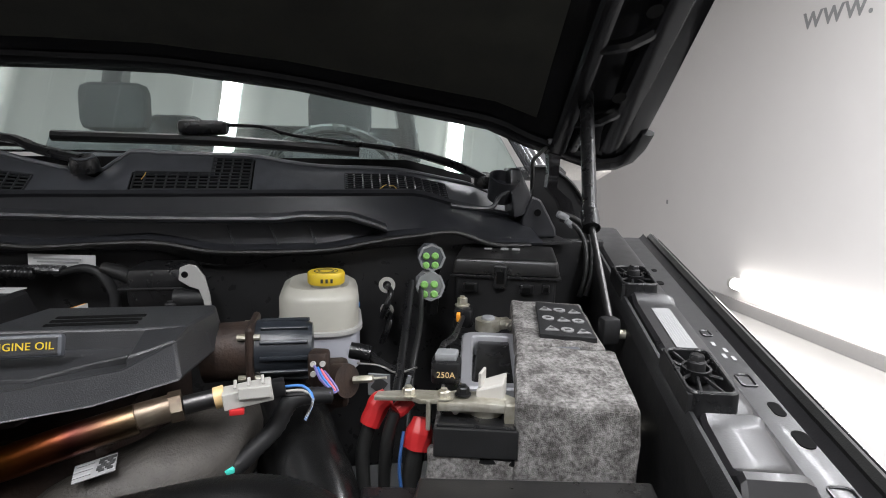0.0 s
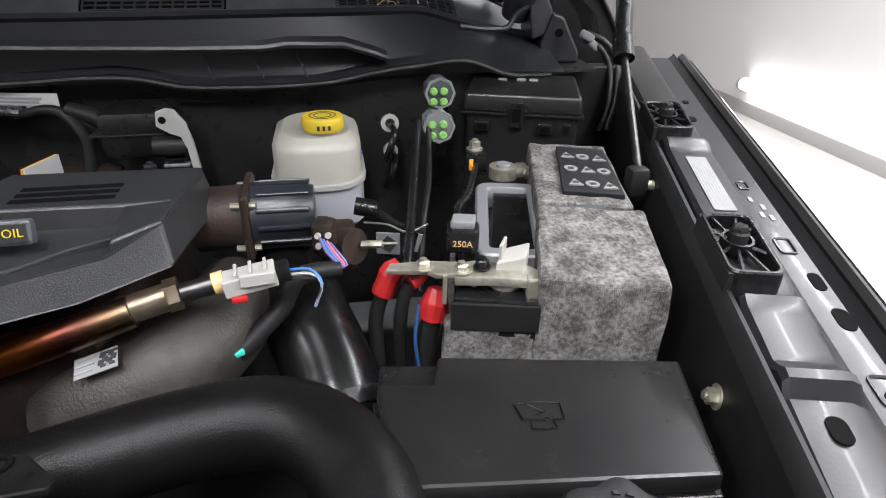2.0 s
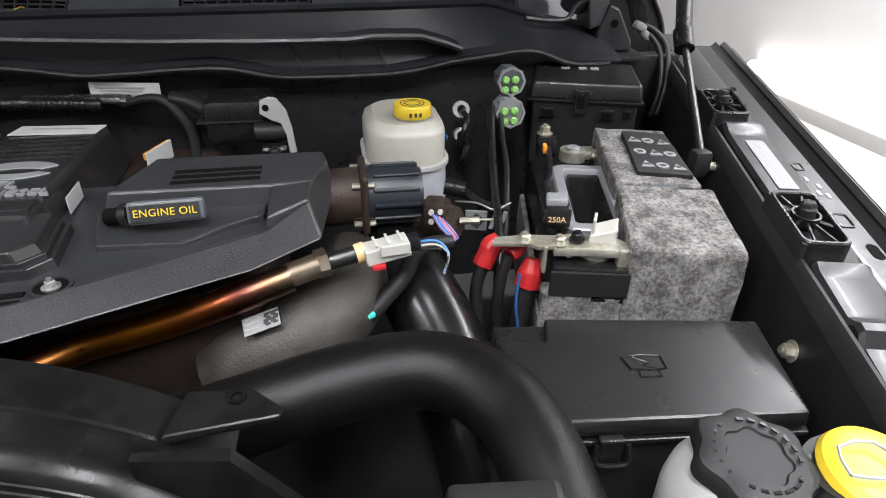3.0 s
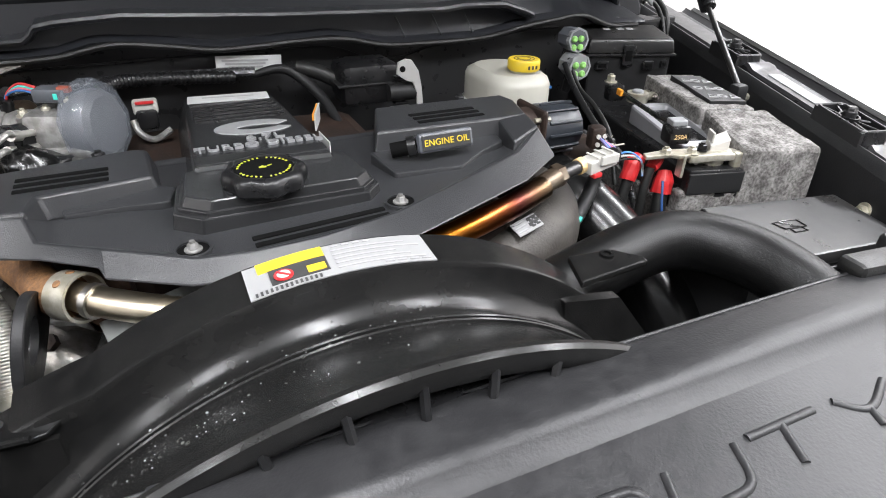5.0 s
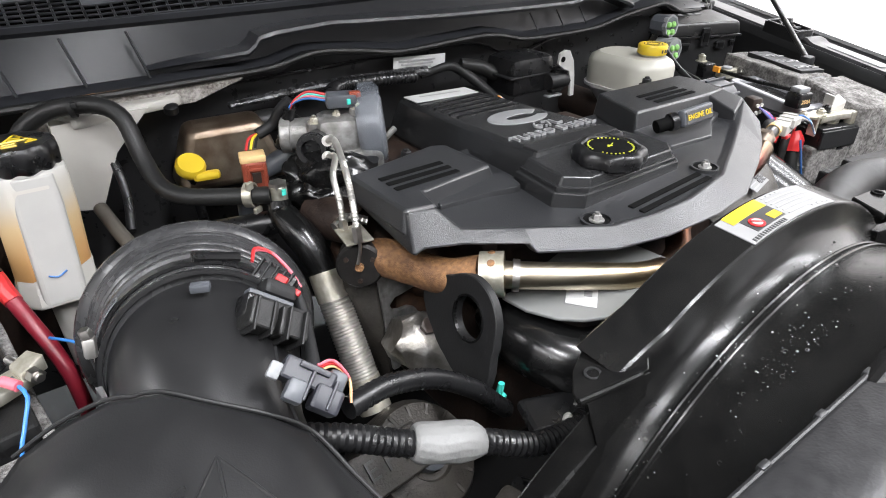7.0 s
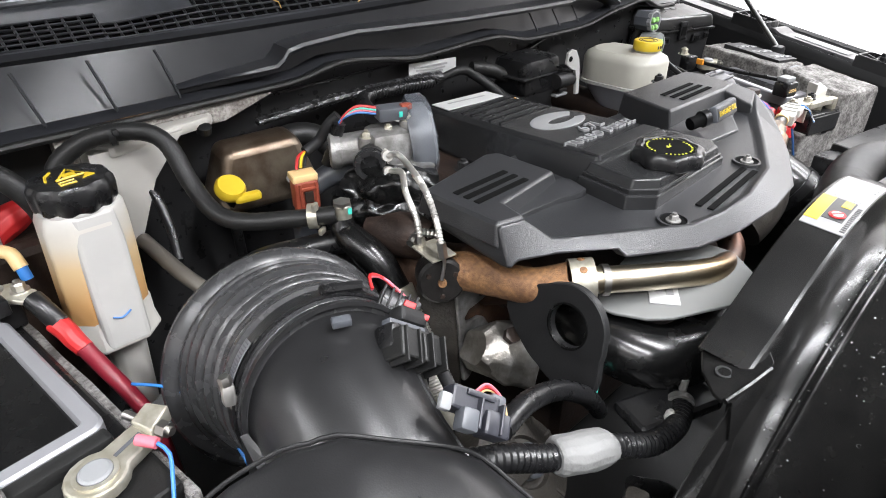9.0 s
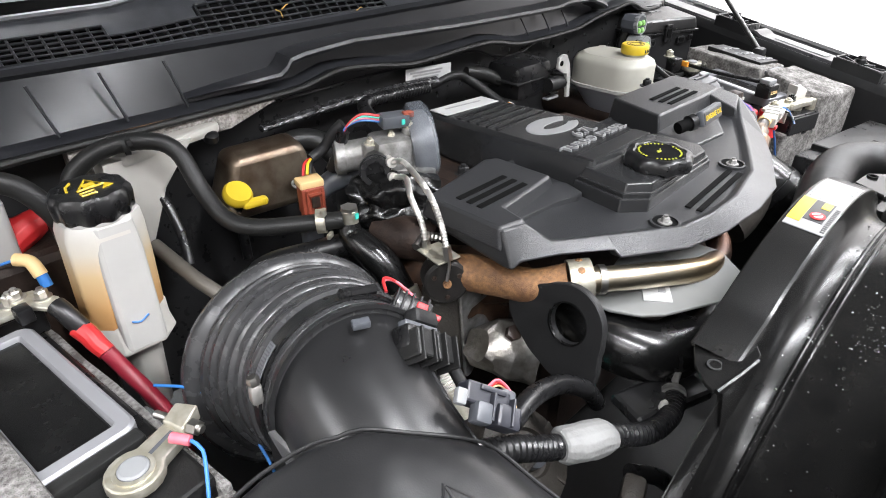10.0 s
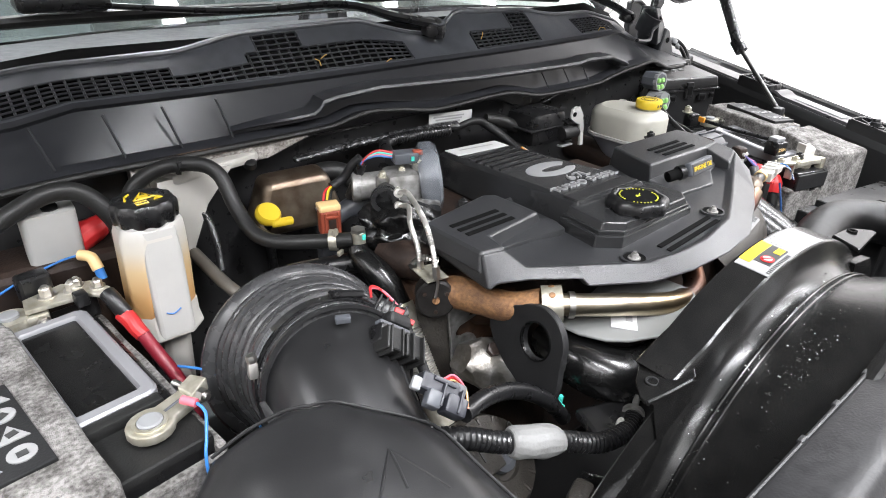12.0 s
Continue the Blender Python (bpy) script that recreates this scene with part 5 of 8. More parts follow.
def seal_plug(at, body_mat, s):
    t = thing("sealed_connector", at, "round-cornered grey connector with four green seals", "connector", "green sealed connectors")
    x, y, z = at
    oct_ = [(x + s * math.cos(radians(22.5 + 45 * k)), z + s * math.sin(radians(22.5 + 45 * k))) for k in range(8)]
    part("shell", loft([[(a, y - 0.004, b) for a, b in oct_], [(x + (a - x) * 1.05, y + 0.004, z + (b - z) * 1.05) for a, b in oct_], [(x + (a - x) * 0.95, y + 0.03, z + (b - z) * 0.95) for a, b in oct_]]), body_mat, t)
    part("collar", ring((x, y - 0.002, z), (0, -1, 0.1), s * 0.9, s * 0.18, 0.008, 8), GREY_PLASTIC, t)
    part("cable", tube([(x, y + 0.02, z), (x + 0.012, y + 0.035, z - 0.01), (x + 0.01, y + 0.04, z - 0.05)], 0.008, 0.01, 8), BLACK, t)
    for a in (-1, 1):
        for b in (-1, 1):
            part("seal", lathe([(s * 0.28, 0), (s * 0.28, 0.003), (s * 0.18, 0.005)], (x + a * s * 0.36 - 0.002, y - 0.004, z + b * s * 0.36 - 0.004), (0, -1, 0.12), 14), GREEN, t)


seal_plug((0.116, 0.868, 1.362), DARK_GREY, 0.0185)
seal_plug((0.112, 0.850, 1.324), GREY_PLASTIC, 0.0195)

# ---- batteries ----
def felt_wear(bm, amount=0.0012):
    """Uneven, fibrous sheet: splits the faces and lifts the points a little."""
    bmesh.ops.subdivide_edges(bm, edges=bm.edges, cuts=5, use_grid_fill=True)
    for v in bm.verts:
        v.co += Vector([noise.noise(v.co * 60 + Vector((k * 7.1, 0, 0))) for k in range(3)]) * amount * 2
    return bm


def uv_frame(o, rot, z):
    return Matrix.Translation((o[0], o[1], z)) @ Matrix.Rotation(radians(rot), 4, "Z")


def clamp(parent, m, mat=ZINC):
    """A cast battery clamp: a slotted ring, ears, a nut and a bolt."""
    body = join(ring((0, 0, 0.006), (0, 0, 1), 0.009, 0.008, 0.014, 24), box((0.02, 0.006, 0.006), (0.024, 0.009, 0.012), 0.002), box((0.02, -0.006, 0.006), (0.024, 0.009, 0.012), 0.002))
    body.transform(m)
    c = part("clamp", body, mat, parent, "dull cast battery clamp")
    post = lathe([(0.0095, 0), (0.009, 0.016), (0.0075, 0.017)], (0, 0, 0), (0, 0, 1), 20)
    post.transform(m)
    part("post", post, GREY_PLASTIC, c)
    bolt = join(tube([(0.026, -0.022, 0.006), (0.026, 0.018, 0.006)], 0.0032, seg=10), lathe([(0.006, -0.004), (0.006, 0.002)], (0.026, -0.014, 0.006), (0, 1, 0), 6))
    bolt.transform(m)
    part("bolt", bolt, STEEL, c)


def frame_ring(x0, x1, y0, y1, r, w, low, high):
    """A flat round-cornered frame; high gives the height over y."""
    cx, cy, hx, hy = (x0 + x1) / 2, (y0 + y1) / 2, (x1 - x0) / 2, (y1 - y0) / 2
    rows = []
    for inset, top in ((0.0, None), (0.0, -0.002), (0.002, 0.0), (w - 0.002, 0.0), (w, -0.003), (w, None)):
        rows.append([(px, py, low if top is None else high(py) + top) for px, py in rounded(cx, cy, hx - inset, hy - inset, max(0.002, r - inset * 0.6))])
    return loft(rows + rows[:1], caps=False)


BT = uv_frame((0.070, 0.548), -13, 0)


def at_b(bm):
    bm.transform(BT)
    return bm


batt = thing("battery", (0.18, 0.66, 1.10), "car battery wrapped in grey felt with silver-framed top", "battery", "batteries")
part("case", at_b(box((0.092, 0.150, 1.175), (0.172, 0.288, 0.172), 0.004)), BLACK, batt)
part("felt_block", felt_wear(at_b(prism([(0.076, -0.006), (0.190, -0.004), (0.194, 0.122), (0.082, 0.110)], 1.10, [1.288, 1.285, 1.300, 1.308], 0.006))), FELT, batt, "thick grey felt sleeve")
part("felt_front", felt_wear(at_b(prism([(-0.004, -0.004), (0.078, -0.005), (0.078, 0.020), (-0.004, 0.020)], 1.10, 1.234, 0.003))), FELT, batt, "grey felt sleeve front")
part("felt_side", felt_wear(at_b(prism([(-0.006, -0.004), (0.002, -0.004), (0.002, 0.30), (-0.006, 0.30)], 1.10, 1.205, 0.002))), FELT, batt)
part("felt_pad", felt_wear(at_b(prism([(0.084, 0.120), (0.186, 0.134), (0.184, 0.300), (0.086, 0.284)], 1.20, [1.306, 1.298, 1.306, 1.313], 0.004))), FELT, batt, "grey felt flap with label")
part("warning_plate", at_b(prism([(0.112, 0.140), (0.178, 0.146), (0.176, 0.268), (0.118, 0.262)], 1.29, [1.3095, 1.3045, 1.3118, 1.3165], 0.0006)), BLACK_MATT, batt, "black plate with white safety symbols")
for i in range(3):
    for j in range(3):
        u, v = 0.1275 + 0.0185 * i, 0.162 + 0.037 * j
        z = 1.3097 - 0.0758 * (u - 0.112) + 0.055 * (v - 0.14) - 0.0004
        if (i + j) % 2:
            icon = at_b(lathe([(0.0075, 0), (0.0075, 0.0016)], (u, v, z), (0.03, -0.04, 1), 20))
        else:
            icon = at_b(prism([(u - 0.008, v - 0.008), (u + 0.008, v - 0.008), (u, v + 0.010)], z, z + 0.0016, 0))
        ic = part("symbol", icon, DULL_PAPER, batt)
        part("symbol_mark", at_b(box((u, v - 0.001, z + 0.0018), (0.006, 0.005, 0.0006), 0, rz=20 * i)), INK, ic)
part("comb_vent", at_b(box((0.13, 0.127, 1.296), (0.05, 0.012, 0.006), 0.001)), DARK_GREY, batt)
part("silver_frame", at_b(frame_ring(0.022, 0.094, 0.056, 0.210, 0.014, 0.014, 1.262, lambda v: 1.276 + 0.075 * (v - 0.05))), SILVER_PLASTIC, batt, "silver grey plastic top frame")
part("top_window", at_b(prism([(0.036, 0.076), (0.090, 0.074), (0.092, 0.196), (0.042, 0.196)], 1.262, [1.272, 1.272, 1.281, 1.281], 0.002)), GLOSS, batt, "glossy black top panel")
part("front_tray", at_b(prism([(0.004, -0.002), (0.078, -0.006), (0.080, 0.058), (0.012, 0.060)], 1.225, 1.264, 0.002)), BLACK, batt)
part("tray_lip", at_b(box((0.041, -0.005, 1.247), (0.078, 0.004, 0.028), 0.001)), BLACK_MATT, batt)
clamp(batt, BT @ pose(0.050, 0.028, 1.262, 0, 0, 170))
clamp(batt, BT @ pose(0.055, 0.245, 1.282, 0, 0, 20))
part("rear_terminal", at_b(box((0.022, 0.262, 1.292), (0.026, 0.022, 0.026), 0.004)), BLACK, batt, "black fuse terminal block")
part("rear_bolt", at_b(hexbolt((0.020, 0.275, 1.305), 0.007, 0.010, washer=1.5)), ZINC, batt)
bar = part("bus_bar", at_b(join(prism([(-0.056, 0.008), (-0.020, 0.010), (-0.012, 0.004), (0.006, 0.006), (0.010, 0.028), (-0.020, 0.028), (-0.054, 0.020)], 1.2785, 1.2835, 0.001), prism([(0.004, 0.004), (0.040, 0.006), (0.070, 0.004), (0.080, 0.010), (0.080, 0.022), (0.066, 0.034), (0.020, 0.036), (0.004, 0.028)], 1.272, 1.2815, 0.002), box((0.074, 0.008, 1.272), (0.014, 0.012, 0.022), 0.002))), ZINC, batt, "pale bent bus bar with studs")
for u, v in ((-0.024, 0.017), (0.010, 0.014)):
    part("nut", at_b(hexbolt((u, v, 1.2825), 0.0062, 0.006, washer=1.55)), ZINC, bar)
part("black_nut", at_b(hexbolt((0.028, 0.020, 1.2835), 0.006, 0.007, washer=1.3)), BLACK, bar)
part("drop_tab", at_b(box((-0.004, 0.010, 1.268), (0.004, 0.014, 0.030), 0.001)), ZINC, bar)
fz = part("fuse_link", at_b(box((0.010, 0.056, 1.294), (0.030, 0.026, 0.024), 0.004)), BLACK, batt, "black fuse block with printed rating")
part("fuse_top", at_b(prism([(-0.002, 0.048), (0.020, 0.048), (0.022, 0.068), (0.0, 0.068)], 1.305, 1.313, 0.002)), GREY_PLASTIC, fz)
part("rating", at_b(words("250A", 0.0085, pose(0.010, 0.0425, 1.293, 90, 0, 0), 0.0003)), TAN, fz)
part("white_cover", at_b(join(prism([(0.040, 0.020), (0.066, 0.018), (0.070, 0.036), (0.046, 0.040)], 1.280, [1.288, 1.296, 1.302, 1.292], 0.0015), box((0.046, 0.032, 1.297), (0.003, 0.020, 0.014), 0.001, rz=-15))), FROST, batt, "small white terminal cover")


BTC = Matrix.Translation((-0.002, 0.024, -0.008)) @ BT


def red_boot(parent, pts, r):
    part("red_boot", felt_wear(tube(pts, r, 0.008, 12), 0.0010), RED, parent, "red rubber terminal boot", 85)


red_boot(batt, [tuple(BTC @ Vector(p)) for p in ((-0.040, 0.014, 1.279), (-0.050, 0.011, 1.270), (-0.056, 0.006, 1.252))], [0.009, 0.0118, 0.010])
red_boot(batt, [tuple(BTC @ Vector(p)) for p in ((-0.016, 0.008, 1.280), (-0.024, 0.004, 1.274), (-0.030, 0.0, 1.270))], [0.007, 0.0085, 0.0075])
red_boot(batt, [tuple(BTC @ Vector(p)) for p in ((-0.004, 0.006, 1.262), (-0.006, 0.002, 1.250), (-0.009, -0.002, 1.234))], [0.0085, 0.0130, 0.0135])
part("cable", tube([tuple(BTC @ Vector(p)) for p in ((-0.056, 0.006, 1.253), (-0.062, 0.0, 1.225), (-0.058, -0.01, 1.18), (-0.05, -0.01, 1.12))], 0.007, 0.006, 12), RUBBER, batt, "thick black cable")
part("cable", tube([tuple(BTC @ Vector(p)) for p in ((-0.009, -0.002, 1.236), (-0.014, -0.010, 1.20), (-0.02, -0.012, 1.12))], 0.0095, 0.006, 12), RUBBER, batt, "thick black cable")
part("cable", tube([tuple(BTC @ Vector(p)) for p in ((-0.030, 0.0, 1.270), (-0.038, -0.006, 1.235), (-0.04, -0.01, 1.16))], 0.006, 0.006, 12), RUBBER, batt)
part("sense_wire", tube([tuple(BT @ Vector(p)) for p in ((0.006, 0.066, 1.306), (0.004, 0.10, 1.305), (0.014, 0.15, 1.300), (0.022, 0.24, 1.298))], 0.0035, 0.006, 8), BLACK, batt)
part("wire_tag", at_b(box((0.016, 0.232, 1.300), (0.005, 0.014, 0.010), 0.001)), ORANGE, batt)
part("blue_wire", tube([(0.045, 0.56, 1.25), (0.040, 0.548, 1.22), (0.043, 0.54, 1.18), (0.038, 0.54, 1.12)], 0.0017, 0.006, 8), NAVY, batt)
solo("wiring_loom", tube([(0.085, 0.85, 1.33), (0.075, 0.80, 1.30), (0.06, 0.72, 1.27), (0.045, 0.64, 1.25), (0.03, 0.58, 1.20)], 0.0048, 0.003, 10, 0.12), BLACK, "black corrugated loom beside the battery", "wiring loom", "wiring looms")
solo("cable", tube([(0.10, 0.86, 1.335), (0.095, 0.82, 1.30), (0.085, 0.76, 1.285), (0.07, 0.70, 1.26), (0.06, 0.66, 1.20)], 0.0038, 0.006, 10), RUBBER, "thin black cable beside the battery", "cable")
tg = thing("wire_tag", (0.02, 0.70, 1.24), "small grey printed tag on the harness", "tag")
part("sheet", box((0.030, 0.688, 1.246), (0.026, 0.003, 0.026), 0.001, rz=-15), GREY_PLASTIC, tg)
part("print", box((0.030, 0.686, 1.246), (0.014, 0.001, 0.016), 0, rz=-15, ry=35), INK, tg)
for k in range(2):
    part("strip", box((0.050 + 0.012 * k, 0.684, 1.246), (0.005, 0.002, 0.022), 0.0005, ry=15), GREY_PLASTIC, tg)
solo("brake_line", tube([(0.005, 0.69, 1.272), (0.03, 0.685, 1.270), (0.05, 0.68, 1.262), (0.075, 0.70, 1.26)], 0.0013, 0.006, 8), STEEL, "bright bent brake line", "brake line")
solo("black_plug", join(tube([(-0.002, 0.725, 1.276), (0.022, 0.72, 1.272)], 0.010, seg=12), tube([(0.02, 0.72, 1.272), (0.04, 0.70, 1.262), (0.07, 0.69, 1.255)], 0.005, 0.006, 8)), BLACK, "black plug below the reservoir", "plug")

# ---- power distribution box ----
tipm = thing("power_box", (0.12, 0.42, 1.10), "large black power distribution box with glossy flat lid", "power box")
LID = [(0.004, 0.375), (0.216, 0.352), (0.247, 0.465), (0.052, 0.500), (0.043, 0.468), (0.0, 0.474)]
part("lid", prism(grown(LID, 0.001), 1.222, 1.238, 0.003, LID), DUSTY_LID, tipm, "glossy black flat lid")
part("lid_corner", prism([(0.000, 0.470), (0.046, 0.468), (0.054, 0.500), (0.004, 0.508)], 1.20, 1.229, 0.003), BLACK, tipm)
part("body", prism(grown(LID, -0.006), 1.05, 1.224, 0.004), BLACK_MATT, tipm)
part("rim", prism(grown(LID, 0.004), 1.214, 1.219, 0.0015), BLACK, tipm)
part("latch", box((0.060, 0.364, 1.214), (0.020, 0.008, 0.024), 0.002, rz=-6), BLACK, tipm)
part("latch_bar", tube([(0.048, 0.362, 1.222), (0.048, 0.358, 1.206), (0.072, 0.355, 1.206), (0.072, 0.359, 1.222)], 0.0022, 0.004, 6), BLACK, tipm)
for pts in ([(0.100, 0.420), (0.130, 0.416), (0.132, 0.432), (0.098, 0.436), (0.100, 0.420)], [(0.104, 0.410), (0.122, 0.408), (0.122, 0.417), (0.106, 0.418), (0.104, 0.410)], [(0.108, 0.434), (0.118, 0.425), (0.112, 0.424), (0.122, 0.418)]):
    part("embossed_mark", tube([(x, y, 1.2385) for x, y in pts], 0.0009, 0.02, 5), GLOSS, tipm)

# ---- reservoir bottle with black cap and washer filler ----
ps = thing("fluid_bottle", (0.112, 0.296, 1.15), "milky fluid bottle with lobed black cap", "fluid bottle")
part("bottle", lathe([(0.045, 0), (0.048, 0.01), (0.048, 0.078), (0.045, 0.095), (0.036, 0.107), (0.031, 0.111)], (0.112, 0.292, 1.155), (0, 0, 1), 36), MILKY, ps)
pc = part("cap", lathe([(0.033, 0), (0.036, 0.002), (0.037, 0.012), (0.035, 0.016), (0.030, 0.018), (0.020, 0.018), (0.019, 0.0165)], (0.112, 0.292, 1.264), (0.05, -0.12, 1), 72, 7, 0.07), BLACK_MATT, ps, "lobed black screw cap with raised lettering bars")
for k in range(22):
    a = 2 * math.pi * k / 22
    if k % 7 != 6:
        part("raised_mark", box((0.112 + 0.0255 * math.cos(a), 0.290 + 0.0255 * math.sin(a), 1.2825 - 0.0025 * math.sin(a) * -1 * 1.2), (0.0022, 0.0042, 0.0012), 0, rz=math.degrees(a), rx=7), BLACK, pc)
wf = thing("washer_filler", (0.168, 0.275, 1.20), "yellow washer fluid cap on a black filler neck", "washer filler")
part("neck", tube([(0.168, 0.272, 1.278), (0.170, 0.27, 1.24), (0.175, 0.265, 1.15)], [0.030, 0.026, 0.022], 0.02, 20), BLACK, wf)
wc = part("cap", lathe([(0.033, 0), (0.034, 0.003), (0.032, 0.008), (0.027, 0.0105), (0.020, 0.0115)], (0.178, 0.268, 1.274), (0.02, -0.10, 1), 40), YELLOW, wf, "yellow snap cap")
part("symbol", tube([(0.150, 0.262, 1.2895), (0.156, 0.280, 1.2915), (0.180, 0.280, 1.2915), (0.186, 0.262, 1.2895), (0.168, 0.257, 1.289), (0.150, 0.262, 1.2895)], 0.0012, 0.01, 6), GREY_INK, wc)
part("tab", box((0.214, 0.262, 1.279), (0.014, 0.014, 0.005), 0.002), YELLOW, wc)

# ---- upper radiator hose ----
rh = thing("radiator_hose", (-0.1, 0.42, 1.24), "thick ribbed black rubber radiator hose bending down", "radiator hose")
part("tube", tube([(-0.40, 0.40, 1.225), (-0.26, 0.405, 1.238), (-0.15, 0.425, 1.250), (-0.085, 0.428, 1.257), (-0.045, 0.412, 1.258), (-0.018, 0.375, 1.256), (-0.008, 0.33, 1.25), (-0.006, 0.28, 1.238), (-0.006, 0.22, 1.22)], 0.030, 0.0024, 28, 0.018, 2), HOSE, rh, "", 88)
part("cuff", tube([(-0.006, 0.262, 1.233), (-0.006, 0.235, 1.2245), (-0.006, 0.215, 1.2185)], 0.0325, 0.01, 28), RUBBER, rh, "smooth moulded hose cuff")
hc = thing("hose_clamp", (-0.006, 0.29, 1.25), "steel spring hose clamp with pale ends", "hose clamp")
part("band", ring((-0.007, 0.275, 1.238), (0, -1, -0.25), 0.030, 0.0025, 0.014, 30), ZINC, hc)
part("ear", box((0.020, 0.274, 1.268), (0.012, 0.008, 0.016), 0.003, ry=40), ZINC, hc)
part("ear", box((0.030, 0.268, 1.258), (0.016, 0.006, 0.005), 0.002), WHITE, hc)

# ---- fan shroud ----
SC = Vector((-0.4227, 0.0, 1.048))


def arc_rows(profile, a0, a1, n=60):
    """Rows round the hoop; profile gives (y, height at the crown), the rear band flares out at the low end."""
    rows = []
    for k in range(n + 1):
        deg = a0 + (a1 - a0) * k / n
        a = radians(deg)
        row = []
        for y, z in profile:
            r = z - SC.z + (0.0016 * max(0, -31 - deg) if y > 0.352 else 0)
            row.append((SC.x + r * math.sin(a), y, SC.z + r * math.cos(a)))
        rows.append(row)
    return rows


shroud = thing("fan_shroud", (-0.415, 0.32, 1.25), "glossy black arched fan shroud with dusty streaks", "fan shroud")
BAND = [(0.392, 1.338), (0.392, 1.3482), (0.3905, 1.3495), (0.357, 1.3474), (0.3548, 1.3467), (0.3538, 1.3450), (0.3526, 1.338), (0.3562, 1.338), (0.3585, 1.3425), (0.388, 1.3445)]
CHANNEL = [(0.3550, 1.3445), (0.3540, 1.3445), (0.3515, 1.3360), (0.3485, 1.3290), (0.3450, 1.3240), (0.3400, 1.3203), (0.3345, 1.3185), (0.3305, 1.3184), (0.3297, 1.3208), (0.3285, 1.3214), (0.3273, 1.3208), (0.3265, 1.3186), (0.3245, 1.3194), (0.3237, 1.3218), (0.3225, 1.3224), (0.3213, 1.3218), (0.3205, 1.3200),
           (0.310, 1.3240), (0.298, 1.3293), (0.284, 1.3350), (0.270, 1.3405), (0.258, 1.3450), (0.2535, 1.3480), (0.2505, 1.3545), (0.2475, 1.3575), (0.2440, 1.3580), (0.2405, 1.3565), (0.2395, 1.3510), (0.2425, 1.3420), (0.27, 1.3320), (0.33, 1.3100), (0.352, 1.3180)]
HOOP_TOP = sorted(CHANNEL[4:20])
part("band", loft(arc_rows(BAND, -40, 46), caps=True), SHROUD, shroud, "", 30)
part("channel", loft(arc_rows(CHANNEL, -62, 46, 72), caps=True), SHROUD, shroud, "", 30)
part("inner_ring", loft(arc_rows([(0.235, 1.322), (0.235, 1.328), (0.262, 1.330), (0.262, 1.324)], -62, 46)), BLACK, shroud)
for k in range(12):
    a = radians(-38 + 7.6 * k)
    p0 = Vector((SC.x + 0.278 * math.sin(a), 0.238, SC.z + 0.278 * math.cos(a)))
    p1 = Vector((SC.x + 0.306 * math.sin(a), 0.244, SC.z + 0.306 * math.cos(a)))
    part("spoke", tube([p0, p1], 0.0028, seg=6), BLACK, shroud)
FLAP = [(-0.604, 0.347, 1.2905), (-0.614, 0.347, 1.2885), (-0.650, 0.3535, 1.286), (-0.660, 0.357, 1.2855), (-0.656, 0.365, 1.2845), (-0.640, 0.380, 1.283), (-0.622, 0.3895, 1.284), (-0.596, 0.392, 1.294), (-0.596, 0.354, 1.293)]
part("side_flap", bevelled(loft([[(x, y, z - 0.003) for x, y, z in FLAP], FLAP]), 0.0008), SHROUD, shroud)
part("flap_fold", tube([(-0.660, 0.3555, 1.2860), (-0.636, 0.3505, 1.2880), (-0.612, 0.3465, 1.2900)], 0.0022, 0.01, 8), SHROUD, shroud)
part("flap_hole", ring((-0.634, 0.368, 1.2862), (-0.05, 0.0, 1.0), 0.0042, 0.0018, 0.002, 20), BLACK_MATT, shroud)
part("hole_dark", lathe([(0.0042, 0), (0.0042, 0.0006)], (-0.634, 0.368, 1.2856), (-0.05, 0.0, 1.0), 18), COVER_DARK, shroud)
part("flap_wall", loft([[(-0.656, 0.352, 1.284), (-0.656, 0.356, 1.284), (-0.60, 0.352, 1.284), (-0.60, 0.348, 1.284)], [(-0.640, 0.350, 1.238), (-0.640, 0.354, 1.238), (-0.60, 0.350, 1.238), (-0.60, 0.346, 1.238)], [(-0.712, 0.348, 1.195), (-0.712, 0.352, 1.195), (-0.62, 0.348, 1.195), (-0.62, 0.344, 1.195)], [(-0.80, 0.344, 1.12), (-0.80, 0.348, 1.12), (-0.66, 0.344, 1.12), (-0.66, 0.340, 1.12)]]), SHROUD, shroud)
part("flap_wall", loft([[(-0.205, 0.345, 1.275), (-0.10, 0.335, 1.14), (-0.10, 0.345, 1.14), (-0.205, 0.355, 1.275)], [(-0.26, 0.345, 1.285), (-0.25, 0.335, 1.10), (-0.25, 0.345, 1.10), (-0.26, 0.355, 1.285)]]), SHROUD, shroud)
part("tab", prism([(-0.242, 0.350), (-0.172, 0.355), (-0.170, 0.362), (-0.190, 0.381), (-0.232, 0.385)], [1.289, 1.291, 1.291, 1.292, 1.292], [1.2955, 1.297, 1.297, 1.2985, 1.2990], 0.002), SHROUD, shroud)
part("tab_hole", ring((-0.200, 0.374, 1.2985), (0, 0, 1), 0.0035, 0.0025, 0.003, 16), COVER_DARK, shroud)
# the warning sticker follows the hoop


def on_hoop(a, y, lift=0.0008):
    """A point of the rear band; a and y are counted on the sticker's own sheet."""
    a, y = 1.17 * a + 3.0, y + 0.0085
    r = 1.3474 - SC.z + (y - 0.357) / 0.0335 * 0.0021 + lift
    a = radians(a)
    return (SC.x + r * math.sin(a), y, SC.z + r * math.cos(a))


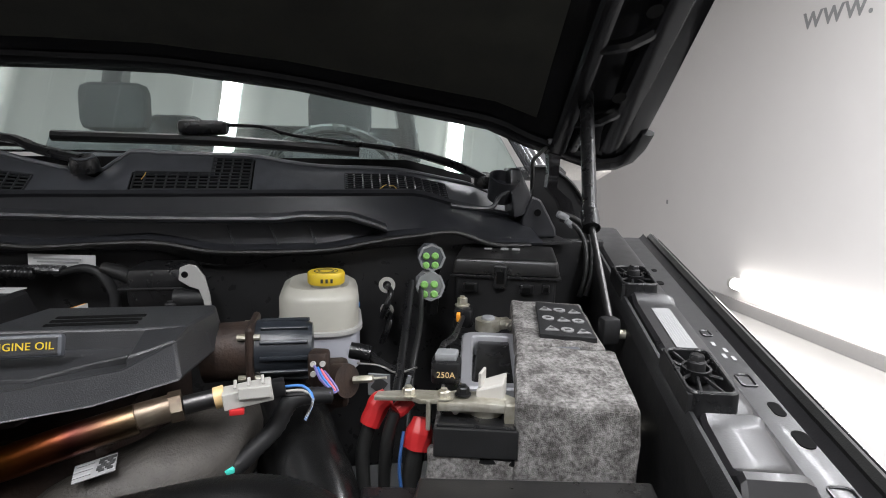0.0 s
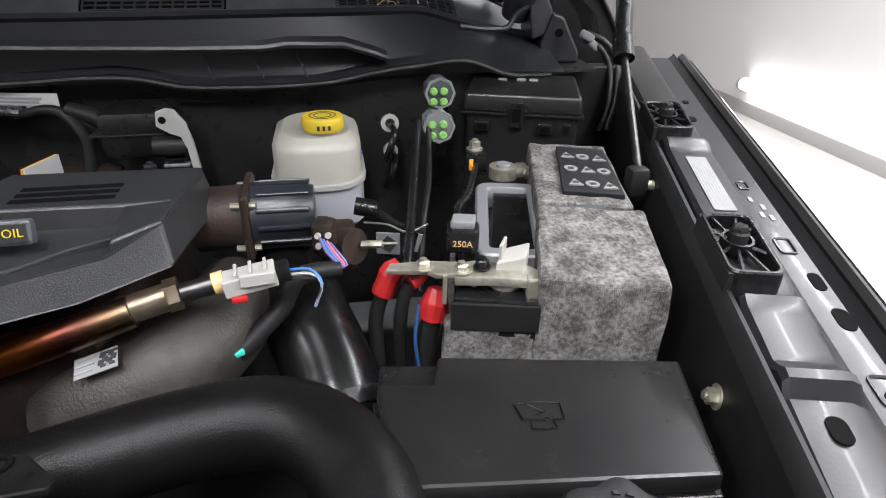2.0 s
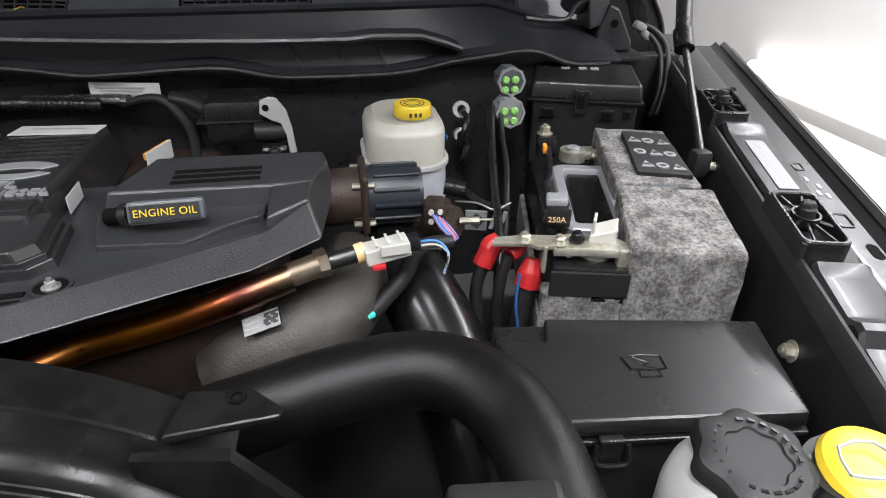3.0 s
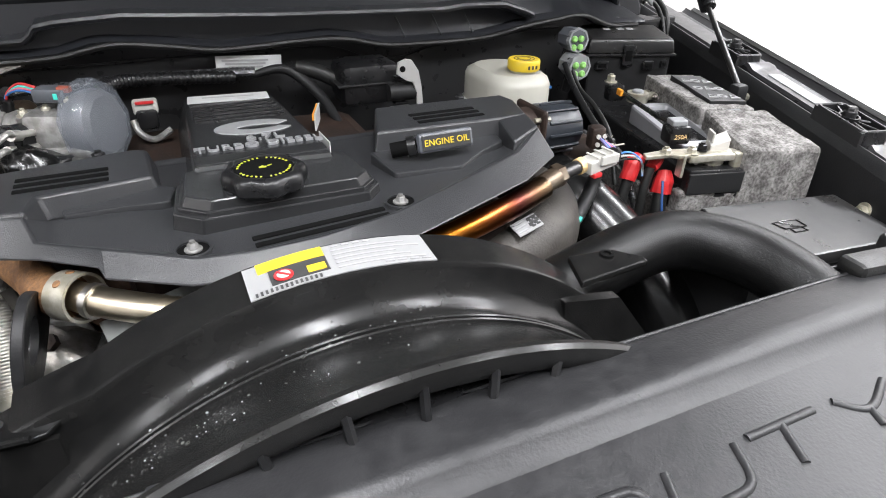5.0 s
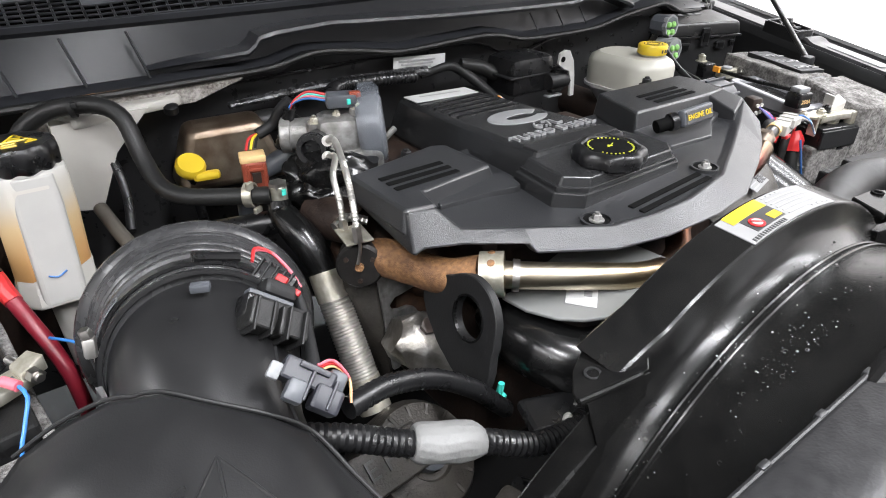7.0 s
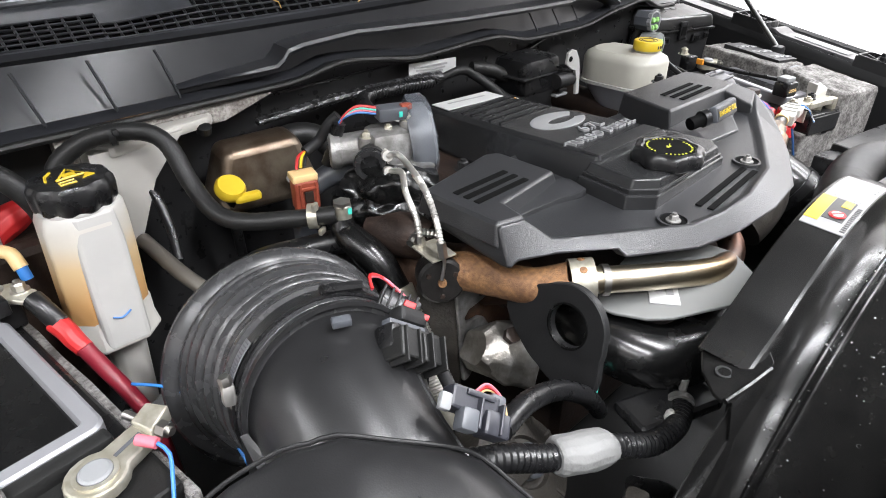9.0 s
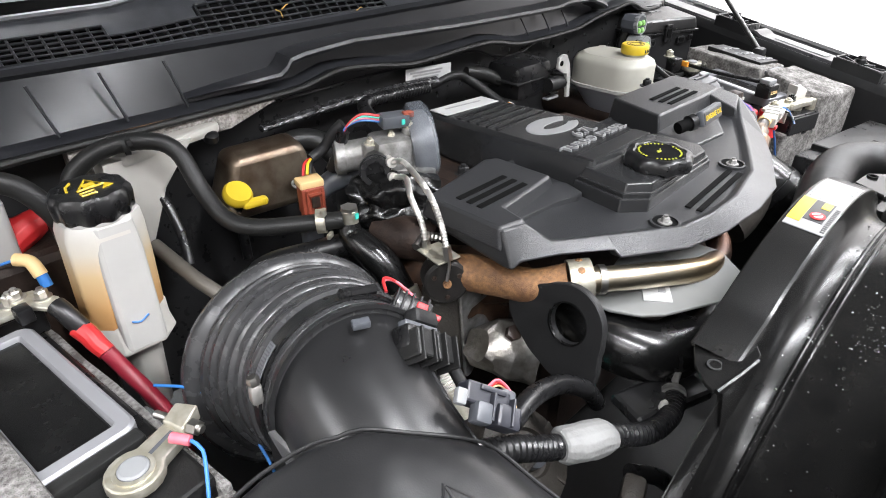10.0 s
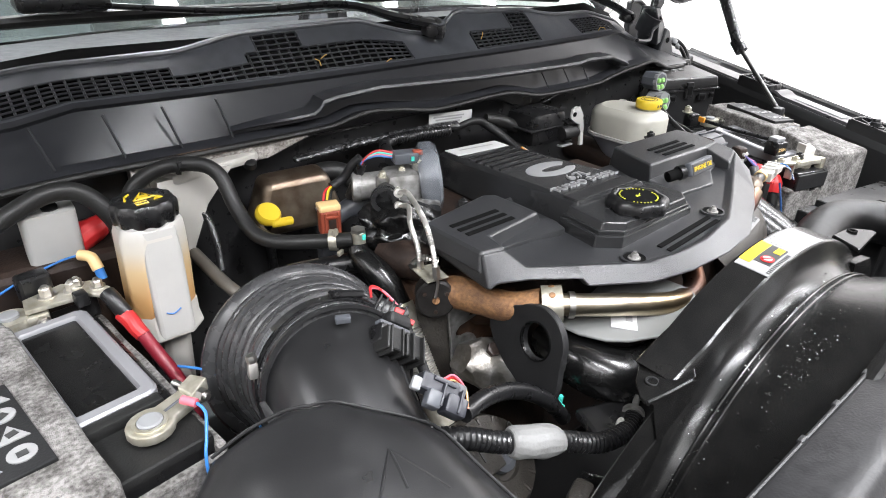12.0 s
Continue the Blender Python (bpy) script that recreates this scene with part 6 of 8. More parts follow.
def hoop_patch(a0, a1, y0, y1, lift=0.0008):
    rows = []
    for k in range(9):
        a = a0 + (a1 - a0) * k / 8
        rows.append([on_hoop(a, y0, lift), on_hoop(a, y1, lift), on_hoop(a, y1, lift - 0.0008), on_hoop(a, y0, lift - 0.0008)])
    return loft(rows)


stk = part("warning_sticker", hoop_patch(-13, 7, 0.347, 0.380), DULL_PAPER, shroud, "white and yellow fan warning sticker")
part("yellow_panel", hoop_patch(-11.6, -4.6, 0.3695, 0.380, 0.0013), YELLOW, stk)
part("black_panel", hoop_patch(-10.6, -4.6, 0.3535, 0.3690, 0.0013), INK, stk)
part("red_sign", lathe([(0.0062, 0), (0.0062, 0.0006)], on_hoop(-9.2, 0.3600, 0.0014), (-0.08, 0, 1), 24), RED, stk)
part("sign_face", lathe([(0.0042, 0), (0.0042, 0.0005)], on_hoop(-9.2, 0.3600, 0.0021), (-0.08, 0, 1), 24), PAPER, stk)
part("sign_bar", box(on_hoop(-9.2, 0.3600, 0.0029), (0.010, 0.0016, 0.0005), 0, rz=-40), RED, stk)
part("yellow_sign", hoop_patch(-6.8, -4.9, 0.355, 0.3620, 0.0018), YELLOW, stk)
for k in range(5):
    part("print_line", hoop_patch(-3.8, 6.0 - (k % 3) * 1.5, 0.3525 + 0.0048 * k, 0.3540 + 0.0048 * k, 0.0012), GREY_INK, stk)
for k in range(4):
    part("print_table", hoop_patch(1.2 + 1.4 * k, 2.2 + 1.4 * k, 0.3495, 0.3512, 0.0013), GREY_INK, stk)
    part("print_table", hoop_patch(-3.6 + 1.2 * k, -2.8 + 1.2 * k, 0.3765, 0.3782, 0.0013), GREY_INK, stk)
for k in range(14):
    part("bar_code", hoop_patch(-12.4 + 0.5 * k, -12.15 + 0.5 * k, 0.3480, 0.3515, 0.0012), INK, stk)
random.seed(4)
DROP = material("dried_water_drop", (0.05, 0.05, 0.048), 0.12, spec=0.6, amount=0.5)
drops, pale = [], []
for k in range(360):
    if k % 3 == 0:
        a, y = random.gauss(-24, 7), random.gauss(0.292, 0.010)
    elif k % 3 == 1:
        a, y = random.uniform(-56, 20), random.gauss(0.3285, 0.006)
    else:
        a, y = random.uniform(-58, 10), random.uniform(0.262, 0.340)
    y = max(0.258, min(0.344, y))
    r = lerp_table(HOOP_TOP, y) - SC.z
    size = random.uniform(0.0002, 0.0006) * (1.9 if k % 11 == 0 else 1)
    ar = radians(a)
    at = (SC.x + r * math.sin(ar), y, SC.z + r * math.cos(ar))
    if k % 17 == 0:
        drops.append(ring(at, (math.sin(ar), 0, math.cos(ar)), size * 2.0, size * 0.5, 0.0006, 12))
    else:
        (pale if k % 4 == 0 else drops).append(lathe([(size, 0), (size * 0.85, size * 0.5), (size * 0.4, size * 0.75)], at, (math.sin(ar), 0, math.cos(ar)), 7))
tagged(part("water_spots", join(*drops), DROP, shroud, "dried dark water spots"), kind="stuff")
tagged(part("specks", join(*pale), GREY_PLASTIC, shroud, "small pale specks"), kind="stuff")
fan = thing("cooling_fan", (-0.415, 0.30, 0.998), "black cooling fan inside the shroud", "fan")
part("hub", lathe([(0.08, -0.03), (0.08, 0.03), (0.06, 0.04)], (-0.415, 0.30, 0.998), (0, 1, 0), 28), BLACK_MATT, fan)
for k in range(9):
    m = Matrix.Translation((-0.415, 0.30, 0.998)) @ Matrix.Rotation(2 * math.pi * k / 9, 4, "Y")
    b = box((0, 0, 0.19), (0.11, 0.004, 0.24), 0.001, rz=35)
    b.transform(m)
    part("blade", b, BLACK_MATT, fan)

# ---- panel over the radiator ----
rad = thing("radiator_cover", (CX, 0.15, 1.30), "dusty grey radiator cover panel with raised lettering", "radiator cover")
pr = [(0.250, 1.20), (0.250, 1.3240), (0.2490, 1.3272), (0.2465, 1.3285), (0.236, 1.3304), (0.222, 1.3328), (0.214, 1.3338), (0.2095, 1.3332), (0.2055, 1.3305), (0.2015, 1.3265), (0.195, 1.3242), (0.06, 1.3112), (-0.02, 1.300), (-0.10, 1.28), (-0.14, 1.20), (-0.13, 1.20), (-0.09, 1.27), (0.05, 1.30), (0.240, 1.320), (0.242, 1.20)]
part("panel", loft([[(x, y, z - 0.05 * abs(x - CX) ** 3) for y, z in pr] for x in (-0.93, -0.85, -0.75, -0.6, CX, -0.3, -0.2, -0.1, -0.03)]), PANEL, rad, "", 50)
part("rear_lip", tube([(x, 0.2500, 1.3265 - 0.05 * abs(x - CX) ** 3) for x in (-0.92, -0.8, -0.6, CX, -0.3, -0.2, -0.1, -0.04)], 0.0016, 0.03, 8), PANEL, rad, "pale worn rear lip")
for x in (-0.83, -0.772, -0.655, -0.60, -0.545):
    part("clip_notch", box((x, 0.2510, 1.3262), (0.008, 0.004, 0.004), 0.001), PANEL, rad)
part("corner_foam", box((-0.062, 0.247, 1.3300), (0.055, 0.022, 0.012), 0.004, rz=-6), RUBBER, rad, "black foam corner block")
STROKES = {
    "H": [[(0, 0), (0, 1)], [(0.95, 0), (0.95, 1)], [(0, 0.5), (0.95, 0.5)]],
    "E": [[(0, 0), (0, 1)], [(0, 1), (0.9, 1)], [(0, 0.5), (0.8, 0.5)], [(0, 0), (0.9, 0)]],
    "A": [[(-0.1, 0), (0.38, 0.97), (0.45, 1), (0.52, 0.97), (1.0, 0)], [(0.15, 0.35), (0.8, 0.35)]],
    "V": [[(0, 1), (0.42, 0.05), (0.48, 0), (0.54, 0.05), (1.0, 1)]],
    "Y": [[(0, 1), (0.46, 0.5), (0.98, 1)], [(0.46, 0.5), (0.46, 0)]],
    "D": [[(0, 0), (0, 1)], [(0, 1), (0.6, 1), (0.84, 0.94), (0.97, 0.72), (0.97, 0.32), (0.86, 0.08), (0.62, 0), (0, 0)]],
    "U": [[(0, 1), (0, 0.28), (0.08, 0.06), (0.26, 0), (0.72, 0), (0.90, 0.06), (0.98, 0.28), (0.98, 1)]],
    "T": [[(-0.04, 1), (1.04, 1)], [(0.5, 1), (0.5, 0)]]}


def on_panel(x, y):
    return (x, y, 1.3112 + 0.0963 * (y - 0.06) - 0.05 * abs(x - CX) ** 3 - 0.0009)


for ch, x in zip("HEAVYDUTY", (-0.699, -0.641, -0.583, -0.524, -0.464, -0.390, -0.332, -0.277, -0.215)):
    bars = []
    for line in STROKES[ch]:
        pts = [on_panel(x + 0.045 * u + 0.008 * (v - 1), 0.149 + 0.0215 * v) for u, v in line]
        bars.append(tube(pts, 0.0027, 0.003, 10))
    part("raised_letter", join(*bars), PANEL, rad, "", 60)
solo("radiator_core", box((CX, 0.20, 1.05), (0.9, 0.06, 0.3), 0.004), BLACK_MATT, "dark radiator below the cover panel", "radiator")

# ---- passenger side: battery ----
BP = uv_frame((-0.933, 0.555), 8, 0)


def at_p(bm):
    bm.transform(BP)
    return bm


def pbox(x0, x1, y0, y1, z0, z1, bevel=0.003):
    return at_p(box(((x0 + x1) / 2, (y0 + y1) / 2, (z0 + z1) / 2), (x1 - x0, y1 - y0, z1 - z0), bevel))


pb = thing("battery", (-1.02, 0.68, 1.08), "car battery half wrapped in grey felt with silver-framed top", "battery", "batteries")
part("case", pbox(-0.176, -0.004, 0.0, 0.285, 1.08, 1.262), BLACK, pb)
part("felt_side", felt_wear(pbox(-0.006, 0.002, -0.006, 0.29, 1.08, 1.258, 0.002)), FELT, pb, "grey felt sleeve side")
part("felt_front", felt_wear(pbox(-0.18, 0.002, -0.010, -0.002, 1.08, 1.252, 0.002)), FELT, pb)
part("felt_block", felt_wear(pbox(-0.20, -0.075, -0.012, 0.29, 1.10, 1.284, 0.006)), FELT, pb, "thick grey felt flap")
part("warning_plate", at_p(prism([(-0.185, 0.035), (-0.098, 0.035), (-0.102, 0.150), (-0.185, 0.150)], 1.28, 1.2868, 0.0006)), BLACK_MATT, pb, "black plate with white safety symbols")
for i in range(3):
    for j in range(4):
        u, v = -0.114 - 0.024 * i, 0.056 + 0.026 * j
        if (i + j) % 2 == 0:
            icon = at_p(lathe([(0.0095, 0), (0.0095, 0.0012)], (u, v, 1.2866), (0, 0, 1), 20))
        else:
            icon = at_p(prism([(u - 0.010, v - 0.009), (u + 0.010, v - 0.009), (u, v + 0.011)], 1.2866, 1.2878, 0))
        ic = part("symbol", icon, DULL_PAPER, pb)
        part("symbol_mark", at_p(box((u, v - 0.001, 1.2882), (0.007, 0.006, 0.0006), 0, rz=15 * j)), INK, ic)
part("silver_frame", at_p(frame_ring(-0.086, -0.014, 0.067, 0.240, 0.010, 0.0125, 1.258, lambda v: 1.279)), SILVER_PLASTIC, pb, "silver grey plastic top frame")
part("top_window", pbox(-0.078, -0.026, 0.076, 0.230, 1.262, 1.275, 0.002), GLOSS, pb, "glossy black top panel")
part("front_tray", pbox(-0.078, -0.004, 0.0, 0.066, 1.250, 1.266), RUBBER, pb)
part("tray_step", pbox(-0.080, -0.016, 0.056, 0.070, 1.262, 1.276), RUBBER, pb)
FC = BP @ pose(-0.037, 0.033, 1.2645, 0, 0, 17) @ Matrix.Scale(0.98, 4)
pts = [(0.0185 * math.cos(radians(a)), 0.0185 * math.sin(radians(a))) for a in range(40, 321, 20)] + [(0.036, -0.011), (0.048, -0.010), (0.050, 0.009), (0.036, 0.011)]
plate = prism(pts, 0.006, 0.0145, 0.002)
plate.transform(FC)
fcl = part("clamp", plate, ZINC, pb, "pale cast battery clamp")
for nm, bmx, mt in (("post", lathe([(0.0100, 0), (0.0097, 0.0165), (0.008, 0.0175)], (0, 0, 0), (0, 0, 1), 24), GREY_PLASTIC), ("collar", ring((0, 0, 0.0145), (0, 0, 1), 0.0102, 0.0028, 0.003, 24), ZINC),
                    ("slot", box((0.0225, 0, 0.0142), (0.022, 0.0028, 0.0012), 0), DARK_GREY), ("lug", prism([(0.034, -0.010), (0.052, -0.009), (0.050, 0.009), (0.036, 0.010)], 0.012, [0.019, 0.025, 0.023, 0.018], 0.0015), ZINC),
                    ("bolt", tube([(0.041, -0.020, 0.016), (0.041, 0.020, 0.016)], 0.003, seg=10), STEEL), ("nut", lathe([(0.0055, -0.004), (0.0055, 0.003)], (0.041, -0.013, 0.016), (0, 1, 0), 6), STEEL)):
    bmx.transform(FC)
    part(nm, bmx, mt, fcl)
clamp(pb, BP @ pose(-0.072, 0.262, 1.270, 0, 0, -10))
part("terminal_bridge", at_p(prism([(-0.060, 0.252), (-0.015, 0.246), (-0.002, 0.262), (-0.018, 0.285), (-0.056, 0.276)], 1.284, 1.289, 0.001)), ZINC, pb)
for u, v in ((-0.036, 0.268), (-0.014, 0.262)):
    part("nut", at_p(hexbolt((u, v, 1.289), 0.006, 0.009, washer=1.5)), STEEL, pb)
part("terminal_block", at_p(box((-0.040, 0.292, 1.292), (0.03, 0.02, 0.03), 0.004)), BLACK, pb)
part("small_block", at_p(box((-0.014, 0.240, 1.289), (0.012, 0.014, 0.014), 0.002)), BLACK, pb)
part("cable_lug", bevelled(prism([(-0.988, 0.822), (-0.966, 0.817), (-0.953, 0.792), (-0.952, 0.778), (-0.961, 0.774), (-0.970, 0.786), (-0.984, 0.802)], 1.2885, 1.2930, 0.001), 0.0006), ZINC, pb, "pale cable lug with two bolts")
for x, y in ((-0.979, 0.812), (-0.963, 0.798)):
    part("lug_bolt", hexbolt((x, y, 1.2930), 0.0052, 0.007, washer=1.4), STEEL, pb)
part("lug_foot", box((-0.975, 0.800, 1.276), (0.018, 0.016, 0.026), 0.003), BLACK, pb)
part("cable_end", tube([(-0.9585, 0.781, 1.2915), (-0.956, 0.775, 1.2880), (-0.953, 0.769, 1.2810), (-0.949, 0.763, 1.272)], 0.0080, 0.003, 12), BLACK, pb)
red_boot(pb, [(-0.9505, 0.766, 1.274), (-0.946, 0.753, 1.265), (-0.942, 0.741, 1.256)], [0.0078, 0.0084, 0.0080])
# the shade on this cable is in its colour
part("red_cable", tube([(-0.942, 0.741, 1.257), (-0.935, 0.729, 1.238), (-0.927, 0.712, 1.218), (-0.920, 0.694, 1.19), (-0.918, 0.685, 1.13)], 0.0066, 0.006, 12), SHADED_CRIMSON, pb, "thick crimson battery cable, darkened for shade")
red_boot(pb, [(-0.978, 0.885, 1.294), (-0.965, 0.887, 1.306), (-0.948, 0.890, 1.315), (-0.932, 0.892, 1.319)], [0.0125, 0.0165, 0.0155, 0.0115])
part("cable", tube([(-0.933, 0.892, 1.319), (-0.925, 0.91, 1.318), (-0.93, 0.93, 1.30)], 0.012, 0.006, 12), RUBBER, pb)
part("blue_wire", tube([(-1.06, 0.86, 1.275), (-1.02, 0.86, 1.292), (-0.985, 0.86, 1.302), (-0.965, 0.855, 1.306)], 0.0013, 0.006, 8), BLUE, pb)
part("tan_boot", tube([(-0.966, 0.855, 1.306), (-0.957, 0.846, 1.304), (-0.954, 0.838, 1.292)], 0.006, 0.004, 10), TAN, pb)
part("blue_crimp", tube([(-0.954, 0.838, 1.293), (-0.953, 0.834, 1.282)], 0.005, seg=10), BLUE, pb)
part("pink_crimp", tube([(-0.949, 0.582, 1.288), (-0.941, 0.572, 1.287)], 0.0036, seg=10), PINK, pb)
part("blue_wire", tube([(-0.941, 0.572, 1.287), (-0.938, 0.563, 1.283), (-0.944, 0.549, 1.272), (-0.950, 0.538, 1.258), (-0.951, 0.532, 1.22)], 0.0013, 0.005, 8), BLUE, pb)
part("blue_wire", tube([(-0.925, 0.70, 1.235), (-0.905, 0.675, 1.235), (-0.89, 0.645, 1.225), (-0.885, 0.60, 1.20), (-0.89, 0.56, 1.16)], 0.0013, 0.005, 8), BLUE, pb)
solo("bay_stain_tray", box((-1.02, 0.90, 1.20), (0.20, 0.08, 0.20), 0.01), DARK_RUST, "brown stained panel behind the battery", "panel")

# ---- coolant bottle ----
cb = thing("coolant_bottle", (-0.90, 0.80, 1.17), "translucent coolant bottle with amber coolant and black cap", "coolant bottle")


def facet(cx, cy, hx, hy, ch):
    return [(cx - hx + ch, cy - hy), (cx + hx - ch, cy - hy), (cx + hx, cy - hy + ch), (cx + hx, cy + hy - ch), (cx + hx - ch, cy + hy), (cx - hx + ch, cy + hy), (cx - hx, cy + hy - ch), (cx - hx, cy - hy + ch)]


def stackf(rows, bevel=0.0):
    return bevelled(loft([[(*p, z) for p in facet(cx, cy, hx, hy, ch)] for cx, cy, hx, hy, ch, z in rows]), bevel, 2, 40)


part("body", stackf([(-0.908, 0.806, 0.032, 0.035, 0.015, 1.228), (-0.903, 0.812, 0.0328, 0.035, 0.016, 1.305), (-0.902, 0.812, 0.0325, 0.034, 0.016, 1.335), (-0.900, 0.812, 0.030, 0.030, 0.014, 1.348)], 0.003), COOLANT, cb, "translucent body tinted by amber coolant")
# whitish block over the amber body paints the front facet's reflection
part("front_facet", stackf([(-0.905, 0.7740, 0.0185, 0.013, 0.003, 1.228), (-0.900, 0.7865, 0.0190, 0.0115, 0.003, 1.318), (-0.899, 0.7915, 0.0175, 0.0112, 0.003, 1.346)], 0.002), FACET, cb, "front facet, whitened for its reflection")
part("skirt", stackf([(-0.908, 0.800, 0.034, 0.0385, 0.016, 1.226), (-0.908, 0.801, 0.035, 0.0395, 0.016, 1.229), (-0.907, 0.804, 0.0325, 0.0365, 0.015, 1.240), (-0.905, 0.808, 0.032, 0.034, 0.015, 1.254)], 0.002), FROST, cb, "thin translucent skirt")
part("foot", stackf([(-0.906, 0.795, 0.013, 0.016, 0.006, 1.14), (-0.904, 0.795, 0.016, 0.02, 0.006, 1.228)], 0.002), FROST, cb)
part("neck", lathe([(0.028, 0), (0.031, 0.003), (0.031, 0.006), (0.027, 0.012)], (-0.902, 0.811, 1.343), (0, 0, 1), 28), FACET, cb)
cc = part("cap", lathe([(0.0290, 0), (0.0308, 0.002), (0.0318, 0.014), (0.0312, 0.020), (0.0285, 0.0235), (0.022, 0.0245)], (-0.902, 0.810, 1.347), (0, 0, 1), 96, 11, 0.035), BLACK, cb, "ribbed black pressure cap with yellow symbols")
part("symbol", tube([(-0.9116, 0.8020, 1.3722), (-0.8908, 0.8052, 1.3722), (-0.9004, 0.8228, 1.3722), (-0.9116, 0.8020, 1.3722)], 0.0011, 0.02, 5), YELLOW, cc)
part("symbol", box((-0.9012, 0.8100, 1.372), (0.010, 0.008, 0.001), 0), YELLOW, cc)
part("symbol", tube([(-0.9116, 0.7956, 1.3722), (-0.9004, 0.7972, 1.3722), (-0.9004, 0.7908, 1.3722), (-0.9116, 0.7900, 1.3722), (-0.9116, 0.7956, 1.3722)], 0.0010, 0.02, 5), YELLOW, cc)
part("symbol", prism([(-0.8940, 0.7964), (-0.8844, 0.7996), (-0.8892, 0.8068)], 1.3715, 1.3724, 0), YELLOW, cc)
part("symbol", tube([(-0.9188, 0.8068, 1.372), (-0.9172, 0.8164, 1.372), (-0.9116, 0.8244, 1.372)], 0.0012, 0.01, 5), YELLOW, cc)
part("level_mark", tube([(-0.912, 0.7640, 1.258), (-0.905, 0.7640, 1.255), (-0.897, 0.7645, 1.259)], 0.0009, 0.003, 5), BLUE, cb)
part("level_mark", box((-0.892, 0.7808, 1.334), (0.0025, 0.001, 0.006), 0), BLUE, cb)
# the white degas tank and its arm
tank = thing("overflow_tank", (-0.85, 0.90, 1.25), "translucent white plastic overflow tank with bracket arm", "overflow tank")
part("arm", prism([(-0.85, 0.880), (-0.74, 0.905), (-0.733, 0.915), (-0.738, 0.926), (-0.87, 0.915)], 1.350, 1.362, 0.004), FROST, tank)
part("web", loft([[(-0.868, 0.885, 1.262), (-0.846, 0.875, 1.262), (-0.846, 0.90, 1.262), (-0.868, 0.905, 1.262)], [(-0.872, 0.885, 1.32), (-0.818, 0.878, 1.32), (-0.818, 0.905, 1.32), (-0.872, 0.91, 1.32)], [(-0.870, 0.880, 1.358), (-0.775, 0.893, 1.358), (-0.775, 0.912, 1.358), (-0.870, 0.915, 1.358)]]), FROST, tank)
part("side_tank", stack([(-0.985, 0.89, 0.026, 0.022, 0.006, 1.26), (-0.982, 0.89, 0.026, 0.022, 0.006, 1.352)]), MILKY, tank)
for x, y, z in ((-0.820, 0.895, 1.361), (-0.978, 0.885, 1.352), (-0.75, 0.903, 1.350)):
    part("push_pin", lathe([(0.008, -0.004), (0.008, 0.004), (0.004, 0.006)], (x, y, z), (0, -0.4, 1), 14), BLACK, tank)
ch = thing("coolant_hose", (-0.83, 0.86, 1.35), "black rubber coolant hose looping to a banjo fitting", "hose")
part("tube", tube([(-0.905, 0.88, 1.330), (-0.895, 0.885, 1.356), (-0.865, 0.880, 1.374), (-0.828, 0.868, 1.376), (-0.808, 0.852, 1.364), (-0.803, 0.825, 1.330), (-0.797, 0.795, 1.307), (-0.780, 0.770, 1.300), (-0.745, 0.742, 1.301), (-0.712, 0.716, 1.304)], 0.0086, 0.004, 16, 0.03, 2), RUBBER, ch, "", 88)
part("cable_tie", ring((-0.846, 0.874, 1.3755), (0.93, -0.3, 0.05), 0.0088, 0.0016, 0.005, 20), BLACK_MATT, ch, "black tie round the hose")
part("tie_head", box((-0.846, 0.8635, 1.380), (0.005, 0.006, 0.006), 0.001), BLACK_MATT, ch)
solo("coolant_hose", tube([(-1.08, 0.84, 1.335), (-1.02, 0.865, 1.358), (-0.975, 0.875, 1.372), (-0.945, 0.872, 1.365), (-0.925, 0.86, 1.335), (-0.92, 0.86, 1.30)], 0.010, 0.006, 14), RUBBER, "black rubber hose passing over the battery", "hose")
bj = thing("banjo_fitting", (-0.708, 0.712, 1.305), "banjo bolt and spring clip on a hose end", "fitting")
part("bolt", lathe([(0.0085, -0.012), (0.0085, 0.006), (0.006, 0.008)], (-0.706, 0.714, 1.307), (0, 0, 1), 20), ZINC, bj)
part("head", lathe([(0.009, 0), (0.009, 0.005)], (-0.706, 0.714, 1.312), (0, 0, 1), 6), STEEL, bj)
part("mark", box((-0.704, 0.7045, 1.309), (0.004, 0.001, 0.006), 0), TEAL, bj)
part("spring_clip", ring((-0.729, 0.730, 1.303), (0.75, -0.6, 0.05), 0.0105, 0.002, 0.009, 20), ZINC, bj)
part("clip_ear", box((-0.731, 0.722, 1.316), (0.008, 0.004, 0.008), 0.001, rz=30), ZINC, bj)
part("clip_ear", box((-0.727, 0.720, 1.290), (0.010, 0.004, 0.006), 0.001, rz=30), ZINC, bj)
part("elbow", tube([(-0.706, 0.716, 1.298), (-0.707, 0.712, 1.286), (-0.704, 0.696, 1.277), (-0.697, 0.674, 1.262), (-0.691, 0.655, 1.236)], [0.011, 0.0145, 0.0165, 0.016, 0.0145], 0.005, 20), GLOSS, bj, "glossy black elbow")
part("braided_pipe", tube([(-0.692, 0.652, 1.236), (-0.692, 0.632, 1.206), (-0.691, 0.606, 1.168), (-0.690, 0.582, 1.132)], 0.0148, 0.0016, 20, 0.09), CASE_STEEL, bj, "corrugated braided steel pipe")
part("sleeve", tube([(-0.692, 0.654, 1.239), (-0.692, 0.638, 1.215)], 0.0166, seg=20), ZINC, bj)
part("sleeve", tube([(-0.6905, 0.592, 1.146), (-0.689, 0.572, 1.118)], 0.0164, seg=20), ZINC, bj)
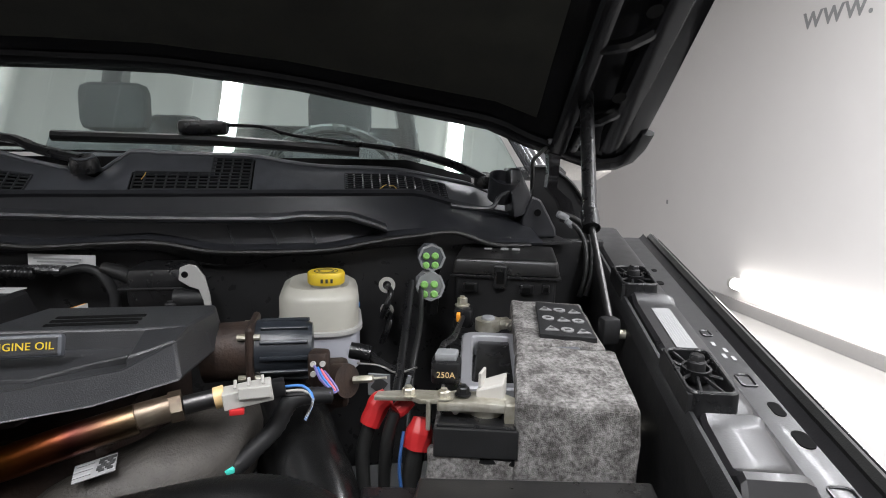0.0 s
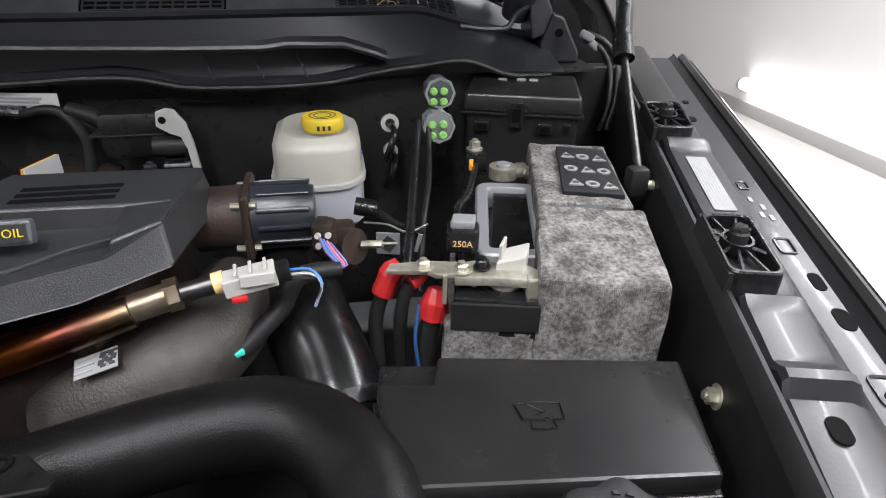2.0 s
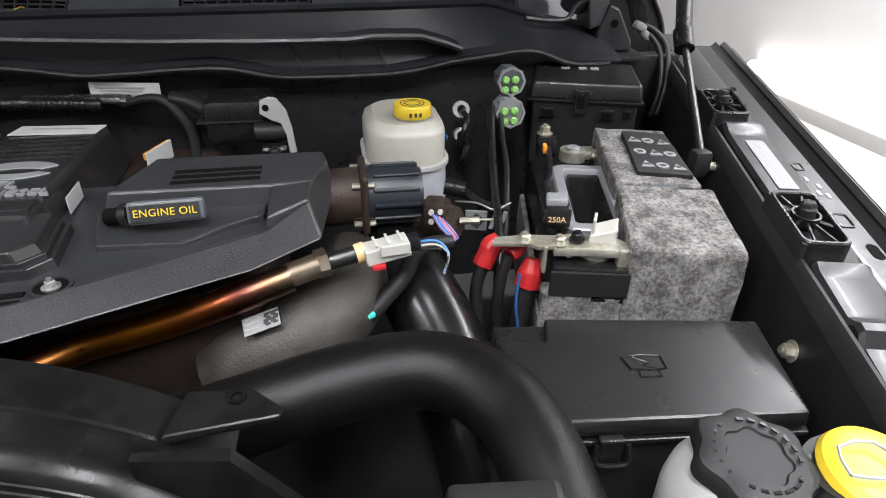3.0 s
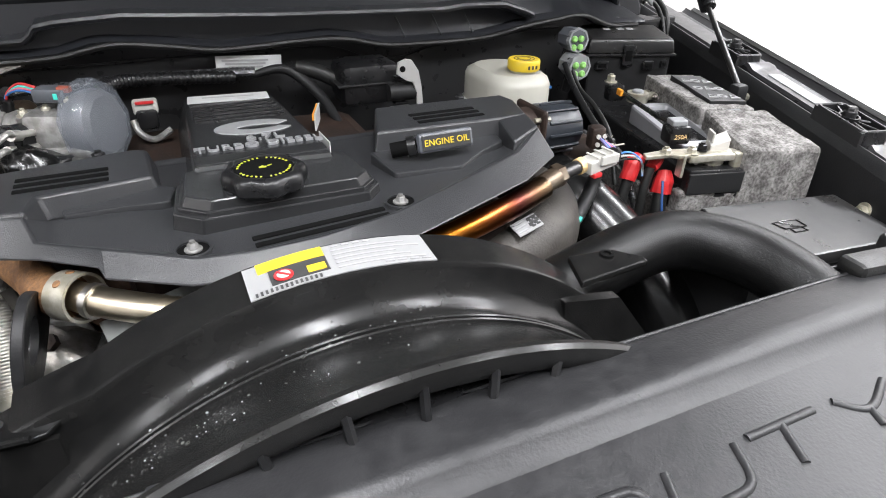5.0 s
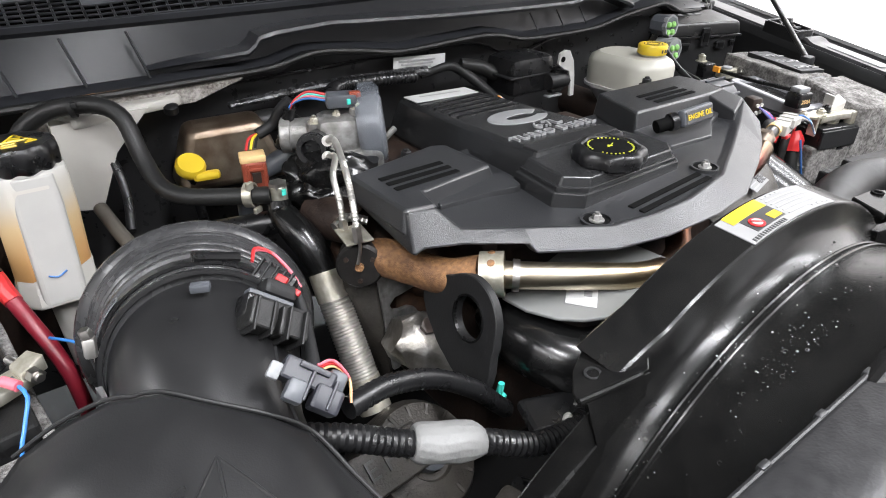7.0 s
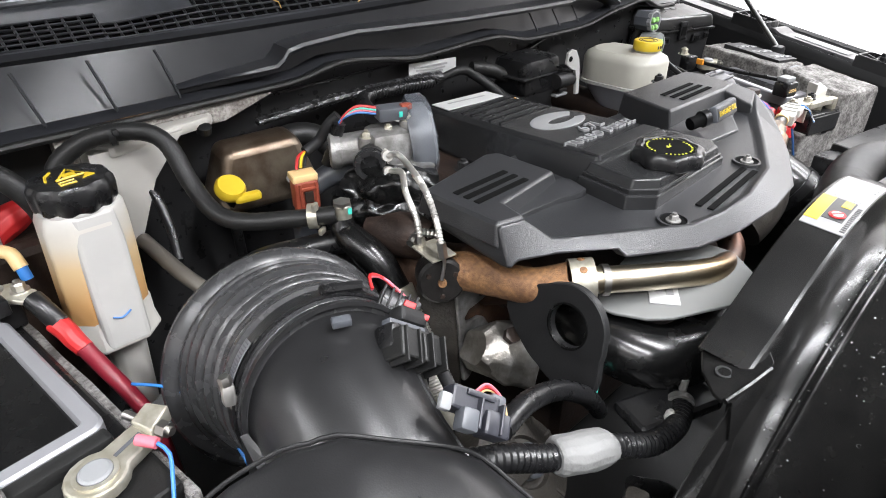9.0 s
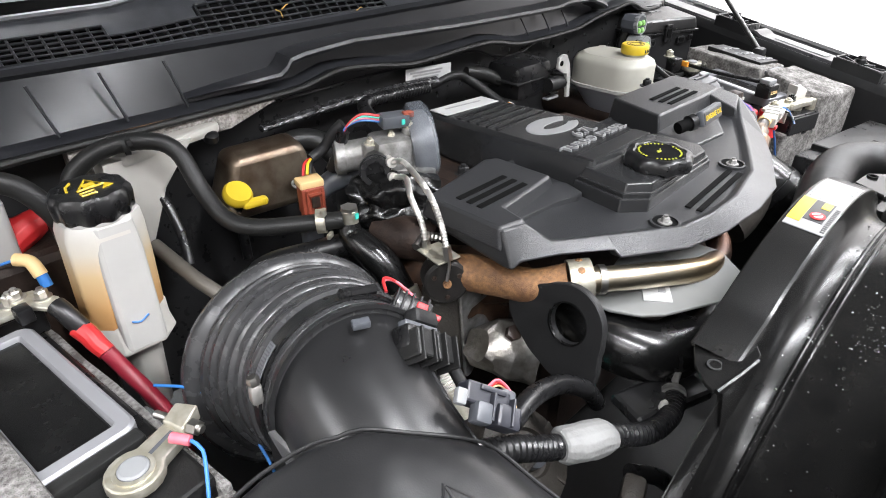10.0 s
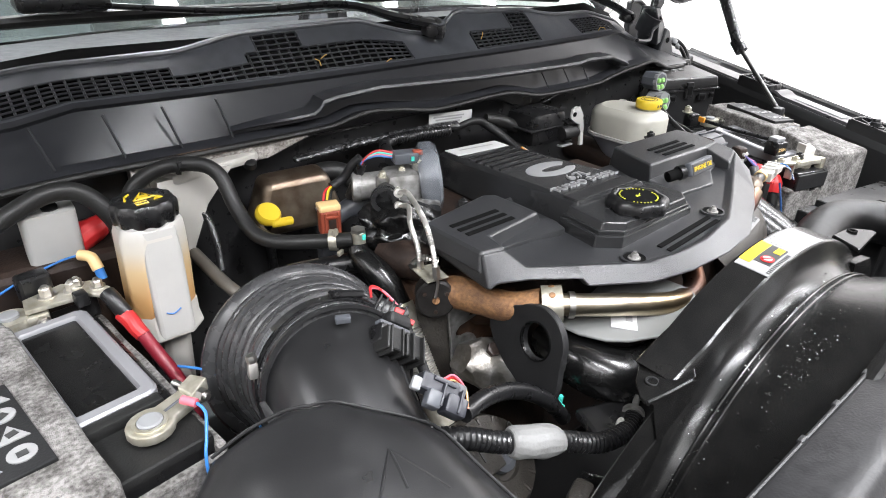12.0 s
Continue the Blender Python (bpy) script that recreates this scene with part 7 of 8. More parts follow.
solo("engine_hose", tube([(-0.70, 0.72, 1.27), (-0.74, 0.74, 1.265), (-0.78, 0.77, 1.25), (-0.80, 0.80, 1.20)], 0.013, 0.008, 14), BLACK, "black hose behind the banjo fitting", "hose")
solo("engine_hose", tube([(-0.85, 0.86, 1.27), (-0.84, 0.80, 1.255), (-0.825, 0.76, 1.235), (-0.82, 0.72, 1.20)], 0.0075, 0.008, 12), PIPE_GREY, "dull grey pipe beside the bellows", "pipe")
solo("ac_line", tube([(-0.845, 0.90, 1.31), (-0.825, 0.885, 1.31), (-0.822, 0.86, 1.28), (-0.83, 0.83, 1.25)], 0.005, 0.006, 10), BLACK, "thin black line beside the coolant bottle", "pipe")
ds = thing("dipstick", (-0.745, 0.86, 1.285), "yellow dipstick loop handle", "dipstick")
part("handle", lathe([(0.014, -0.004), (0.0165, 0.0), (0.0165, 0.006), (0.014, 0.010)], (-0.752, 0.862, 1.292), (0.1, -0.55, 0.83), 24), YELLOW, ds)
part("grip", box((-0.739, 0.848, 1.285), (0.030, 0.012, 0.010), 0.004, rz=-10), YELLOW, ds)
part("stem", tube([(-0.752, 0.864, 1.290), (-0.75, 0.87, 1.26), (-0.745, 0.88, 1.20)], 0.006, 0.01, 10), BLACK, ds)
oc = thing("orange_connector", (-0.704, 0.787, 1.30), "rust-red connector with tan lock and wires", "connector")
part("body", box((-0.704, 0.785, 1.300), (0.026, 0.020, 0.034), 0.003, rz=-15), MAROON, oc)
part("lock", box((-0.704, 0.786, 1.3195), (0.027, 0.021, 0.008), 0.002, rz=-15), TAN, oc)
for dx in (-0.008, 0.008):
    part("latch_leg", box((-0.7055 + dx, 0.7745 - 0.26 * dx, 1.301), (0.003, 0.003, 0.028), 0.0006, rz=-15), MAROON, oc)
part("latch_bar", box((-0.7055, 0.7742, 1.309), (0.016, 0.003, 0.003), 0.0006, rz=-15), MAROON, oc)
part("window", box((-0.706, 0.7735, 1.300), (0.009, 0.002, 0.012), 0.0005, rz=-15), DARK_RUST, oc)
part("foot", box((-0.704, 0.786, 1.280), (0.022, 0.018, 0.008), 0.002, rz=-15), MAROON, oc)
for k, mt in enumerate((RED, YELLOW, BLACK)):
    part("wire", tube([(-0.708 + 0.005 * k, 0.79, 1.326), (-0.702 + 0.005 * k, 0.795, 1.336), (-0.690 + 0.004 * k, 0.80, 1.338)], 0.0016, 0.004, 6), mt, oc)
part("conduit", tube([(-0.69, 0.80, 1.337), (-0.672, 0.80, 1.345), (-0.664, 0.792, 1.362), (-0.655, 0.785, 1.372)], 0.006, 0.004, 10), BLACK_MATT, oc)
part("stem", tube([(-0.695, 0.80, 1.292), (-0.67, 0.80, 1.302), (-0.64, 0.79, 1.312)], [0.010, 0.013, 0.015], 0.006, 14), DARK_GREY, oc)
solo("strapped_block", box((-0.725, 0.757, 1.272), (0.020, 0.016, 0.026), 0.003), DARK_GREY, "small braided metal block behind the fitting", "block")

# brown heat shield box behind
hs = thing("heat_shield", (-0.69, 0.88, 1.31), "tarnished brown metal heat shield box", "heat shield")
part("shell", bevelled(prism([(-0.770, 0.862), (-0.640, 0.846), (-0.632, 0.91), (-0.765, 0.925)], 1.26, [1.330, 1.332, 1.335, 1.333], 0.0, [(-0.745, 0.874), (-0.660, 0.862), (-0.655, 0.905), (-0.742, 0.915)]), 0.010, 3), TARNISH, hs)
part("bolt", hexbolt((-0.685, 0.846, 1.290), 0.004, 0.006, (0, -0.6, 0.8)), ALU, hs)
solo("turbo_hose", tube([(-0.60, 0.86, 1.28), (-0.61, 0.90, 1.305), (-0.64, 0.915, 1.312), (-0.68, 0.915, 1.30)], 0.015, 0.008, 14), RUBBER, "black hose behind the throttle body", "hose")

# ---- throttle valve body ----
tv = thing("throttle_valve", (-0.60, 0.75, 1.33), "cast aluminium throttle valve with clear cover and steel lines", "throttle valve")
part("casting", join(box((-0.618, 0.752, 1.330), (0.046, 0.046, 0.060), 0.010, rz=-20), box((-0.606, 0.733, 1.312), (0.055, 0.03, 0.03), 0.008, rz=-20), tube([(-0.668, 0.786, 1.335), (-0.60, 0.75, 1.342)], 0.017, seg=18)), ALU, tv, "rough cast aluminium housing")
part("end_face", lathe([(0.019, -0.006), (0.019, 0.004), (0.014, 0.006)], (-0.664, 0.784, 1.336), (-0.85, 0.5, 0), 22), ALU, tv)
for x, y, z in ((-0.643, 0.757, 1.340), (-0.621, 0.748, 1.344), (-0.600, 0.742, 1.352)):
    part("boss", lathe([(0.0085, -0.02), (0.008, 0.014)], (x, y, z), (0, -0.1, 1), 18), ALU, tv)
    part("bolt", hexbolt((x, y - 0.0015, z + 0.0135), 0.0045, 0.005, (0, -0.1, 1), 1.5), ZINC, tv)
part("gear_case", lathe([(0.036, -0.014), (0.038, 0.0), (0.037, 0.010), (0.030, 0.014)], (-0.580, 0.745, 1.340), (0.84, -0.48, 0.1), 10), STEEL_GREY, tv, "dull grey gear case")
part("clear_cover", lathe([(0.040, -0.004), (0.046, 0), (0.046, 0.016), (0.040, 0.022), (0.030, 0.023)], (-0.588, 0.749, 1.341), (0.84, -0.48, 0.1), 9), CLEAR, tv, "clear plastic cover over the gears")
part("bellow_port", tube([(-0.640, 0.750, 1.335), (-0.660, 0.727, 1.337)], [0.014, 0.015], seg=18), BLACK, tv)
part("port_ring", join(ring((-0.662, 0.725, 1.337), (-0.5, -0.8, 0.25), 0.010, 0.005, 0.005, 22), ring((-0.658, 0.730, 1.336), (-0.5, -0.8, 0.25), 0.011, 0.006, 0.003, 22)), BLACK, tv)
part("top_plug", box((-0.612, 0.752, 1.374), (0.032, 0.022, 0.014), 0.003, rz=-20), DARK_GREY, tv)
part("plug_mark", box((-0.600, 0.742, 1.380), (0.012, 0.008, 0.006), 0.001, rz=-20), MAROON, tv)
part("teal_mark", box((-0.608, 0.7395, 1.374), (0.006, 0.002, 0.006), 0.0005), TEAL, tv)
for k, mt in enumerate((BLUE, PINK, TEAL, RED)):
    part("wire", tube([(-0.626, 0.758, 1.374 + 0.002 * k), (-0.642, 0.770, 1.376 + 0.002 * k), (-0.656, 0.778, 1.370), (-0.66, 0.782, 1.355)], 0.0016, 0.004, 6), mt, tv)
part("loom", tube([(-0.658, 0.780, 1.366), (-0.662, 0.785, 1.345), (-0.668, 0.795, 1.32)], 0.006, 0.003, 10, 0.14), BLACK, tv)
for k in range(2):
    p0 = Vector(((-0.649, 0.714, 1.347), (-0.654, 0.706, 1.334))[k])
    p1 = Vector(((-0.680, 0.602, 1.302), (-0.678, 0.632, 1.295))[k])
    q = Vector(((-0.668, 0.640, 1.346), (-0.671, 0.660, 1.333))[k])
    ln = part("steel_line", tube([p0, p0 + Vector((-0.002, -0.022, 0.007)), q, q * 0.45 + p1 * 0.55 + Vector((-0.001, -0.004, 0.004)), p1], 0.0027, 0.0016, 10, 0.22), CASE_STEEL, tv, "bright ribbed steel line")
    part("banjo", join(lathe([(0.0055, -0.008), (0.0055, 0.004)], p0, (-0.4, -0.8, 0.3), 12), tube([p0, p0 + Vector((0.022, 0.034, -0.008))], 0.0035, seg=8)), CASE_STEEL, ln)
    part("nut", lathe([(0.0045, -0.008), (0.0045, 0.006)], p1, (0.0, 0.2, 1), 6), STEEL, ln)
    part("lower_line", tube([p1, p1 + Vector((0.001, -0.002, -0.014)), p1 + Vector((-0.003, -0.003, -0.03))], 0.0016, 0.004, 8), STEEL, ln)
IRON = material("blackened_iron", (0.022, 0.020, 0.019), 0.48, metal=0.4, other=(0.012, 0.011, 0.010), scale=150, bump=0.2)
ea = thing("exhaust_actuator", (-0.675, 0.61, 1.25), "round dark metal actuator with riveted face", "actuator")
part("drum", lathe([(0.021, -0.016), (0.0222, -0.012), (0.0222, 0.010), (0.0195, 0.013), (0.006, 0.0135)], (-0.673, 0.612, 1.265), (-0.55, -0.80, 0.15), 32), IRON, ea)
for a in (30, 150, 270):
    m = Vector((-0.55, -0.80, 0.15)).normalized().to_track_quat("Z", "Y").to_matrix()
    p = Vector((-0.673, 0.612, 1.265)) + m @ Vector((0.014 * math.cos(radians(a)), 0.014 * math.sin(radians(a)), 0.012))
    part("rivet", lathe([(0.003, 0), (0.002, 0.003)], p, (-0.55, -0.80, 0.15), 10), DARK_RUST, ea)
part("centre", lathe([(0.0045, 0), (0.004, 0.004)], Vector((-0.673, 0.612, 1.265)) + Vector((-0.55, -0.80, 0.15)).normalized() * 0.012, (-0.55, -0.80, 0.15), 12), RUST, ea)
part("bracket", box((-0.676, 0.617, 1.292), (0.026, 0.034, 0.0018), 0.0005, rz=-8), ZINC, ea)
part("spring_clamp", tube([(-0.684, 0.640, 1.292), (-0.668, 0.644, 1.296), (-0.652, 0.634, 1.292)], 0.004, 0.002, 8, 0.2), STEEL, ea)
solo("turbo_outlet", tube([(-0.668, 0.71, 1.272), (-0.660, 0.675, 1.278), (-0.648, 0.648, 1.278)], [0.024, 0.023, 0.021], 0.008, 18), DARK_RUST, "brown stained metal duct behind the actuator", "duct")
solo("black_manifold", felt_wear(join(tube([(-0.668, 0.745, 1.305), (-0.645, 0.705, 1.315), (-0.615, 0.69, 1.305)], 0.023, 0.01, 14), tube([(-0.69, 0.745, 1.285), (-0.66, 0.71, 1.295), (-0.63, 0.675, 1.29)], 0.018, 0.01, 14)), 0.0035), GLOSS, "glossy black wrinkled hose below the throttle valve", "hose")

# ---- engine front: brackets, lift eye, coolant elbow ----
le = thing("lifting_eye", (-0.645, 0.475, 1.25), "thick black steel lifting eye", "lifting eye")
EYE_R = [(0, 0.066), (15, 0.052), (35, 0.040), (60, 0.0365), (90, 0.0365), (180, 0.0365), (205, 0.041), (232, 0.062), (250, 0.060), (290, 0.054), (320, 0.058), (345, 0.068), (360, 0.070)]
EYE_M = Matrix.Translation((-0.6376, 0.4907, 1.2589)) @ Matrix(((0.06, 0.20, -0.978), (0.998, -0.02, 0.05), (0.0, 0.98, 0.20))).to_4x4()
eye_rows = []
for k in range(49):
    a = 2 * math.pi * k / 48
    c, q, r = math.cos(a), math.sin(a), lerp_table(EYE_R, 7.5 * k)
    eye_rows.append([EYE_M @ Vector(p) for p in ((0.0190 * c, 0.0190 * q, -0.004), ((r - 0.001) * c, (r - 0.001) * q, -0.004), (r * c, r * q, -0.003), (r * c, r * q, 0.003), ((r - 0.001) * c, (r - 0.001) * q, 0.004), (0.0200 * c, 0.0200 * q, 0.004), (0.0190 * c, 0.0190 * q, 0.003))])
part("plate", loft(eye_rows, caps=False), BLACK_MATT, le, "", 30)
rimm = ring((0, 0, 0.0035), (0, 0, 1), 0.0190, 0.0016, 0.003, 40)
rimm.transform(EYE_M)
part("hole_rim", rimm, GLOSS, le)
MANIFOLD_RUST = material("brown_manifold_rust", (0.11, 0.060, 0.036), 0.6, metal=0.2, other=(0.045, 0.026, 0.018), scale=90, bump=0.4)
man = thing("exhaust_manifold", (-0.64, 0.56, 1.20), "rust-brown cast exhaust manifold", "exhaust manifold")
part("casting", join(tube([(-0.63, 0.70, 1.225), (-0.63, 0.665, 1.225), (-0.60, 0.63, 1.225), (-0.55, 0.60, 1.22)], [0.034, 0.034, 0.032, 0.032], 0.008, 16), box((-0.58, 0.635, 1.19), (0.12, 0.05, 0.10), 0.014)), MANIFOLD_RUST, man)
for p in ((-0.605, 0.603, 1.228), (-0.585, 0.607, 1.196)):
    part("bolt", hexbolt(p, 0.005, 0.007, (-0.4, -0.85, 0.3), 1.4), DARK_RUST, man)
br = thing("cast_bracket", (-0.68, 0.56, 1.20), "pale cast aluminium engine bracket", "bracket")
SHEET = [(-0.664, 1.254), (-0.645, 1.253), (-0.630, 1.250), (-0.617, 1.244), (-0.613, 1.234), (-0.620, 1.224), (-0.633, 1.221), (-0.645, 1.219), (-0.651, 1.212), (-0.648, 1.205), (-0.640, 1.203), (-0.630, 1.203), (-0.622, 1.198), (-0.615, 1.186), (-0.612, 1.172), (-0.618, 1.156), (-0.632, 1.140), (-0.643, 1.128), (-0.650, 1.128), (-0.657, 1.19)]
part("web", bevelled(loft([[(x, 0.600 + 0.10 * (x + 0.65) ** 2, z) for x, z in SHEET], [(x, 0.605 + 0.10 * (x + 0.65) ** 2, z) for x, z in SHEET]]), 0.0016), ALU, br, "pale pressed plate with an open slot")
part("flange", bevelled(loft([[(-0.652, 0.602, 1.10), (-0.646, 0.606, 1.10), (-0.664, 0.632, 1.10), (-0.670, 0.630, 1.10)], [(-0.659, 0.602, 1.19), (-0.653, 0.606, 1.19), (-0.674, 0.632, 1.19), (-0.680, 0.630, 1.19)], [(-0.666, 0.602, 1.254), (-0.660, 0.606, 1.254), (-0.682, 0.632, 1.254), (-0.688, 0.630, 1.254)]]), 0.0015), CAST_GREY, br, "dull side flange")
part("web_bolt", hexbolt((-0.628, 0.602, 1.236), 0.005, 0.006, (-0.3, -0.9, 0.3), 1.5), DARK_RUST, br)
cup_bm = lathe([(0.016, -0.040), (0.026, -0.028), (0.030, -0.008), (0.0305, 0.012), (0.0315, 0.022), (0.0285, 0.024), (0.026, 0.010)], (-0.632, 0.560, 1.182), (0.62, -0.30, -0.30), 36)
for v in cup_bm.verts:
    v.co += Vector([noise.noise(v.co * 55 + Vector((k * 5.3, 0, 0))) for k in range(3)]) * 0.0075
part("cup", cup_bm, CRUMPLED, br, "silver crumpled heat sleeve", 24)
part("cup_nut", lathe([(0.008, 0), (0.008, 0.008)], (-0.640, 0.551, 1.212), (-0.2, -0.6, 0.8), 6), DARK_RUST, br)
elb = thing("coolant_elbow", (-0.57, 0.43, 1.22), "glossy black coolant elbow below a grey plate", "coolant elbow")
part("pipe", tube([(-0.572, 0.53, 1.215), (-0.578, 0.49, 1.213), (-0.568, 0.455, 1.208), (-0.545, 0.434, 1.206), (-0.50, 0.425, 1.208), (-0.45, 0.43, 1.215)], [0.026, 0.029, 0.030, 0.030, 0.029, 0.028], 0.008, 22), GLOSS, elb)
part("flange", box((-0.585, 0.415, 1.186), (0.09, 0.04, 0.012), 0.005, rz=-20), BLACK, elb)
for x, y in ((-0.604, 0.405), (-0.535, 0.395)):
    part("stud", lathe([(0.005, 0), (0.004, 0.008), (0.002, 0.011)], (x, y, 1.190), (0, 0, 1), 10), WHITE, elb)
gp = thing("cover_plate", (-0.545, 0.44, 1.26), "grey painted steel plate with a data label", "plate")
def on_plate(x, y, lift=0.0):
    return (x, y, 1.2585 + 0.22 * (x + 0.539) + 0.14 * (y - 0.46) + lift)


GPO = [(-0.592, 0.505), (-0.586, 0.480), (-0.572, 0.456), (-0.556, 0.440), (-0.530, 0.424), (-0.500, 0.405), (-0.470, 0.40), (-0.45, 0.44), (-0.47, 0.515)]
part("plate", bevelled(loft([[on_plate(x, y, -0.003) for x, y in GPO], [on_plate(x, y) for x, y in GPO]]), 0.0008), PLATE_GREY, gp)
PX, PN = (0.017, -0.020, -0.001), (-0.22, -0.14, 1.0)
lbp = part("label", obox(on_plate(-0.539, 0.4605, 0.0006), PX, PN, (0.027, 0.025, 0.001), 0.0002), PAPER, gp, "white data label")
part("print_block", obox(on_plate(-0.5345, 0.4575, 0.0015), PX, PN, (0.007, 0.007, 0.0006), 0), GREY_INK, lbp)
for k in range(3):
    part("print_bar", obox(on_plate(-0.5505 + 0.003 * k, 0.4640 + 0.0025 * k, 0.0015), PX, PN, (0.007, 0.0014, 0.0006), 0), GREY_INK, lbp)
lg = thing("intake_label", (-0.23, 0.49, 1.22), "white data label on the cast intake", "label")
LX, LN = (1, 0.12, 0.25), (-0.15, -0.35, 0.92)
part("sheet", obox((-0.199, 0.496, 1.2665), LX, LN, (0.031, 0.018, 0.0012), 0.0003), DULL_PAPER, lg)
for i in range(6):
    for j in range(6):
        if (i * 7 + j * 5 + i * j) % 3:
            part("print_dot", obox((-0.196 + 0.0020 * i, 0.4915 + 0.0020 * j + 0.00025 * i, 1.2664 + 0.0005 * i + 0.0008 * j), LX, LN, (0.0020, 0.0019, 0.0008), 0), INK, lg)
for k in range(3):
    part("print_bar", obox((-0.2065, 0.4905 + 0.005 * k, 1.2638 + 0.002 * k), LX, LN, (0.013, 0.0016, 0.0008), 0), GREY_INK, lg)

# ---- air intake: bellows, duct, box lid ----
CB = Vector((-0.832, 0.550, 1.276))
DIR = Vector((0.17, 0.95, -0.26)).normalized()
bel = thing("intake_bellows", tuple(CB), "ribbed black rubber intake bellows with steel band clamp", "intake bellows")
profile = [(0.062, -0.014), (0.066, -0.012), (0.066, 0.012), (0.0705, 0.0135), (0.0715, 0.017), (0.0705, 0.0205), (0.0690, 0.022), (0.0695, 0.030)]
for z0, r0 in ((0.034, 0.0700), (0.048, 0.0735), (0.062, 0.0775), (0.076, 0.0815), (0.089, 0.0850)):
    profile += [(r0, z0), (r0 + 0.0022, z0 + 0.0012), (r0 + 0.0026, z0 + 0.0022), (r0 + 0.0022, z0 + 0.0032), (r0 + 0.0004, z0 + 0.0042), (r0 + 0.0022, z0 + 0.009)]
profile += [(0.0880, 0.100), (0.0885, 0.104), (0.0930, 0.106), (0.0985, 0.110), (0.1010, 0.116), (0.1010, 0.124), (0.0985, 0.129), (0.093, 0.132), (0.084, 0.15), (0.075, 0.19)]
bm = loft([[CB + Vector((0, 0, -2.1 * max(0, z) ** 2)) + DIR.to_track_quat("Z", "Y").to_matrix() @ Vector((r * math.cos(a), r * math.sin(a), z)) for a in (2 * math.pi * j / 56 for j in range(56))] for r, z in profile])
part("rubber", bm, BELLOWS, bel, "", 50)
part("band_clamp", ring(tuple(CB + DIR * 0.002), DIR, 0.0665, 0.002, 0.014, 56), BLACK, bel, "black band clamp")
part("worm_screw", join(obox((-0.897, 0.563, 1.304), (0.15, 0.2, 1), (-1, 0.2, 0), (0.015, 0.010, 0.008), 0.0025), obox((-0.894, 0.565, 1.294), (0.15, 0.2, 1), (-1, 0.2, 0), (0.012, 0.008, 0.006), 0.002)), CASE_STEEL, bel, "bright worm screw housing")
part("screw_head", lathe([(0.0042, 0), (0.0042, 0.005), (0.0034, 0.0064)], (-0.8965, 0.5635, 1.3112), (-0.1, 0.1, 1), 6), STEEL, bel)
BX = (Vector((1, 0, 0)) - DIR * DIR.x).normalized()
BZ = BX.cross(DIR)


def on_band(deg, r, along):
    return CB + DIR * along + BX * (r * math.cos(radians(deg))) + BZ * (r * math.sin(radians(deg)))


tail = part("band_tail", loft([[on_band(d, 0.0692, -0.003), on_band(d, 0.0698, -0.003), on_band(d, 0.0698, 0.007), on_band(d, 0.0692, 0.007)] for d in range(128, 158, 3)]), STEEL_GREY, bel, "bright perforated band end")
for d in range(129, 153, 2):
    part("band_slot", loft([[on_band(d + e, 0.0699, a) for e, a in ((0, -0.001), (0.8, -0.001), (0.8, 0.005), (0, 0.005))], [on_band(d + e, 0.0702, a) for e, a in ((0, -0.001), (0.8, -0.001), (0.8, 0.005), (0, 0.005))]]), DARK_GREY, tail)
part("top_clip", box((-0.8282, 0.5360, 1.3385), (0.0125, 0.007, 0.0055), 0.001, rz=-24), DARK_GREY, bel)
part("raised_strip", tube([CB + DIR * 0.014 + Vector((0.006, 0, 0.074)), CB + DIR * 0.016 + Vector((0.036, 0.0, 0.063))], 0.004, seg=8), BLACK, bel)
duct = thing("intake_duct", (-0.83, 0.45, 1.2), "satin black plastic intake duct and filter box lid", "intake duct")
rows_d = []
for k, (t, cx, cy, cz, r, sq) in enumerate(((0, -0.832, 0.556, 1.274, 0.0625, 1.0), (0.2, -0.834, 0.536, 1.275, 0.0628, 1.0), (0.4, -0.844, 0.505, 1.270, 0.0565, 1.06), (0.6, -0.850, 0.475, 1.261, 0.0535, 1.10), (0.8, -0.854, 0.44, 1.246, 0.054, 1.08), (1, -0.857, 0.40, 1.225, 0.057, 1.02))):
    d = DIR.to_track_quat("Z", "Y").to_matrix()
    rows_d.append([Vector((cx, cy, cz)) + d @ Vector((r * math.cos(a), r * sq * math.sin(a), 0)) for a in (2 * math.pi * j / 44 for j in range(44))])
part("tube", loft(rows_d), SATIN, duct, "", 60)
ridge = [max(r, key=lambda p: 0.85 * p.x + 0.5 * p.z) for r in rows_d]
part("mould_line", tube(ridge[1:], 0.0016, 0.01, 6), SATIN, duct)
part("collar", ring(tuple(CB - DIR * 0.016), DIR, 0.0632, 0.003, 0.005, 48), SATIN, duct)
part("side_fin", loft([[(-0.902, 0.545, 1.285), (-0.898, 0.543, 1.286), (-0.898, 0.543, 1.22), (-0.902, 0.545, 1.22)], [(-0.905, 0.505, 1.268), (-0.893, 0.503, 1.270), (-0.893, 0.503, 1.20), (-0.905, 0.505, 1.20)]]), SATIN, duct)
LIDP = [(-0.985, 0.45), (-0.972, 0.500), (-0.950, 0.518), (-0.925, 0.510), (-0.898, 0.496), (-0.885, 0.489), (-0.872, 0.481), (-0.848, 0.463), (-0.822, 0.447), (-0.803, 0.437), (-0.790, 0.409), (-0.777, 0.380), (-0.762, 0.32), (-0.755, 0.25), (-0.868, 0.23), (-0.985, 0.25)]
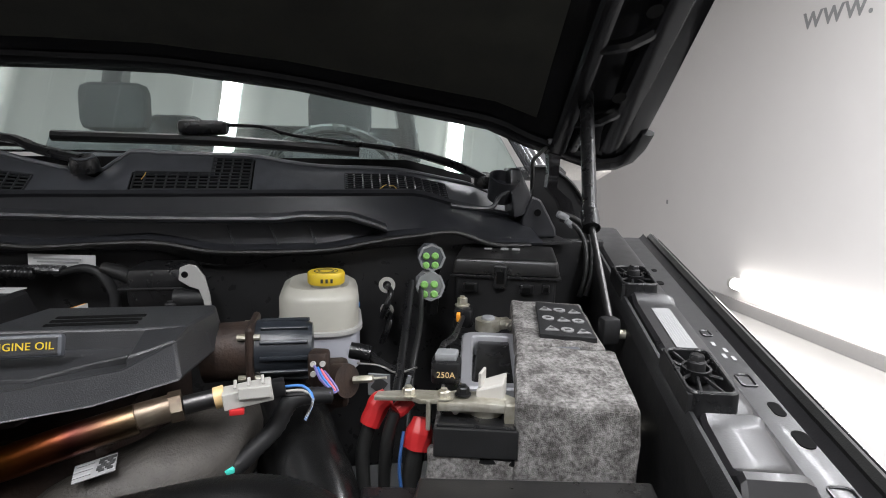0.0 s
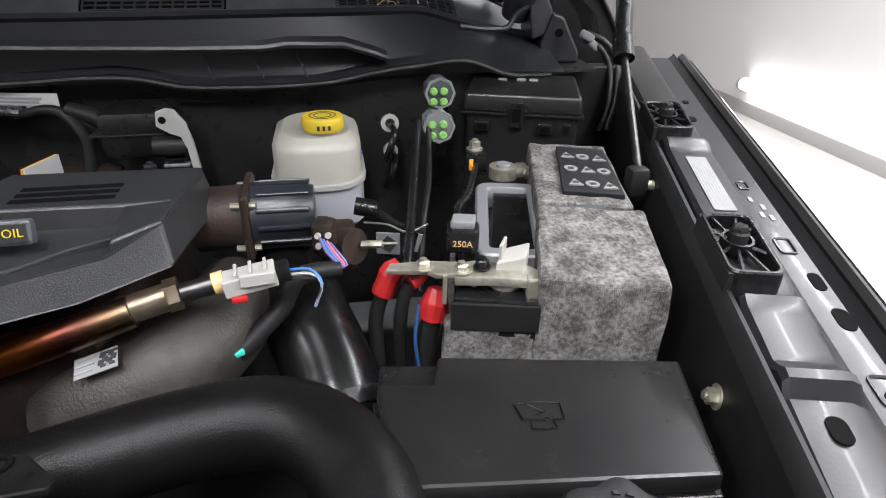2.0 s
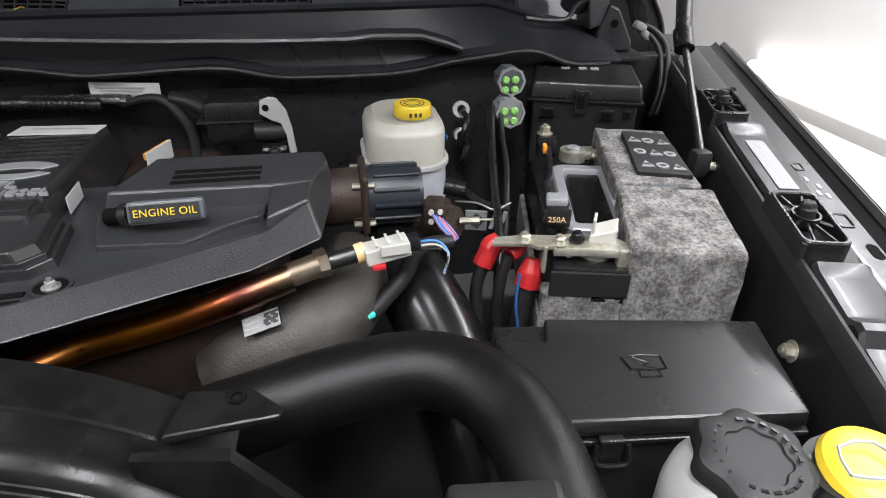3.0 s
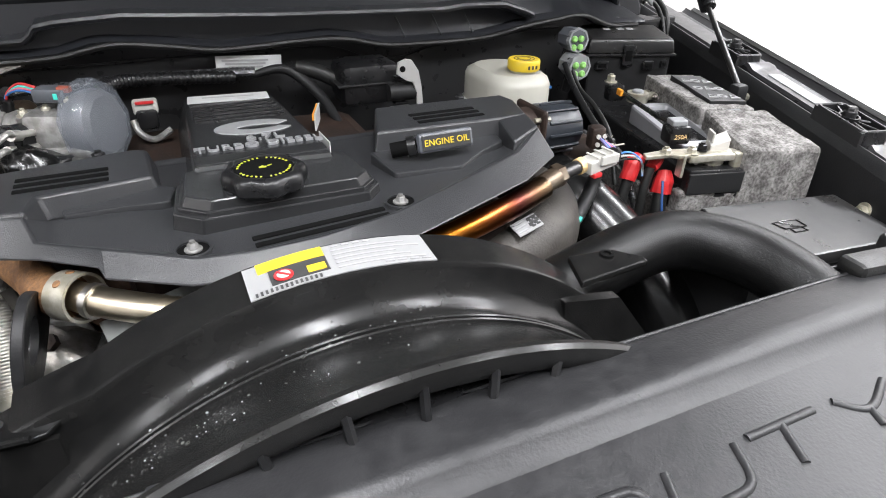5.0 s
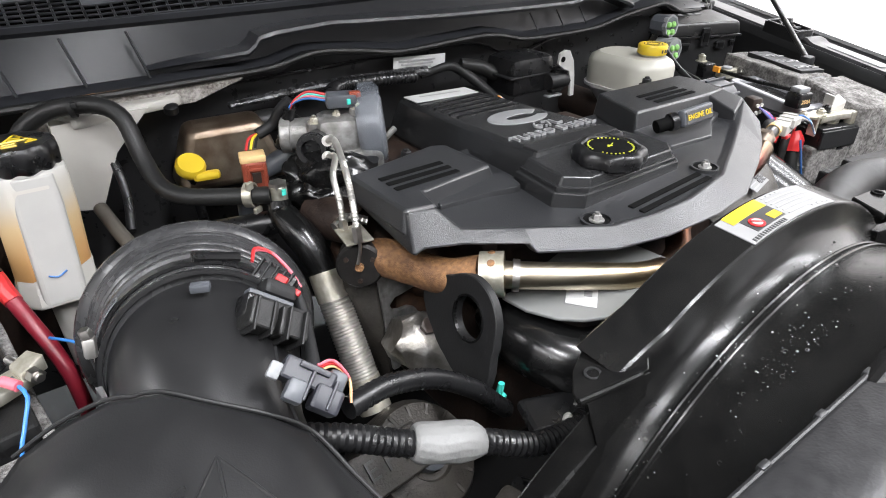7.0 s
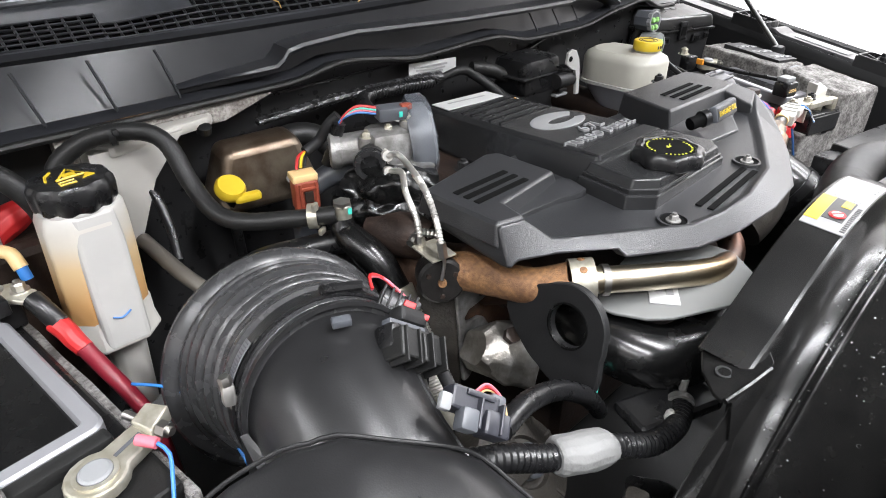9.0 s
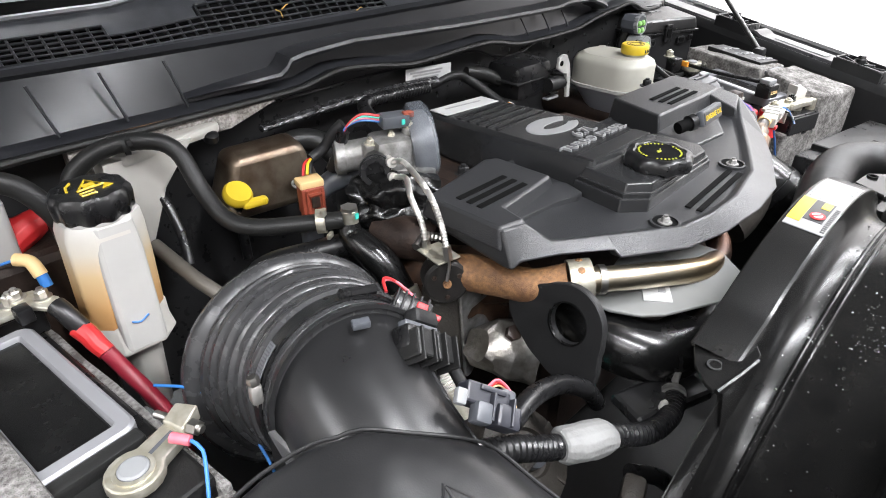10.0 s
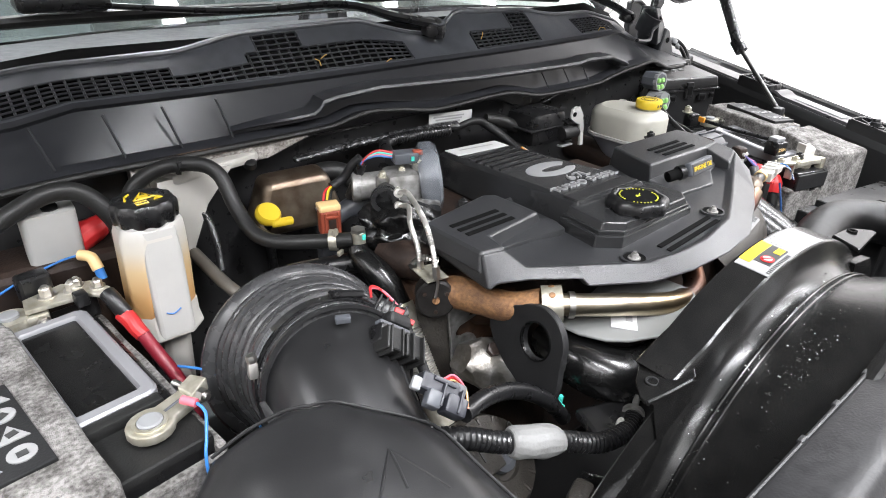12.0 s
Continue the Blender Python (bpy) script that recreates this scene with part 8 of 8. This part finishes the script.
LIDZ = [1.262, 1.270, 1.281, 1.298, 1.313, 1.314, 1.317, 1.309, 1.297, 1.281, 1.260, 1.240, 1.220, 1.207, 1.24, 1.235]


def dome(x, y):
    u = (x + 0.868) / 0.12
    return 1.313 - (0.050 if u > 0 else 0.030) * u * u - max(0, 0.46 - y) * 0.26


lid_rings = [[(x, y, z - 0.08) for (x, y), z in zip(grown(LIDP, 0.012), LIDZ)], [(x, y, z - 0.014) for (x, y), z in zip(grown(LIDP, 0.004), LIDZ)]]
for f, w in ((1.0, 0.0), (0.97, 0.03), (0.92, 0.15), (0.85, 0.4), (0.75, 0.7), (0.6, 0.95), (0.42, 1.0), (0.25, 1.0), (0.1, 1.0)):
    row = []
    for (x, y), z in zip(LIDP, LIDZ):
        px, py = -0.868 + (x + 0.868) * f, 0.37 + (y - 0.37) * f
        row.append((px, py, (z - (0.006 if f == 1.0 else 0.001 if f == 0.97 else 0)) * (1 - w) + dome(px, py) * w))
    lid_rings.append(row)
lid_bm = loft(lid_rings)
part("lid", lid_bm, SATIN, duct, "smooth satin black filter box lid", 62)
for pts in ([(-0.8587, 0.4272), (-0.874, 0.411), (-0.889, 0.395)], [(-0.8587, 0.4272), (-0.848, 0.406), (-0.838, 0.385)], [(-0.8587, 0.4272), (-0.861, 0.412), (-0.864, 0.398)]):
    part("raised_line", tube([(x, y, dome(x, y) + 0.0001) for x, y in pts], 0.0010, 0.006, 6), SATIN, duct)
part("lid_lip", tube([(x, y, z - 0.0016) for (x, y), z in zip(LIDP, LIDZ)][2:12], 0.0014, 0.008, 8), BLACK_MATT, duct)
# ---- connectors and looms in front ----
k1 = thing("wiring_connector", (-0.785, 0.53, 1.30), "black connector with red lock clips and looped wires", "connector", "intake connectors")
UA, UN = (0.020, -0.026, -0.013), (-0.35, -0.35, 0.85)
part("body", obox((-0.776, 0.546, 1.323), UA, UN, (0.036, 0.020, 0.018), 0.004), BLACK, k1)
for k in range(5):
    part("rib", obox(Vector((-0.785, 0.557, 1.330)) + Vector(UA) * 0.2 * k, UA, UN, (0.0022, 0.022, 0.020), 0.0008), BLACK_MATT, k1)
HA = (0.045, -0.008, -0.036)
HC = Vector((-0.793, 0.512, 1.315))
part("head", obox(HC, HA, UN, (0.056, 0.020, 0.020), 0.003), BLACK, k1)
part("socket", obox(HC + Vector((-0.014, -0.008, 0.010)), HA, UN, (0.022, 0.024, 0.024), 0.002), RUBBER, k1)
part("socket", obox(HC + Vector((0.008, -0.011, -0.008)), HA, UN, (0.026, 0.024, 0.021), 0.002), RUBBER, k1)
for k in range(4):
    part("ridge", obox(HC + Vector((-0.020, -0.010, 0.0145)) + Vector(HA) * 0.24 * k, HA, UN, (0.0022, 0.028, 0.025), 0.0007), RUBBER, k1)
part("latch_arm", obox(HC + Vector((0.002, 0.008, 0.010)), HA, UN, (0.040, 0.006, 0.010), 0.0015), DARK_GREY, k1)
part("cap", obox((-0.781, 0.527, 1.325), HA, UN, (0.030, 0.014, 0.016), 0.004), BLACK_MATT, k1)
part("lock", obox((-0.774, 0.533, 1.331), UA, UN, (0.010, 0.006, 0.006), 0.001), RED, k1)
part("lock", obox((-0.767, 0.522, 1.321), UA, UN, (0.006, 0.005, 0.005), 0.001), RED, k1)
for k in range(2):
    part("wire", tube([(-0.786, 0.566, 1.336), (-0.778, 0.579, 1.338 + 0.002 * k), (-0.764, 0.580, 1.330), (-0.755, 0.566, 1.316 - 0.002 * k), (-0.752, 0.552, 1.304)], 0.0015, 0.004, 8), (PINK, RED)[k], k1)
part("conduit", tube([(-0.764, 0.566, 1.318), (-0.759, 0.550, 1.306), (-0.762, 0.527, 1.292), (-0.770, 0.50, 1.282), (-0.780, 0.468, 1.272)], 0.0055, 0.004, 10), BLACK_MATT, k1)
k1.scale = (0.85, 0.85, 0.85)
k2 = thing("wiring_connector", (-0.80, 0.45, 1.30), "grey connector pair with pink wires", "connector", "intake connectors")
KA, KN2 = (0.030, -0.022, -0.022), (-0.45, -0.2, 0.87)
part("body", obox((-0.794, 0.447, 1.308), KA, KN2, (0.044, 0.019, 0.020), 0.0025), BLUE_GREY, k2)
part("plug", obox((-0.789, 0.428, 1.294), KA, KN2, (0.024, 0.020, 0.022), 0.003), BLUE_GREY, k2)
part("socket", obox((-0.809, 0.436, 1.309), KA, KN2, (0.016, 0.018, 0.016), 0.003), DARK_GREY, k2)
part("shell", obox((-0.775, 0.440, 1.294), KA, KN2, (0.016, 0.022, 0.019), 0.004), DARK_GREY, k2)
part("clip", obox((-0.817, 0.452, 1.323), KA, KN2, (0.010, 0.014, 0.008), 0.002), GREY_PLASTIC, k2)
part("latch", obox((-0.788, 0.441, 1.317), KA, KN2, (0.026, 0.005, 0.004), 0.001), BLUE_GREY, k2)
for k in range(2):
    part("rib", obox((-0.799 + 0.014 * k, 0.436 - 0.010 * k, 1.308 - 0.010 * k), KA, KN2, (0.0025, 0.024, 0.019), 0.0008), BLUE_GREY, k2)
for k, mt in enumerate((PINK, RED, TAN)):
    part("wire", tube([(-0.782, 0.452, 1.310 - 0.003 * k), (-0.768, 0.452, 1.308 - 0.003 * k), (-0.760, 0.442, 1.292), (-0.766, 0.430, 1.277)], 0.0013, 0.004, 8), mt, k2)
k2.location += Vector((0.0, 0.0066, -0.0007))
k2.scale = (0.76, 0.76, 0.76)
solo("wiring_loom", tube([(-0.775, 0.445, 1.275), (-0.74, 0.452, 1.270), (-0.70, 0.455, 1.252), (-0.665, 0.452, 1.225), (-0.64, 0.455, 1.195), (-0.62, 0.46, 1.17)], 0.0072, 0.0026, 12, 0.12), BLACK, "black corrugated loom in front of the engine", "wiring loom", "wiring looms")
tl = thing("wiring_loom", (-0.70, 0.415, 1.225), "thick black corrugated loom with white cloth tape", "wiring loom", "wiring looms")
part("conduit", tube([(-0.81, 0.455, 1.262), (-0.775, 0.440, 1.252), (-0.74, 0.427, 1.236), (-0.69, 0.411, 1.220), (-0.65, 0.398, 1.203), (-0.615, 0.396, 1.194), (-0.588, 0.402, 1.189), (-0.573, 0.411, 1.188)], 0.0088, 0.0026, 12, 0.12), BLACK, tl)
part("cloth_tape", felt_wear(tube([(-0.7385, 0.4265, 1.2355), (-0.737, 0.426, 1.235), (-0.720, 0.421, 1.230), (-0.704, 0.416, 1.2255), (-0.693, 0.412, 1.222), (-0.690, 0.411, 1.221)], [0.0115, 0.0150, 0.0155, 0.0162, 0.0150, 0.0110], 0.005, 16, squash=0.9), 0.0009), TAPE, tl, "white cloth tape wrap")
part("loom_clip", join(ring((-0.578, 0.408, 1.188), (0.8, 0.45, -0.05), 0.0092, 0.0025, 0.007, 18), tube([(-0.570, 0.412, 1.196), (-0.567, 0.413, 1.206)], 0.0035, seg=8)), ALU, tl, "small pale loom clip")
solo("edge_clip", join(box((-0.108, 0.527, 1.2400), (0.010, 0.006, 0.005), 0.001, rz=30), tube([(-0.110, 0.526, 1.239), (-0.117, 0.524, 1.229)], 0.0018, seg=8)), TEAL, "small teal clip on a loom by the intake", "clip")
solo("edge_clip", join(box((-0.626, 0.466, 1.184), (0.014, 0.010, 0.004), 0.001), tube([(-0.624, 0.466, 1.185), (-0.622, 0.466, 1.197)], 0.003, seg=8)), TEAL, "small teal fir-tree clip", "clip")
al = thing("alternator", (-0.69, 0.49, 1.11), "dull cast alternator below the looms", "alternator")
AC, AX = Vector((-0.688, 0.505, 1.105)), Vector((0.1, -0.55, 0.8)).normalized()
part("case", lathe([(0.05, -0.06), (0.056, -0.045), (0.056, 0.012), (0.048, 0.028), (0.024, 0.034), (0.022, 0.030)], AC, AX, 32), CAST_GREY, al)
for k in range(14):
    a = 2 * math.pi * k / 14
    m = AX.to_track_quat("Z", "Y").to_matrix()
    part("fin", obox(AC + m @ Vector((0.038 * math.cos(a), 0.038 * math.sin(a), 0.027)), m @ Vector((math.cos(a), math.sin(a), 0)), AX, (0.018, 0.004, 0.008), 0.001), CAST_GREY, al)
part("hub", lathe([(0.016, 0.02), (0.016, 0.040), (0.010, 0.043)], AC, AX, 20), DARK_GREY, al)
part("ear", box((-0.685, 0.385, 1.165), (0.03, 0.02, 0.03), 0.006, rz=20), CAST_GREY, al)
lp = thing("lettered_plate", (-0.725, 0.49, 1.15), "pale cast plate with black raised letters", "plate")
LM = pose(-0.724, 0.484, 1.150, 38, 0, 6)
pl = box((0, 0, -0.003), (0.072, 0.040, 0.006), 0.002)
pl.transform(LM)
part("plate", pl, CAST_GREY, lp)
for k, ch in enumerate("EFF"):
    part("letter", words(ch, 0.024, LM @ pose(-0.018 + 0.0175 * k, 0.002, 0.0008), 0.0008), INK, lp)
solo("fluid_pipe", tube([(-0.66, 0.40, 1.16), (-0.63, 0.385, 1.14), (-0.60, 0.37, 1.10)], 0.008, 0.01, 10), BLACK, "thin black pipe beside the shroud", "pipe")
